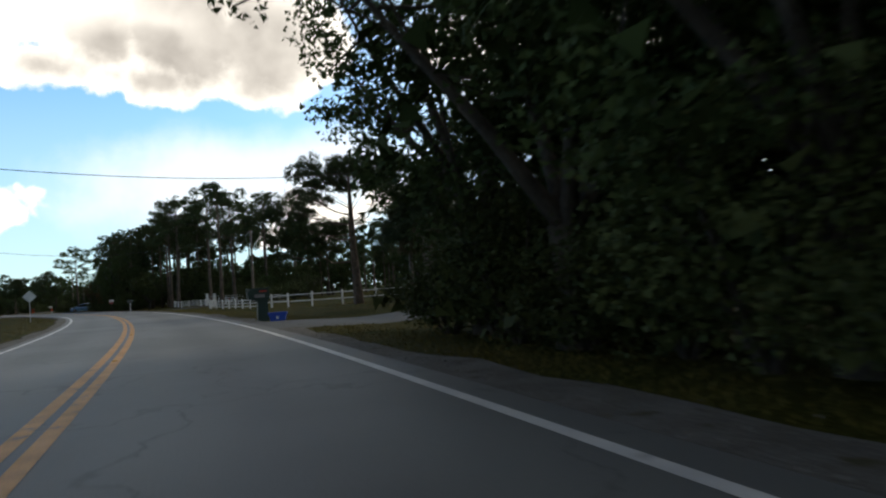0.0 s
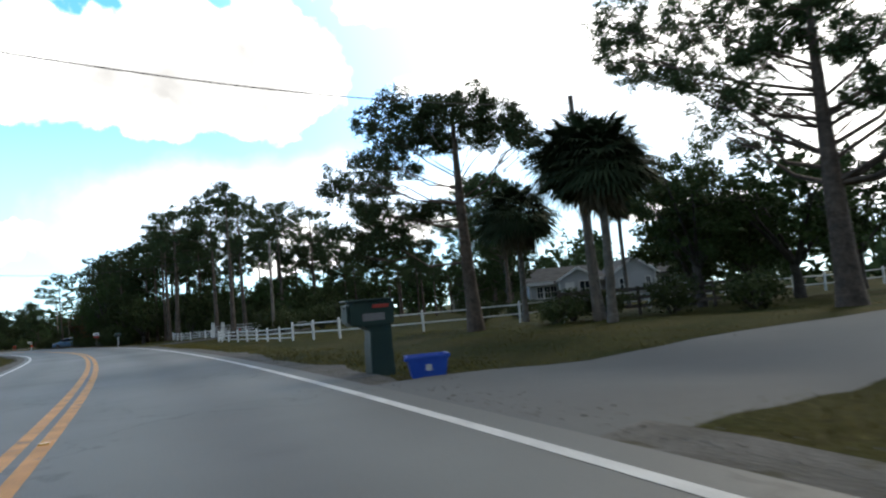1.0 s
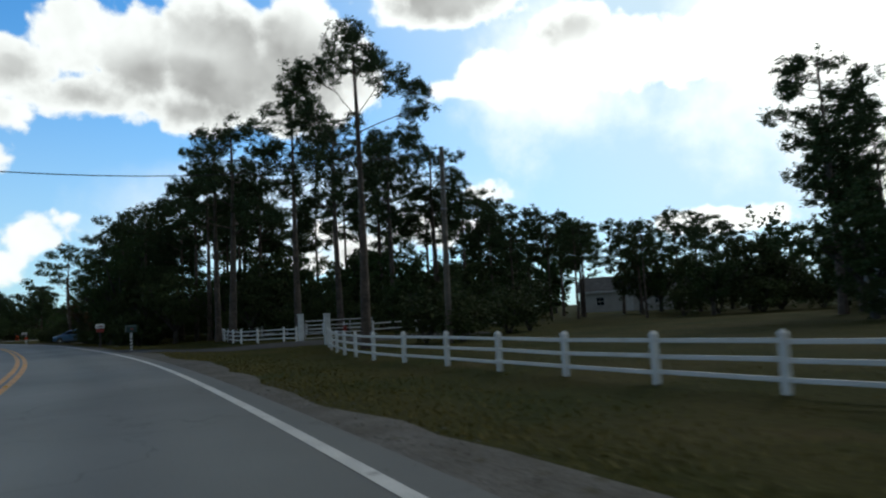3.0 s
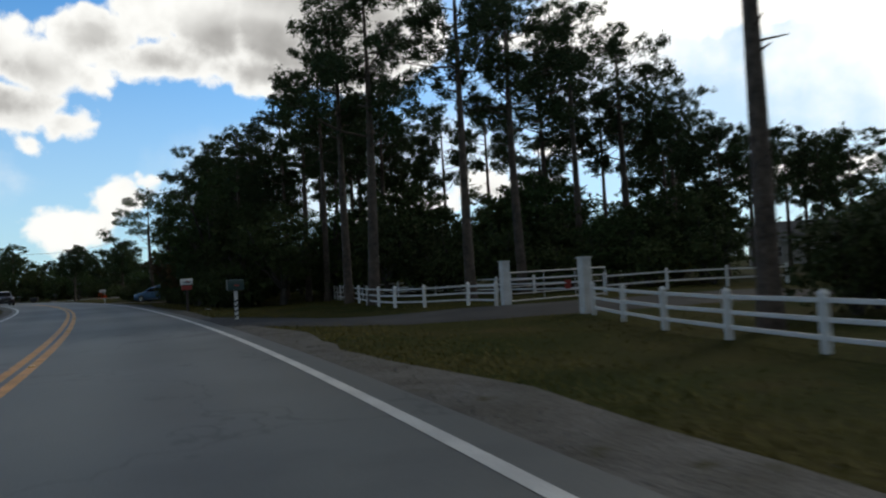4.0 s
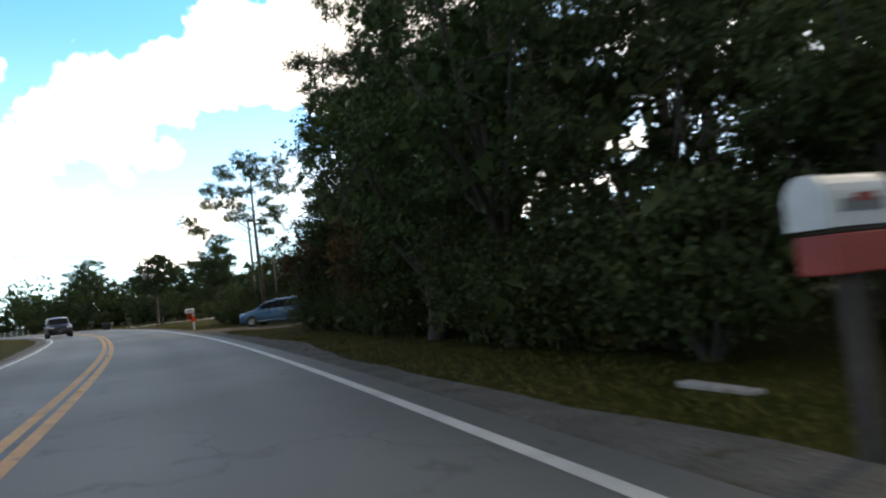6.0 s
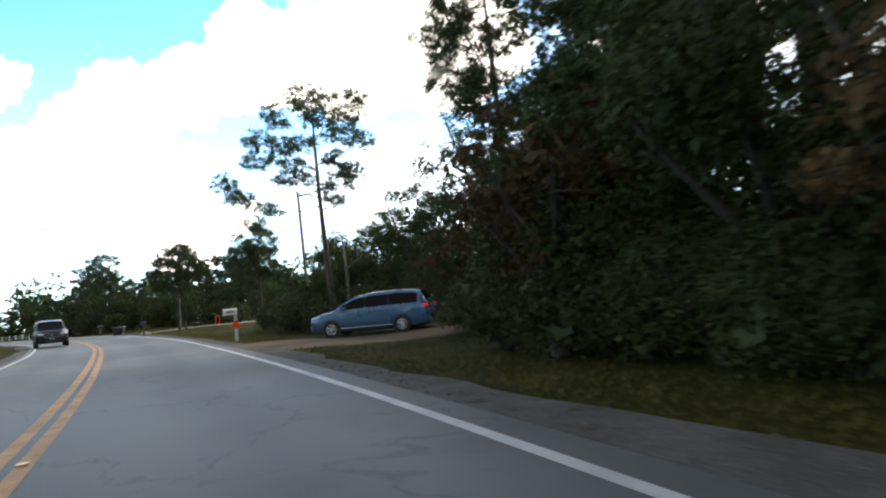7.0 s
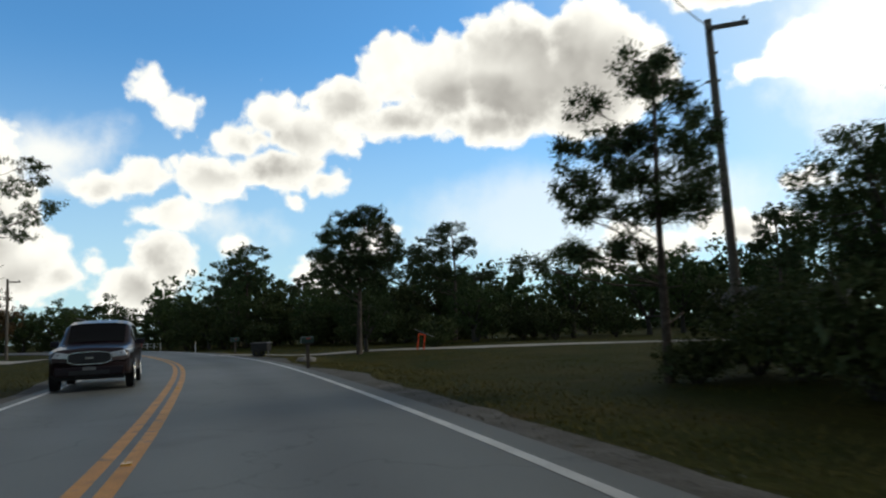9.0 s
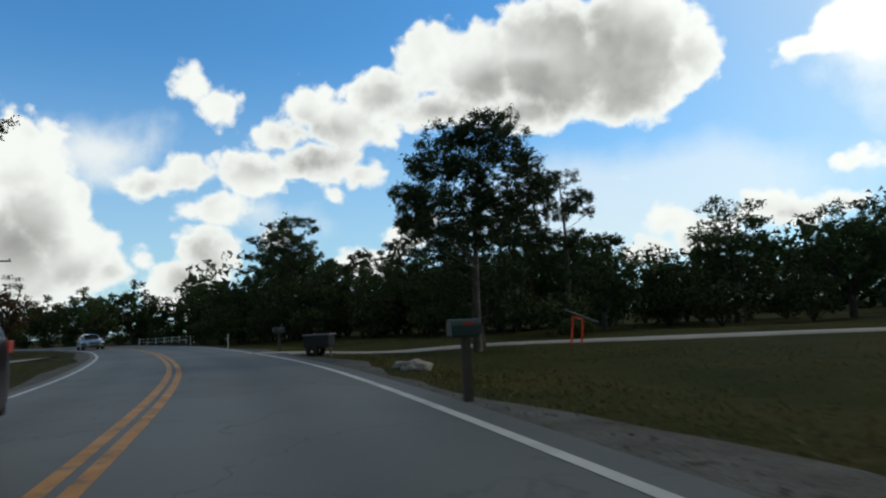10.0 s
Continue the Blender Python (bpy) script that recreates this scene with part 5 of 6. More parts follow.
def build_far_woods():
    """A joined belt of distant trees that closes the view on all sides."""
    rng = np.random.default_rng(21)
    spots = []
    for s in np.arange(0, 420, 5.0):
        for off in (-36, -50):
            spots.append((*on_road(s, off + rng.normal(0, 4)), rng.uniform(6.5, 11)))
        for off in (60, 76):
            spots.append((*on_road(s, off + rng.normal(0, 5)), rng.uniform(8, 12.5)))
    for an in np.arange(0, 360, 2.2):
        r = rng.uniform(105, 135)
        spots.append((-60 + 1.3 * r * math.cos(radians(an)), 95 + 1.15 * r * math.sin(radians(an)), rng.uniform(9, 13)))
    spots = np.array(spots)
    off, _ = beside(spots[:, 0], spots[:, 1])
    spots = spots[np.abs(off) > 16]
    a, b = np.array((-5.0, 75.0)), np.array((18.0, 145.0))  # the open yard before the pale house
    u = np.clip(((spots[:, :2] - a) @ (b - a)) / ((b - a) @ (b - a)), 0, 1)
    spots = spots[np.linalg.norm(spots[:, :2] - a - u[:, None] * (b - a), axis=1) > 11]
    green, wood = [], []
    for x, y, tall in spots:
        n = 40
        d = rng.normal(size=(n, 3))
        d /= np.linalg.norm(d, axis=1)[:, None]
        r = rng.uniform(0.3, 1, (n, 1)) ** 0.5 * (0.8 + 0.3 * rng.random((n, 1)))
        wide = tall * rng.uniform(0.28, 0.42)
        c = np.array((x, y, tall * 0.52)) + d * r * np.array((wide, wide, tall * 0.5))
        green.append(leaves(rng, c, wide * 0.25, 9, 0.40, simple=True))
        d = rng.normal(size=(12, 3)) * 0.24
        green.append(leaves(rng, np.array((x, y, tall * 0.48)) + d * np.array((wide, wide, tall * 0.7)), 0.3, 1, 1.5, simple=True))
        green.append(leaves(rng, np.array((x, y, 1.0)) + rng.normal(size=(16, 3)) * (2.6, 2.6, 0.6), 0.4, 1, 0.9, simple=True))
        foot, top = np.array((x, y, -0.2)), np.array((x, y, tall * 0.7))
        for k in range(3):
            a, b = (np.array((math.cos(q), math.sin(q), 0)) * 0.14 for q in (k * 2.094, (k + 1) * 2.094))
            wood.append(np.array([foot + a, foot + b, top]))
    g, w = np.concatenate(green), np.array(wood)
    me = strip_quads(np.concatenate([g, w]), OAK_LEAF, "far_woods")
    me.materials.append(OAK_BARK)
    me.polygons.foreach_set("material_index", np.r_[np.zeros(len(g), np.int32), np.ones(len(w), np.int32)])
    tagged(new("far_woods", me), "distant belt of dark green mixed woodland on flat land", "woods", kind="stuff")


build_far_woods()


# ---- fences and gate ----
def evenly(points, step):
    line = curve_through(points, 0.2)
    s = np.r_[0, np.cumsum(np.linalg.norm(np.diff(line, axis=0), axis=1))]
    n = max(int(round(s[-1] / step)), 1)
    return [(float(np.interp(q, s, line[:, 0])), float(np.interp(q, s, line[:, 1]))) for q in np.linspace(0, s[-1], n + 1)]


def fence_post_mesh(wide, tall):
    bm = box(-wide / 2, wide / 2, -wide / 2, wide / 2, -0.25, tall, 0.006)
    cap = bmesh.ops.create_cone(bm, cap_ends=True, segments=4, radius1=wide * 0.86, radius2=wide * 0.12, depth=0.06, matrix=pose(0, 0, tall + 0.03, 0, 0, 45))
    me = bpy.data.meshes.new("post")
    bm.to_mesh(me)
    bm.free()
    me.materials.append(VINYL)
    return me


POSTS = {tall: fence_post_mesh(0.10, tall) for tall in (0.80, 1.0)}


def build_fence(points, rails, label, step=2.35, seed=1, tall=0.80):
    rng = random.Random(seed)
    spots = evenly(points, step)
    x0, y0 = spots[0]
    ob = thing("fence", label, "fence", pose(x0, y0, 0))
    tops = []
    for i, (x, y) in enumerate(spots):
        bx, by = spots[min(i + 1, len(spots) - 1)]
        ax, ay = spots[max(i - 1, 0)]
        post = part("post", POSTS[tall], None, ob)
        z = gz(x, y)
        post.matrix_basis = pose(x - x0, y - y0, z, rng.uniform(-1.2, 1.2), rng.uniform(-1.2, 1.2), math.degrees(math.atan2(by - ay, bx - ax)))
        tops.append(Vector((x - x0, y - y0, z)))
    for a, b in zip(tops, tops[1:]):
        for h in rails:
            part("rail", bar(a + Vector((0, 0, h + rng.uniform(-0.012, 0.012))), b + Vector((0, 0, h + rng.uniform(-0.012, 0.012))), 0.04, 0.066, 0.006), VINYL, ob)
    return ob


build_fence([(-11.35, 78.3), (-10.1, 73.3), (-7.6, 66.3), (-4.5, 61.3), (-1.8, 57.0), (0.8, 53.0)], (0.20, 0.45, 0.70), "white vinyl three-rail fence curving away from a gate", 2.2, 2)
build_fence([(0.8, 53.0), (3.2, 50.2), (5.6, 48.4), (9.0, 47.6), (14, 48.2), (24, 51), (38, 56)], (0.42, 0.88), "white vinyl two-rail fence along a front yard", 2.45, 3, 1.0)
build_fence([(-14.2, 83.4), (-15.5, 85.0), (-17.4, 85.6), (-19.0, 87.4), (-21.0, 91.0), (-23.2, 96.0), (-25.5, 101.5)], (0.20, 0.45, 0.70), "white vinyl three-rail fence in front of pine trunks", 1.9, 4)
build_fence([(-23, 99), (-18, 96.5), (-14, 92.2), (-11, 89.5)], (0.20, 0.45, 0.70), "white vinyl three-rail fence deep among the pines", 2.4, 5)
build_fence([(-10.3, 86.2), (-6.5, 88.4), (-2.5, 90.2)], (0.35, 0.70), "white vinyl two-rail fence crossing a back yard", 2.6, 6)
build_fence([(-154.5, 194.0), (-147, 192.5), (-139.0, 190)], (0.30, 0.68), "white board fence far along the bend", 2.4, 7)


def build_gate():
    a, b = Vector((-13.86, 83.08, 0)), Vector((-11.5, 78.86, 0))
    for p in (a, b):
        ob = thing("gate_post", "thick white square gate pillar with a flat cap", "gate post", pose(p.x, p.y, gz(p.x, p.y), 0, 0, 30), "gate pillars")
        part("shaft", box(-0.135, 0.135, -0.135, 0.135, -0.3, 1.47, 0.012), WHITE_PAINT, ob)
        part("cap", box(-0.155, 0.155, -0.155, 0.155, 1.47, 1.52, 0.012), WHITE_PAINT, ob)
    a, b = Vector((-13.68, 83.28, 0)), Vector((-10.3, 85.9, 0))  # hung on the first pillar and swung inward
    z = gz(a.x, a.y)
    ob = thing("metal_gate", "galvanised tubular metal farm gate swung open from its pillar", "gate", pose(a.x, a.y, z))
    run = b - a

    def at(u, h):
        return (run.x * u, run.y * u, h)
    bm = bmesh.new()
    for p, q in ((at(0, 0.14), at(0, 1.10)), (at(1, 0.14), at(1, 1.10)), (at(0, 1.10), at(1, 1.10)), (at(0, 0.14), at(1, 0.14))):
        rod(p, q, 0.026, bm=bm)
    part("gate_frame", bm, GALV, ob)
    for h in (0.84, 0.62, 0.38):
        part("rail", rod(at(0, h), at(1, h), 0.019), GALV, ob)
    for u in (0.33, 0.66):
        part("brace", rod(at(u, 0.14), at(u, 1.10), 0.019), GALV, ob)
    part("sign_plate", box(run.x * 0.58 - 0.11, run.x * 0.58 + 0.11, run.y * 0.58 - 0.045, run.y * 0.58 - 0.025, 0.42, 0.74, 0.004), RED_PAINT, ob, "small red sign plate")


build_gate()


def build_dark_fence():
    """Weathered boards behind the palms."""
    pts = evenly([(13.6, 39.6), (17.5, 42.2), (23, 45.0)], 2.2)
    x0, y0 = pts[0]
    ob = thing("fence", "dark weathered three-board wooden fence behind palms", "fence", pose(x0, y0, 0))
    for x, y in pts:
        part("post", box(x - x0 - 0.06, x - x0 + 0.06, y - y0 - 0.06, y - y0 + 0.06, gz(x, y) - 0.2, gz(x, y) + 1.15, 0.008), DARK_WOOD, ob)
    for (ax, ay), (bx, by) in zip(pts, pts[1:]):
        for h in (0.35, 0.70, 1.03):
            part("rail", bar((ax - x0, ay - y0, gz(ax, ay) + h), (bx - x0, by - y0, gz(bx, by) + h), 0.035, 0.14, 0.004), DARK_WOOD, ob)


build_dark_fence()


# ---- mailboxes, bins, signs ----
def dome(length, wide, tall, z):
    """A mailbox shell along x: flat floor, straight sides and a round top."""
    prof = [(-wide / 2, 0), (wide / 2, 0), (wide / 2, tall - wide / 2)]
    prof += [(wide / 2 * math.cos(an), tall - wide / 2 + wide / 2 * math.sin(an)) for an in np.linspace(0.2, math.pi - 0.2, 9)]
    prof += [(-wide / 2, tall - wide / 2)]
    return plate([(-length / 2, y, z + h) for y, h in prof], (1, 0, 0), length)


def road_turn(x, y):
    """The turn, in degrees, of a thing whose -x side faces the road."""
    k = int(beside(x, y)[1][0])
    return math.degrees(math.atan2(RIGHT[k][1], RIGHT[k][0]))


def build_big_mailbox(x, y):
    ob = thing("mailbox", "large dark green moulded plastic mailbox with a red flag", "mailbox", pose(x, y, gz(x, y) + 0.02, 0, 0, road_turn(x, y)) @ Matrix.Scale(1.1, 4))
    bm = bmesh.new()
    rings = [(-0.20, 0.20, 0.19, -0.1), (-0.19, 0.19, 0.18, 0.45), (-0.17, 0.19, 0.17, 0.72), (-0.30, 0.20, 0.18, 0.80)]
    rows = []
    for x0, x1, w, z in rings:
        rows.append([bm.verts.new(p) for p in ((x0, -w, z), (x1, -w, z), (x1, w, z), (x0, w, z))])
    for a, b in zip(rows, rows[1:]):
        for k in range(4):
            bm.faces.new((a[k], a[(k + 1) % 4], b[(k + 1) % 4], b[k]))
    bm.faces.new(rows[0][::-1])
    bm.faces.new(rows[-1])
    bmesh.ops.bevel(bm, geom=bm.edges[:], offset=0.02, segments=2, affect="EDGES")
    part("pedestal", bm, GREEN_PLASTIC, ob)
    bm = plate([(-0.50, 0.19, 0.82), (-0.30, 0.19, 0.80), (0.24, 0.19, 0.80), (0.26, 0.19, 1.12), (0.22, 0.19, 1.20), (-0.46, 0.19, 1.20), (-0.52, 0.19, 1.10)], (0, -1, 0), 0.38)
    bmesh.ops.bevel(bm, geom=bm.edges[:], offset=0.02, segments=2, affect="EDGES")
    part("box", bm, GREEN_PLASTIC, ob)
    part("lid", box(-0.55, 0.29, -0.22, 0.22, 1.20, 1.235, 0.012), GREEN_PLASTIC, ob)
    door = part("door", box(-0.545, -0.522, -0.16, 0.16, 0.87, 1.16, 0.008), GREEN_PLASTIC, ob)
    part("handle", box(-0.575, -0.545, -0.05, 0.05, 1.10, 1.13, 0.006), GREEN_PLASTIC, door)
    part("flag", box(-0.12, 0.16, -0.208, -0.194, 1.08, 1.14, 0.003), RED_PAINT, ob, "red signal flag")
    part("panel", box(-0.30, 0.08, -0.197, -0.190, 0.88, 1.00, 0.003), GREY_MARK, ob, "worn grey label strip")


build_big_mailbox(8.12, 27.13)


def build_recycling_box(x, y):
    ob = thing("recycling_box", "blue plastic recycling box standing on the grass", "recycling box", pose(x, y, gz(x, y), 0, 0, 8))
    bm = bmesh.new()
    rows = []
    for w, d, z in ((0.27, 0.18, 0.0), (0.33, 0.23, 0.33), (0.355, 0.255, 0.33), (0.355, 0.255, 0.37), (0.32, 0.22, 0.37), (0.26, 0.17, 0.03)):
        rows.append([bm.verts.new(p) for p in ((-w, -d, z), (w, -d, z), (w, d, z), (-w, d, z))])
    for a, b in zip(rows, rows[1:]):
        for k in range(4):
            bm.faces.new((a[k], a[(k + 1) % 4], b[(k + 1) % 4], b[k]))
    bm.faces.new(rows[0][::-1])
    bm.faces.new(rows[-1])
    part("bin", bm, BLUE_PLASTIC, ob)
    for sx in (-1, 1):
        part("handle", box(sx * 0.345 - 0.03, sx * 0.345 + 0.03, -0.09, 0.09, 0.29, 0.335, 0.01), BLUE_PLASTIC, ob)
    part("emblem", box(-0.05, 0.05, -0.226, -0.205, 0.12, 0.22, 0.004), WHITE_METAL, ob, "pale printed emblem")


build_recycling_box(9.0, 26.1)


def build_post_mailbox(x, y, top, shell, post_mat, label, bands=False, over=0.0, length=0.56, wide=0.24, tall=0.30):
    ob = thing("mailbox", label, "mailbox", pose(x, y, gz(x, y), 0, 0, road_turn(x, y)))
    z = top - gz(x, y) - tall
    post = part("post", box(-0.055, 0.055, -0.055, 0.055, -0.3, z - 0.03, 0.008), post_mat, ob)
    if bands:
        for k in range(4):
            part("band", bar((-0.06, -0.061, 0.12 + k * 0.17), (0.06, -0.061, 0.20 + k * 0.17), 0.006, 0.05), BLACK_MARK, post, "dark slanting band")
            part("band", bar((-0.061, -0.06, 0.20 + k * 0.17), (-0.061, 0.06, 0.12 + k * 0.17), 0.006, 0.05), BLACK_MARK, post, "dark slanting band")
    move = pose(-over, 0, 0)
    part("board", box(-length / 2 + 0.03, length / 2 - 0.03, -wide / 2 + 0.02, wide / 2 - 0.02, z - 0.03, z, 0.004), DARK_WOOD, ob).matrix_basis = move
    part("box", dome(length, wide, tall, z), shell, ob).matrix_basis = move
    part("door", dome(0.02, wide + 0.015, tall + 0.008, z - 0.004), shell, ob).matrix_basis = pose(-over - length / 2 - 0.011, 0, 0)
    part("flag", box(-0.06, 0.10, -wide / 2 - 0.012, -wide / 2 - 0.003, z + 0.13, z + 0.18, 0.002), RED_PAINT, ob, "red signal flag").matrix_basis = move
    return ob, z


build_post_mailbox(-23.0, 82.2, 1.36, GREEN_PLASTIC, WHITE_PAINT, "dark green mailbox on a white post with dark bands", True, length=0.52, wide=0.30, tall=0.36)
mb, z = build_post_mailbox(-30.1, 91.9, 1.60, WHITE_METAL, DARK_WOOD, "white mailbox above a red newspaper box on a dark post", length=0.52, wide=0.26, tall=0.30)
part("name_strip", box(-0.17, 0.17, -0.138, -0.132, z + 0.08, z + 0.15, 0.001), GREY_MARK, mb, "grey unreadable lettering strip")
part("newspaper_box", box(-0.24, 0.22, -0.13, 0.13, z - 0.26, z - 0.035, 0.012), RED_PAINT, mb, "faded red newspaper box")
mb, z = build_post_mailbox(-58.62, 126.72, 1.36, WHITE_METAL, WHITE_PAINT, "white mailbox with an orange warning triangle on a white post", length=0.54, wide=0.26, tall=0.28, over=0.2)
part("name_strip", box(-0.39, -0.05, -0.137, -0.132, z + 0.10, z + 0.17, 0.001), GREY_MARK, mb, "grey unreadable lettering strip")
part("triangle", plate([(-0.17, -0.062, 0.56), (0.17, -0.062, 0.56), (0.19, -0.062, 0.60), (0.03, -0.062, 0.92), (-0.03, -0.062, 0.92), (-0.19, -0.062, 0.60)], (0, -1, 0), 0.006), ORANGE, mb, "orange reflective warning triangle")
build_post_mailbox(-79.0, 145.4, 1.12, GREEN_PLASTIC, DARK_WOOD, "dark mailbox on a thick dark wooden post", length=0.42, wide=0.20, tall=0.22)
build_post_mailbox(-97.5, 160.9, 1.15, GREEN_PLASTIC, DARK_WOOD, "dark mailbox beside a pale concrete drive", length=0.5, wide=0.22, tall=0.26)


def build_marker(x, y, tall=0.95):
    ob = thing("delineator_post", "slim white roadside delineator with an amber reflector", "road post", pose(x, y, gz(x, y)), "delineator posts")
    part("stake", box(-0.05, 0.05, -0.012, 0.012, -0.2, tall, 0.005), WHITE_METAL, ob)
    part("reflector", box(-0.035, 0.035, -0.018, -0.012, tall - 0.17, tall - 0.07, 0.002), AMBER, ob, "amber reflector")


for x, y in ((-128.0, 180.6), (-110.2, 169.2)):
    build_marker(x, y)


def build_sign(x, y, tall, turn):
    ob = thing("road_sign", "diamond road sign seen from its bare grey back", "road sign", pose(x, y, gz(x, y), 0, 0, turn))
    part("post", box(-0.03, 0.03, -0.02, 0.02, -0.3, tall + 0.35, 0.004), GALV, ob)
    r = 0.55
    part("plate", plate([(0, 0.02, tall - r), (r, 0.02, tall), (0, 0.02, tall + r), (-r, 0.02, tall)], (0, 1, 0), 0.006), GALV, ob)


build_sign(-21.2, 59.2, 2.3, 30)


def build_utility_box(x, y):
    """A dark trailer-like box on legs beside the pale drive."""
    ob = thing("utility_cart", "dark two-wheeled utility cart parked by a pale drive", "cart", pose(x, y, gz(x, y), 0, 0, 20))
    part("tub", box(-0.55, 0.45, -0.35, 0.35, 0.35, 0.80, 0.03), BLACK_TRIM, ob)
    part("lid", box(-0.60, 0.50, -0.38, 0.38, 0.80, 0.86, 0.02), GREY_MARK, ob)
    for sy in (-1, 1):
        part("wheel", lathe([(0.06, -0.04), (0.22, -0.04), (0.24, 0.0), (0.22, 0.04), (0.06, 0.04)], 16, pose(-0.2, sy * 0.40, 0.24, 90)), RUBBER, ob)
    part("leg", box(0.36, 0.42, -0.03, 0.03, -0.05, 0.36, 0.004), GREY_MARK, ob)


build_utility_box(-91.6, 157.0)


def build_swing_frame(x, y):
    """An orange and red tripod of bars on the lawn."""
    ob = thing("yard_ornament", "orange-red slanted bar frame standing on the lawn", "yard ornament", pose(x, y, gz(x, y), 0, 0, 25))
    part("bar", rod((-0.25, 0, -0.05), (-0.12, 0, 0.95), 0.035), ORANGE, ob)
    part("bar", rod((0.12, 0, -0.05), (0.22, 0, 0.85), 0.035), ORANGE, ob)
    part("arm", rod((-0.40, 0, 1.22), (0.75, 0, 0.72), 0.028), GREY_MARK, ob)
    part("brace", rod((-0.12, 0, 0.95), (0.22, 0, 0.85), 0.03), ORANGE, ob)


build_swing_frame(-82.7, 160.4)


def build_rock(x, y, size, seed):
    bm = bmesh.new()
    bmesh.ops.create_icosphere(bm, subdivisions=3, radius=size)
    for vert in bm.verts:
        k = 1 + 0.35 * noise.noise(vert.co * (1.6 / size) + Vector((seed, 0, 0)))
        vert.co = Vector((vert.co.x * k * 1.3, vert.co.y * k, vert.co.z * k * 0.6))
    me = bpy.data.meshes.new("rock")
    bm.to_mesh(me)
    bm.free()
    me.materials.append(ROCK)
    ob = new("rock", me)
    ob.location = (x, y, gz(x, y) + size * 0.22)
    tagged(ob, "pale rough limestone boulder at the road's edge", "rock", "rocks by the drive")


build_rock(-83.4, 150.9, 0.30, 1)
build_rock(-84.1, 151.4, 0.24, 2)


def build_culvert():
    x, y = (float(c) for c in on_road(float(ALONG[int(beside(-34.6, 92.4)[1][0])]), 6.4))
    ob = thing("kerb_stone", "low pale concrete culvert edge in the grass", "kerb", pose(x, y, gz(x, y), 0, 0, road_turn(x, y) + 90))
    part("slab", box(-0.5, 0.5, -0.10, 0.10, -0.2, 0.04, 0.02), CONCRETE, ob)


build_culvert()

for i in range(22):
    p = on_road(96 + i * 11.0, 0.0)
    ob = thing("road_stud", "small amber reflective road stud on the centre line", "road stud", pose(float(p[0]), float(p[1]), 0.022, 0, 0, road_turn(float(p[0]), float(p[1])) + 90), "road studs")
    bm = plate([(-0.05, -0.05, 0), (0.05, -0.05, 0), (0.05, 0.05, 0), (-0.05, 0.05, 0)], (0, 0, 1), 0.018)
    part("stud", bm, AMBER, ob)


# ---- poles and wires ----
def build_pole(x, y, tall, turn, label="weathered wooden utility pole with a crossarm", arm=True):
    ob = thing("utility_pole", label, "utility pole", pose(x, y, gz(x, y), 0.6, -0.8, turn))
    part("pole", rod((0, 0, -0.5), (0, 0, tall), 0.15, 0.095, 12), POLE_WOOD, ob)
    if arm:
        part("crossarm", box(-0.1, 1.0, -0.17, -0.07, tall - 0.35, tall - 0.23, 0.006), POLE_WOOD, ob)
        part("insulator", lathe([(0.0, 0.0), (0.05, 0.0), (0.03, 0.05), (0.05, 0.08), (0.02, 0.14), (0.0, 0.15)], 10, pose(0.9, -0.12, tall - 0.23)), GREY_MARK, ob)
    for k, h in enumerate((0.9, 1.7, 2.6)):
        part("bracket", box(-0.10 - 0.12 * (k % 2), 0.18, 0.06, 0.14, tall - h - 0.06, tall - h, 0.006), GREY_MARK, ob)
    return ob


def build_wire(a, b, sag, name="overhead_wire", label="thin black overhead wire strung across the road", r=0.016):
    a, b = Vector(a), Vector(b)
    pts = []
    for i in range(25):
        u = i / 24
        p = a.lerp(b, u)
        pts.append(p - Vector((0, 0, 4 * sag * u * (1 - u))))
    verts, faces = [], []
    tube(verts, faces, pts, [r] * len(pts), 5)
    tagged(new(name, from_arrays(name, verts, faces, [CABLE], smooth=True)), label, "wire", "overhead wires")


build_pole(-5.35, 73.35, 8.15, 200, "weathered wooden utility pole behind a white fence", arm=False)
build_pole(-64.8, 145.6, 9.5, 10)
build_pole(-27.5, 56.0, 7.6, 0, "weathered wooden utility pole across the road", arm=False)
build_pole(-66.8, 104.0, 7.8, 0, "weathered wooden utility pole across the road", arm=False)
build_pole(-8.5, 17.5, 8.0, 0, "weathered wooden utility pole across the road", arm=False)
build_pole(14.7, 38.65, 8.1, 0, "slim weathered utility pole rising among palms", arm=False)
build_pole(-127.5, 163.2, 7.5, 60, "distant wooden utility pole with a crossarm")
far_pole = build_pole(-67.8, 193.0, 7.3, 40, "distant wooden utility pole carrying a transformer drum")
part("transformer", lathe([(0.0, 5.3), (0.16, 5.3), (0.17, 5.35), (0.17, 5.95), (0.14, 6.02), (0.0, 6.04)], 14, pose(-0.33, 0, 0)), GREY_MARK, far_pole, "grey transformer drum")
build_wire((-5.35, 73.35, 8.0), (-27.5, 56.0, 7.2), 1.8)
build_wire((-64.8, 145.6, 9.2), (-66.8, 104.0, 7.5), 2.85)
build_wire((-8.5, 17.5, 7.4), (14.7, 38.65, 7.9), 1.2)


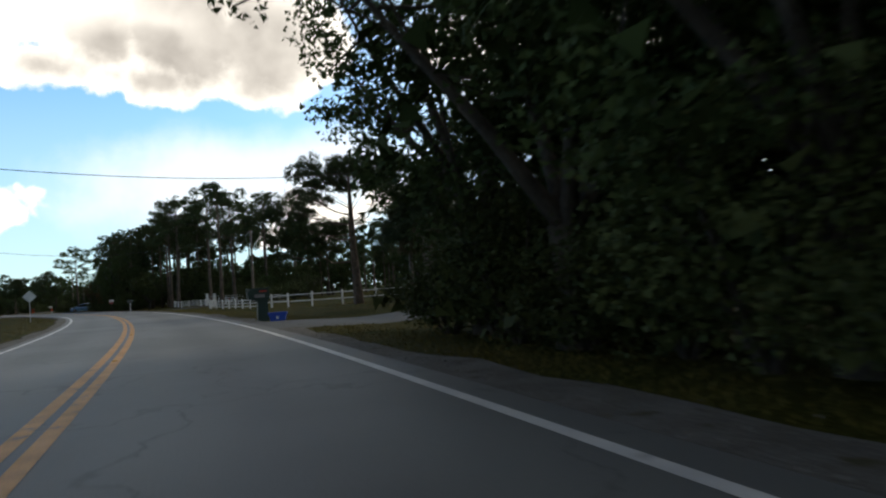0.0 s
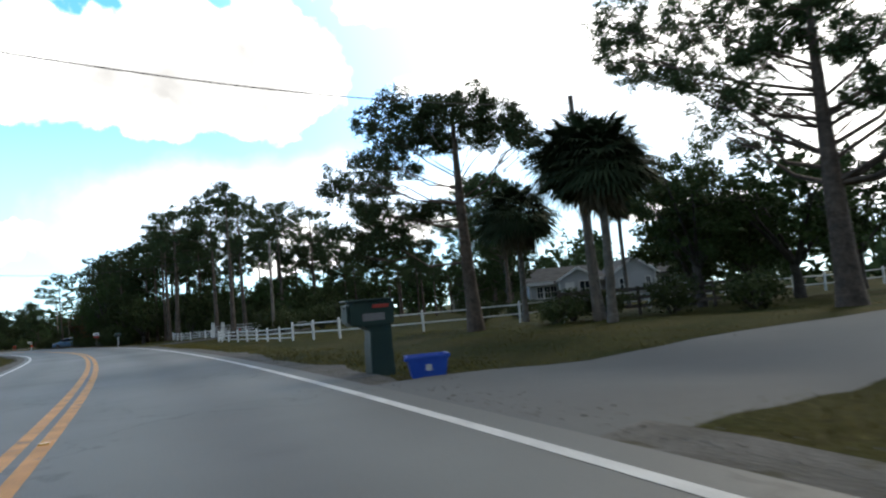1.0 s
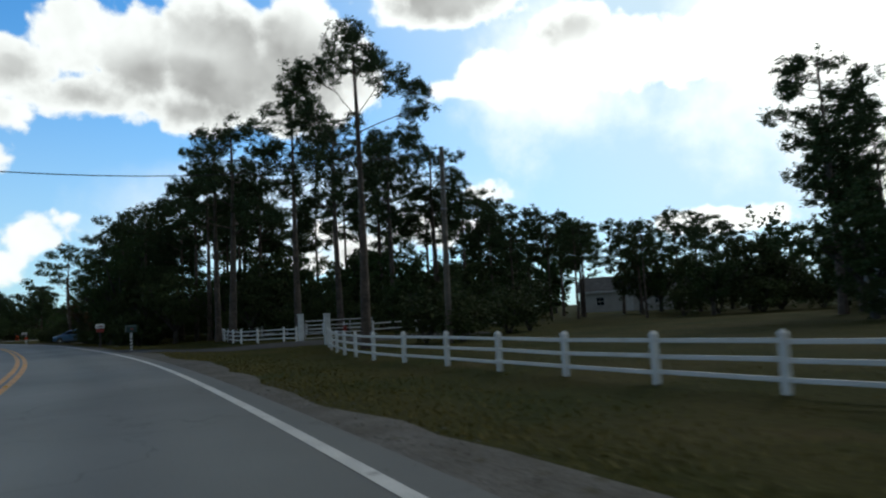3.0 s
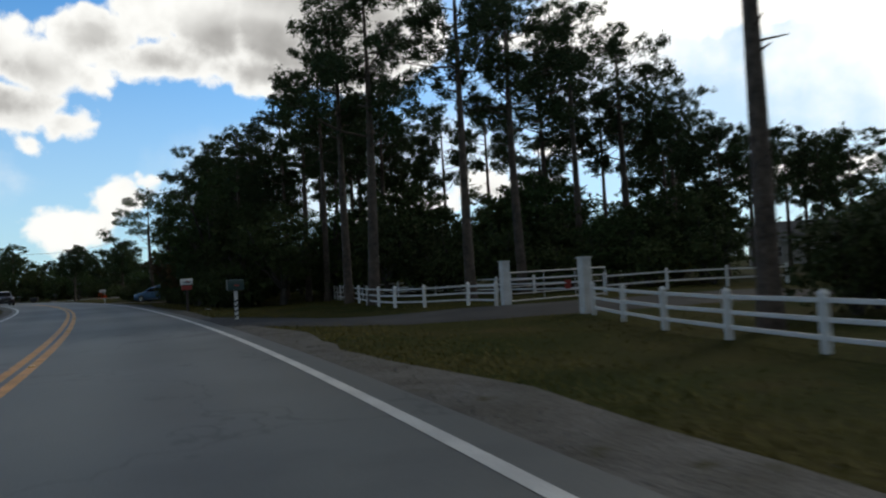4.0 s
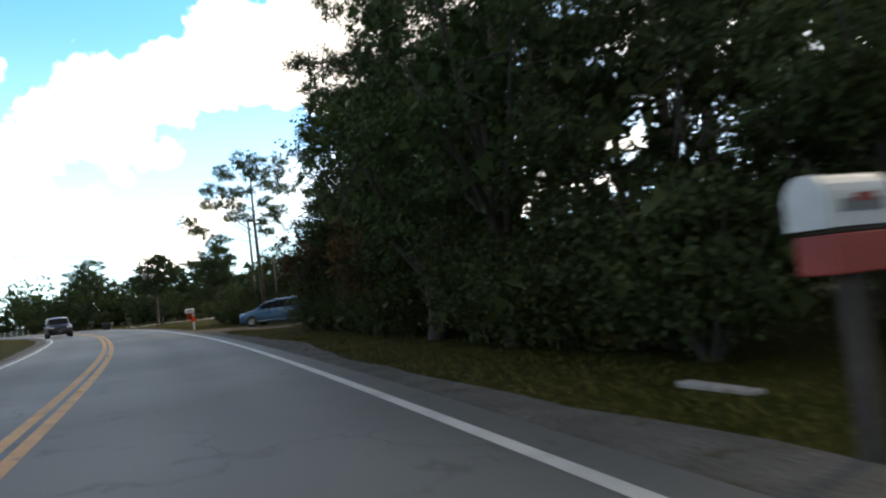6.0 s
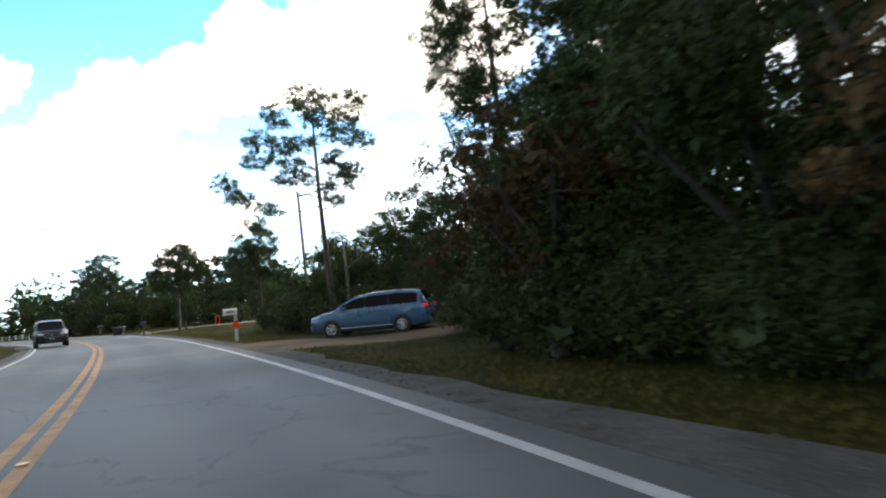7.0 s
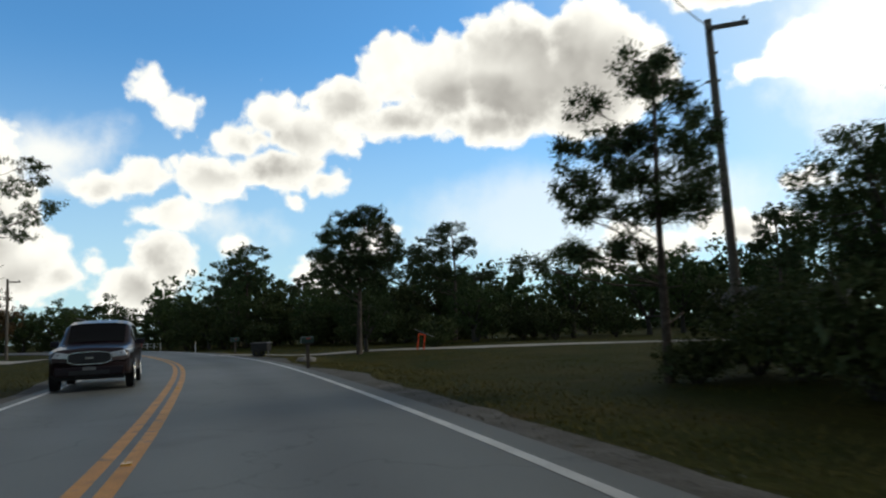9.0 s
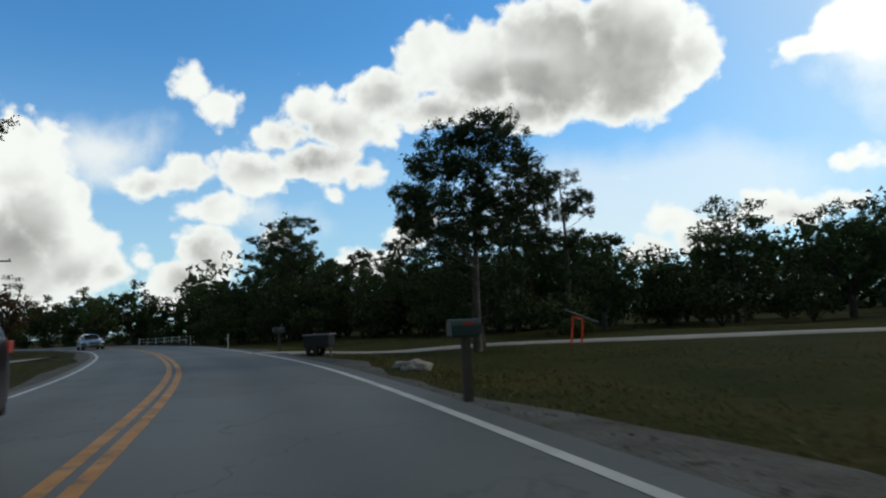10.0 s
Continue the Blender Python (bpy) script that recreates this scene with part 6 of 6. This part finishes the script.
def build_snag(x, y, tall):
    ob = thing("dead_tree", "bleached grey dead tree trunk with one broken limb", "tree", pose(x, y, gz(x, y), 1, -1, 0))
    verts, faces = [], []
    tube(verts, faces, [(0, 0, -0.2), (0.05, 0, tall * 0.5), (0.0, 0.05, tall)], [0.11, 0.085, 0.05], 9)
    tube(verts, faces, [(0.03, 0, tall * 0.6), (0.5, 0.1, tall * 0.68), (0.95, 0.15, tall * 0.72)], [0.06, 0.04, 0.015], 6)
    part("trunk", from_arrays("trunk", verts, faces, [POLE_WOOD], smooth=True), None, ob)


build_snag(-57.2, 135.6, 4.9)


# ---- houses ----
def window_part(parent, x, y, z, wide, tall, face=-1):
    win = part("window", box(x - wide / 2, x + wide / 2, y + face * 0.02 - 0.012, y + face * 0.02 + 0.012, z, z + tall), WINDOW_GLASS, parent, "dark reflecting window")
    t = 0.09
    for n, (x0, x1, z0, z1) in (("frame", (x - wide / 2 - t, x + wide / 2 + t, z + tall, z + tall + t)), ("sill", (x - wide / 2 - t - 0.02, x + wide / 2 + t + 0.02, z - t, z)), ("frame", (x - wide / 2 - t, x - wide / 2, z, z + tall)), ("frame", (x + wide / 2, x + wide / 2 + t, z, z + tall)), ("mullion", (x - 0.025, x + 0.025, z, z + tall)), ("mullion", (x - wide / 2, x + wide / 2, z + tall / 2 - 0.025, z + tall / 2 + 0.025))):
        part(n, box(x0, x1, y + face * 0.06 - 0.03, y + face * 0.06 + 0.03, z0, z1, 0.004), WHITE_PAINT, win, "white painted trim")


def gable_roof(x0, x1, y0, y1, eave, rise, along, over=0.35, thick=0.14):
    """A pitched roof over a rectangle; along is the ridge's axis. Returns two roof slopes and two gable walls."""
    slopes, gables = [], []
    if along == "x":
        mid = (y0 + y1) / 2
        slope = rise / ((y1 - y0) / 2)
        for s, ya in ((-1, y0 - over), (1, y1 + over)):
            ze = eave - slope * over
            pts = [(x0 - over, ya, ze), (x1 + over, ya, ze), (x1 + over, mid, eave + rise), (x0 - over, mid, eave + rise)]
            slopes.append(plate(pts if s < 0 else pts[::-1], (0, 0, 1), thick))
        for x in (x0, x1 - 0.12):
            gables.append(plate([(x, y0, eave), (x, y1, eave), (x, mid, eave + rise - 0.02)], (1, 0, 0), 0.12))
    else:
        mid = (x0 + x1) / 2
        slope = rise / ((x1 - x0) / 2)
        for s, xa in ((-1, x0 - over), (1, x1 + over)):
            ze = eave - slope * over
            pts = [(xa, y0 - over, ze), (mid, y0 - over, eave + rise), (mid, y1 + over, eave + rise), (xa, y1 + over, ze)]
            slopes.append(plate(pts, (0, 0, 1), thick))
        for y in (y0, y1 - 0.12):
            gables.append(plate([(x0, y, eave), (x1, y, eave), (mid, y, eave + rise - 0.02)], (0, 1, 0), 0.12))
    return slopes, gables


def lap_walls(x0, x1, y0, y1, tall):
    """Walls of overlapping boards, each course leaning out a little at its foot."""
    bm = bmesh.new()
    h, rows = 0.2, []
    for k in range(int(tall / h + 0.5)):
        for g, z in ((0.03, k * h), (0.0, min((k + 1) * h, tall))):
            rows.append([bm.verts.new(p) for p in ((x0 - g, y0 - g, z), (x1 + g, y0 - g, z), (x1 + g, y1 + g, z), (x0 - g, y1 + g, z))])
    for a, b in zip(rows, rows[1:]):
        for i in range(4):
            bm.faces.new((a[i], a[(i + 1) % 4], b[(i + 1) % 4], b[i]))
    bm.faces.new(rows[0][::-1])
    bm.faces.new(rows[-1])
    return bm


def rake_trim(parent, x0, x1, y, eave, rise, over=0.35):
    mid, slope = (x0 + x1) / 2, rise / ((x1 - x0) / 2)
    for xa in (x0 - over, x1 + over):
        part("rake_board", bar((xa, y - over - 0.03, eave - slope * over + 0.04), (mid, y - over - 0.03, eave + rise + 0.04), 0.05, 0.2, 0.006), WHITE_PAINT, parent, "white rake board")


def build_house():
    x0, y0 = 17.6, 77.5
    ob = thing("house", "single-storey grey sided house with white trim and gables", "house", pose(x0, y0, gz(x0, y0), 0, 0, -3))
    blocks = ((0.0, 6.6, 1.2, 8.0, 2.4, 1.25, "x"), (2.6, 6.0, -0.4, 1.25, 2.4, 0.95, "y"), (7.4, 11.2, -1.0, 8.0, 2.5, 1.35, "y"), (11.2, 15.6, 1.4, 6.6, 2.3, 0.9, "x"))
    for i, (xa, xb, ya, yb, eave, rise, along) in enumerate(blocks):
        part("wall", lap_walls(xa, xb, ya, yb, eave), SIDING, ob)
        slopes, gables = gable_roof(xa, xb, ya, yb, eave, rise, along)
        for slope in slopes:
            part("roof", slope, SHINGLE, ob, "dark grey shingle roof")
        for gable in gables:
            part("gable", gable, SIDING, ob)
        if along == "y":
            rake_trim(ob, xa, xb, ya, eave, rise)
        else:
            part("fascia", box(xa - 0.35, xb + 0.35, ya - 0.43, ya - 0.37, eave - 0.22 - rise * 0.09, eave - 0.02, 0.004), WHITE_PAINT, ob, "white fascia board")
        for x in (xa, xb):
            part("corner_board", box(x - 0.07, x + 0.07, ya - 0.055, ya + 0.03, 0, eave - 0.05, 0.004), WHITE_PAINT, ob, "white corner board")
    part("wall", lap_walls(6.6, 7.4, 1.6, 8.0, 2.5), SIDING, ob)
    window_part(ob, 4.9, -0.43, 0.75, 0.9, 1.35)
    for x in (0.9, 1.6, 2.2):
        window_part(ob, x, 1.17, 0.9, 0.5, 1.0)
    window_part(ob, 8.3, -1.03, 0.9, 0.7, 1.1)
    window_part(ob, 10.5, -1.03, 0.9, 0.35, 1.1)
    door = part("door", box(3.1, 3.95, -0.47, -0.43, 0.05, 2.1, 0.006), WHITE_PAINT, ob, "white panelled front door")
    part("door_handle", lathe([(0.0, 0.0), (0.03, 0.0), (0.035, 0.03), (0.0, 0.05)], 10, pose(3.85, -0.47, 1.0, 90)), CHROME, door)
    for x in (11.9, 13.3, 14.9):
        part("porch_post", box(x - 0.06, x + 0.06, 0.2, 0.32, 0, 2.2, 0.006), WHITE_PAINT, ob, "white porch post")
    part("porch_roof", box(11.2, 15.7, 0.05, 1.5, 2.2, 2.32, 0.01), SHINGLE, ob)
    window_part(ob, 12.6, 1.37, 0.6, 1.0, 1.3)


build_house()


def build_small_house(x, y, wide, deep, eave, rise, turn, label, wall=None):
    ob = thing("house", label, "house", pose(x, y, gz(x, y), 0, 0, turn))
    bm = box(0, wide, 0, deep, -0.2, eave)
    part("wall", bm, wall or CREAM_WALL, ob)
    slopes, gables = gable_roof(0, wide, 0, deep, eave, rise, "x")
    for slope in slopes:
        part("roof", slope, SHINGLE, ob, "grey shingle roof")
    for gable in gables:
        part("gable", gable, wall or CREAM_WALL, ob)
    part("fascia", box(-0.35, wide + 0.35, -0.43, -0.37, eave - 0.30, eave - 0.06, 0.004), WHITE_PAINT, ob, "white fascia board")
    for u in (0.2, 0.75):
        window_part(ob, wide * u, -0.02, 0.9, 1.0, 1.1)
    door = part("door", box(wide * 0.45, wide * 0.45 + 0.9, -0.05, -0.004, 0.0, 2.05, 0.006), WHITE_PAINT, ob, "white door")
    part("door_handle", lathe([(0.0, 0.0), (0.03, 0.0), (0.035, 0.03), (0.0, 0.05)], 10, pose(wide * 0.45 + 0.8, -0.05, 1.0, 90)), CHROME, door)


build_small_house(11.0, 141.0, 14.0, 8, 2.9, 1.9, -16, "pale stucco house with grey roof half hidden by trees")
build_small_house(-70.5, 192.0, 11.0, 7, 2.5, 1.3, -12, "low pale stucco house behind roadside trees")
build_small_house(-45.5, 139.5, 8.0, 6, 2.4, 1.1, 25, "white house half hidden behind shrubs", WHITE_PAINT)


# ---- cars ----
def build_car(name, label, m, paint, length, wide, tall, stations, wheels, radius, belt_to, glass_spans, rear_lit=False, group="", clear=0.30, big_grille=False):
    """A car along +x (nose at x = 0, tail at x = length). stations: x, roofline height, belt height, half width factor, roof half width factor."""
    ob = thing(name, label, "car", m, group)
    half = wide / 2
    st = np.array(stations, float)
    xs = np.unique(np.r_[np.linspace(0, length, 41), st[:, 0]])

    def prop(x, k):
        return float(np.interp(x, st[:, 0], st[:, k]))

    def section(x):
        top, belt, w, rw = prop(x, 1), prop(x, 2), prop(x, 3) * half, prop(x, 4) * half
        sill = clear if 0.3 < x < length - 0.3 else clear + 0.06
        return [(w * 0.90, sill - 0.07), (w * 0.985, sill), (w, sill + 0.28), (w, belt - 0.14), (w * 0.985, belt), (rw + (w - rw) * 0.12, top - (top - belt) * 0.16), (rw * 0.90, top - (top - belt) * 0.03), (rw * 0.5, top + 0.018), (0.0, top + 0.025)]
    verts, faces = [], []
    n = 17
    for x in xs:
        sec = section(x)
        ring = [(x, y, z) for y, z in sec] + [(x, -y, z) for y, z in sec[-2::-1]]
        verts += ring
    for i in range(len(xs) - 1):
        for k in range(n - 1):
            faces.append((i * n + k, i * n + k + 1, (i + 1) * n + k + 1, (i + 1) * n + k))
        faces.append((i * n + n - 1, i * n, (i + 1) * n, (i + 1) * n + n - 1))
    faces.append(tuple(range(n))[::-1])
    faces.append(tuple((len(xs) - 1) * n + k for k in range(n)))
    me = from_arrays("body", verts, faces, [paint], smooth=True)
    bm = bmesh.new()
    bm.from_mesh(me)
    bmesh.ops.recalc_face_normals(bm, faces=bm.faces[:])
    bm.to_mesh(me)
    bm.free()
    part("body", me, None, ob)

    def side_pane(x0, x1, lo, hi, y_sign):
        vs, fs = [], []
        cols = 7
        for i in range(cols):
            for v in (lo, hi):
                x = x0 + (x1 - x0) * i / (cols - 1)
                sec = section(x)
                (ya, za), (yb, zb) = sec[4], sec[5]
                vs.append((x, y_sign * (ya + (yb - ya) * v + 0.012), za + (zb - za) * v))
        for i in range(cols - 1):
            fs.append((2 * i, 2 * i + 2, 2 * i + 3, 2 * i + 1))
        return from_arrays("side_window", vs, fs, [CAR_GLASS])
    for sgn in (-1, 1):
        for x0, x1 in glass_spans[0]:
            part("side_window", side_pane(x0, x1, 0.06, 0.95, sgn), None, ob, "dark tinted side window")
    for nm, (x0, x1) in (("windscreen", glass_spans[1]), ("rear_window", glass_spans[2])):
        vs, fs = [], []
        for i in range(7):
            x = x0 + (x1 - x0) * i / 6
            sec = section(x)
            for y in np.linspace(-1, 1, 9):
                lim = (sec[5][0] * 0.35 + sec[6][0] * 0.65) * 0.93
                yy = abs(y) * lim
                zz = float(np.interp(yy, [p[0] for p in sec[:4:-1]], [p[1] for p in sec[:4:-1]]))
                vs.append((x + (-0.012 if nm == "windscreen" else 0.012), math.copysign(yy, y), zz + 0.012))
        for i in range(6):
            for k in range(8):
                a = i * 9 + k
                fs.append((a, a + 1, a + 10, a + 9))
        part(nm, from_arrays(nm, vs, fs, [CAR_GLASS], smooth=True), None, ob, "dark tinted glass")
    for x in wheels:
        for sgn in (-1, 1):
            w = prop(x, 3) * half
            # the wells are uncut: a flat black disc stands for their shade
            arch = bmesh.new()
            bmesh.ops.create_circle(arch, cap_ends=True, segments=28, radius=radius * 1.17, matrix=pose(x, sgn * (w + 0.004), radius + 0.015, 90))
            part("arch_shade_disc", arch, BLACK_TRIM, ob, "flat black disc in place of the shaded wheel opening")
            hub = pose(x, sgn * (w - 0.085), radius, -90 * sgn)
            tyre = part("tyre", lathe([(radius * 0.62, -0.1), (radius * 0.93, -0.11), (radius, -0.07), (radius, 0.07), (radius * 0.93, 0.105), (radius * 0.66, 0.10), (radius * 0.62, 0.02)], 28, hub), RUBBER, ob, "black rubber tyre")
            rim = part("rim", lathe([(radius * 0.62, 0.03), (radius * 0.66, 0.10), (radius * 0.58, 0.095), (radius * 0.55, 0.04), (0.0, 0.03)], 28, hub), BLACK_TRIM, tyre)
            for k in range(7):
                an = 2 * math.pi * k / 7
                spoke = bar((0, 0, 0.085), (radius * 0.6 * math.cos(an), radius * 0.6 * math.sin(an), 0.085), radius * 0.15, 0.03, 0.006)
                bmesh.ops.transform(spoke, matrix=hub, verts=spoke.verts)
                part("spoke", spoke, ALLOY, tyre, "bright alloy spoke")
            part("hub_cap", lathe([(0.0, 0.112), (radius * 0.14, 0.11), (radius * 0.17, 0.08)], 14, hub), ALLOY, tyre, "bright alloy hub cap")
            part("rim_ring", lathe([(radius * 0.655, 0.085), (radius * 0.65, 0.112), (radius * 0.58, 0.112), (radius * 0.57, 0.085)], 28, hub), ALLOY, tyre, "bright alloy rim")
    for sgn in (-1, 1):
        sx = 0.12
        zh = prop(0.35, 1) - 0.20
        w0 = prop(0.05, 3) * half
        part("headlamp", plate([(0.00, sgn * w0 * 0.52, zh - 0.06), (0.02, sgn * w0 * 0.97, zh - 0.03), (0.50, sgn * (prop(0.5, 3) * half + 0.012), zh + 0.10), (0.42, sgn * (prop(0.42, 3) * half + 0.008), zh + 0.15), (0.04, sgn * w0 * 0.86, zh + 0.11), (0.0, sgn * w0 * 0.50, zh + 0.06)], (-1, sgn * 0.1, 0.1), 0.02), LAMP_GLASS, ob, "clear headlamp lens")
        zt = prop(length - 0.25, 2) - 0.14
        part("tail_lamp", box(length - 0.20, length + 0.012, min(sgn * half * 0.80, sgn * (prop(length - 0.2, 3) * half + 0.012)), max(sgn * half * 0.80, sgn * (prop(length - 0.2, 3) * half + 0.012)), zt - 0.02, zt + 0.12, 0.02), TAIL_RED if rear_lit else RED_PAINT, ob, "red tail lamp")
        xm = glass_spans[0][0][0] + 0.18
        wm = prop(xm, 3) * half
        mirror = box(xm - 0.06, xm + 0.12, min(sgn * (wm - 0.03), sgn * (wm + 0.2)), max(sgn * (wm - 0.03), sgn * (wm + 0.2)), prop(xm, 2) + 0.0, prop(xm, 2) + 0.15, 0.03)
        part("wing_mirror", mirror, paint, ob)
        for x0, _ in glass_spans[0][1:3]:
            part("door_handle", box(x0 - 0.30, x0 - 0.12, min(sgn * (half * 0.99), sgn * (half + 0.025)), max(sgn * (half * 0.99), sgn * (half + 0.025)), prop(x0, 2) - 0.17, prop(x0, 2) - 0.13, 0.008), paint, ob)
        part("side_strip", box(wheels[0] + radius * 1.3, wheels[1] - radius * 1.3, min(sgn * half * 0.985, sgn * (half + 0.012)), max(sgn * half * 0.985, sgn * (half + 0.012)), clear + 0.03, clear + 0.07, 0.006), CHROME, ob, "bright lower door strip")
    wf = prop(0.0, 3) * half
    zg = prop(0.3, 1)
    grille = part("grille", box(-0.022, 0.05, -wf * 0.5, wf * 0.5, zg - 0.32, zg - 0.14, 0.01), BLACK_TRIM, ob, "black grille")
    for k in range(3):
        part("grille_bar", box(-0.034, -0.02, -wf * 0.48, wf * 0.48, zg - 0.30 + k * 0.06, zg - 0.285 + k * 0.06, 0.002), CHROME, grille, "chrome grille bar")
    if big_grille:
        rim = plate([(-0.03, wf * 0.62 * math.copysign(abs(math.cos(q)) ** 0.6, math.cos(q)), zg - 0.25 + 0.17 * math.copysign(abs(math.sin(q)) ** 0.6, math.sin(q))) for q in np.linspace(0, 6.283, 25)[:-1]], (-1, 0, 0), 0.02)
        part("grille_rim", rim, CHROME, grille, "chrome oval grille rim")
        mesh = plate([(-0.052, wf * 0.58 * math.copysign(abs(math.cos(q)) ** 0.6, math.cos(q)), zg - 0.25 + 0.14 * math.copysign(abs(math.sin(q)) ** 0.6, math.sin(q))) for q in np.linspace(0, 6.283, 25)[:-1]], (-1, 0, 0), 0.008)
        part("grille_mesh", mesh, BLACK_TRIM, grille, "black grille mesh")
        part("badge", box(-0.072, -0.058, -0.10, 0.10, zg - 0.28, zg - 0.22, 0.006), CHROME, grille, "plain pale oval badge")
    part("belt_strip", box(glass_spans[0][0][0] + 0.1, glass_spans[0][1][1], half * 0.99, half + 0.006, prop(2.2, 2) - 0.035, prop(2.2, 2) - 0.02, 0.002), CHROME, ob, "bright strip below the side windows")
    part("belt_strip", box(glass_spans[0][0][0] + 0.1, glass_spans[0][1][1], -half - 0.006, -half * 0.99, prop(2.2, 2) - 0.035, prop(2.2, 2) - 0.02, 0.002), CHROME, ob, "bright strip below the side windows")
    part("bumper", box(-0.06, 0.16, -wf * 0.96, wf * 0.96, clear - 0.02, clear + 0.22, 0.05), paint, ob)
    part("air_intake", box(-0.072, -0.055, -wf * 0.55, wf * 0.55, clear + 0.01, clear + 0.12, 0.006), BLACK_TRIM, ob, "black lower intake")
    part("number_plate", box(-0.075, -0.062, -0.15, 0.15, clear + 0.13, clear + 0.21, 0.002), GREY_MARK, ob, "plain pale plate")
    wr = prop(length, 3) * half
    part("bumper", box(length - 0.14, length + 0.07, -wr * 0.97, wr * 0.97, 0.30, 0.56, 0.05), paint, ob)
    part("underbody", box(0.25, length - 0.25, -half * 0.8, half * 0.8, clear - 0.12, clear, 0.02), BLACK_TRIM, ob)
    for sgn in (-1, 1):
        if belt_to:
            part("roof_rail", bar((belt_to[0], sgn * half * 0.62, tall + 0.035), (belt_to[1], sgn * half * 0.62, tall + 0.03), 0.035, 0.035, 0.008), BLACK_TRIM, ob, "black roof rail")
    return ob


VAN = [(0.0, 0.80, 0.72, 0.80, 0.62), (0.07, 0.90, 0.80, 0.89, 0.68), (0.45, 1.00, 0.92, 0.97, 0.74), (0.95, 1.08, 1.02, 1.0, 0.78), (1.4, 1.35, 1.07, 1.0, 0.77), (1.95, 1.61, 1.09, 1.0, 0.76), (2.6, 1.71, 1.11, 1.0, 0.75), (3.6, 1.73, 1.12, 1.0, 0.75), (4.4, 1.70, 1.13, 1.0, 0.74), (4.75, 1.61, 1.13, 0.99, 0.73), (5.0, 1.22, 1.08, 0.965, 0.72), (5.1, 0.95, 0.88, 0.93, 0.72)]
VAN_GLASS = (((1.36, 2.43), (2.445, 3.43), (3.445, 4.66)), (1.02, 1.90), (4.76, 4.98))
def nose_at(front, back, z=None):
    """The pose of a car whose nose is over front and whose tail points to back."""
    return pose(front[0], front[1], 0.02 if z is None else z, 0, 0, math.degrees(math.atan2(back[1] - front[1], back[0] - front[0])))


build_car("minivan", "steel blue minivan parked in a sandy driveway, tail lamps lit", nose_at((-54.12, 125.5), (-49.5, 125.95), drive_height(-52.0, 125.9) + 0.005) @ Matrix.Scale(0.91, 4), VAN_PAINT, 5.1, 1.95, 1.75, VAN, (0.93, 3.98), 0.335, (2.2, 4.3), VAN_GLASS, True)
SUV = [(0.0, 0.95, 0.85, 0.84, 0.72), (0.10, 1.06, 0.95, 0.93, 0.74), (0.6, 1.12, 1.04, 0.985, 0.78), (1.45, 1.18, 1.10, 1.0, 0.80), (1.75, 1.40, 1.12, 1.0, 0.80), (2.15, 1.74, 1.13, 1.0, 0.80), (2.7, 1.83, 1.14, 1.0, 0.80), (4.3, 1.82, 1.15, 1.0, 0.79), (4.85, 1.74, 1.16, 0.995, 0.78), (5.05, 1.2, 1.1, 0.97, 0.76), (5.1, 0.95, 0.9, 0.95, 0.75)]
SUV_GLASS = (((1.82, 2.60), (2.68, 3.55), (3.62, 4.70)), (1.50, 2.12), (4.87, 5.04))
build_car("suv", "dark maroon sport utility vehicle standing in the oncoming lane", nose_at((-79.5, 137.3), (-83.4, 140.75)), MAROON_PAINT, 5.1, 1.98, 1.88, SUV, (0.95, 3.95), 0.385, (2.3, 4.6), SUV_GLASS, clear=0.40, big_grille=True)
SEDAN = [(0.0, 0.66, 0.58, 0.82, 0.66), (0.12, 0.76, 0.68, 0.92, 0.70), (0.7, 0.88, 0.82, 0.985, 0.74), (1.35, 0.97, 0.90, 1.0, 0.74), (1.75, 1.20, 0.93, 1.0, 0.72), (2.2, 1.40, 0.94, 1.0, 0.70), (2.8, 1.46, 0.95, 1.0, 0.69), (3.4, 1.41, 0.96, 1.0, 0.69), (4.0, 1.14, 0.97, 1.0, 0.70), (4.4, 1.02, 0.96, 0.98, 0.72), (4.7, 0.96, 0.9, 0.93, 0.72)]
SEDAN_GLASS = (((1.80, 2.62), (2.70, 3.60)), (1.42, 2.14), (3.46, 3.98))
k = int(np.searchsorted(ALONG, ALONG[int(beside(-133, 176)[1][0])]))
p, q = LINE[k] - RIGHT[k] * 1.55, LINE[k + 4] - RIGHT[k + 4] * 1.55
build_car("car", "dark grey saloon car far along the oncoming lane", nose_at((float(p[0]), float(p[1])), (float(q[0]), float(q[1]))), SILVER_PAINT, 4.7, 1.82, 1.46, SEDAN, (0.92, 3.62), 0.32, None, SEDAN_GLASS)
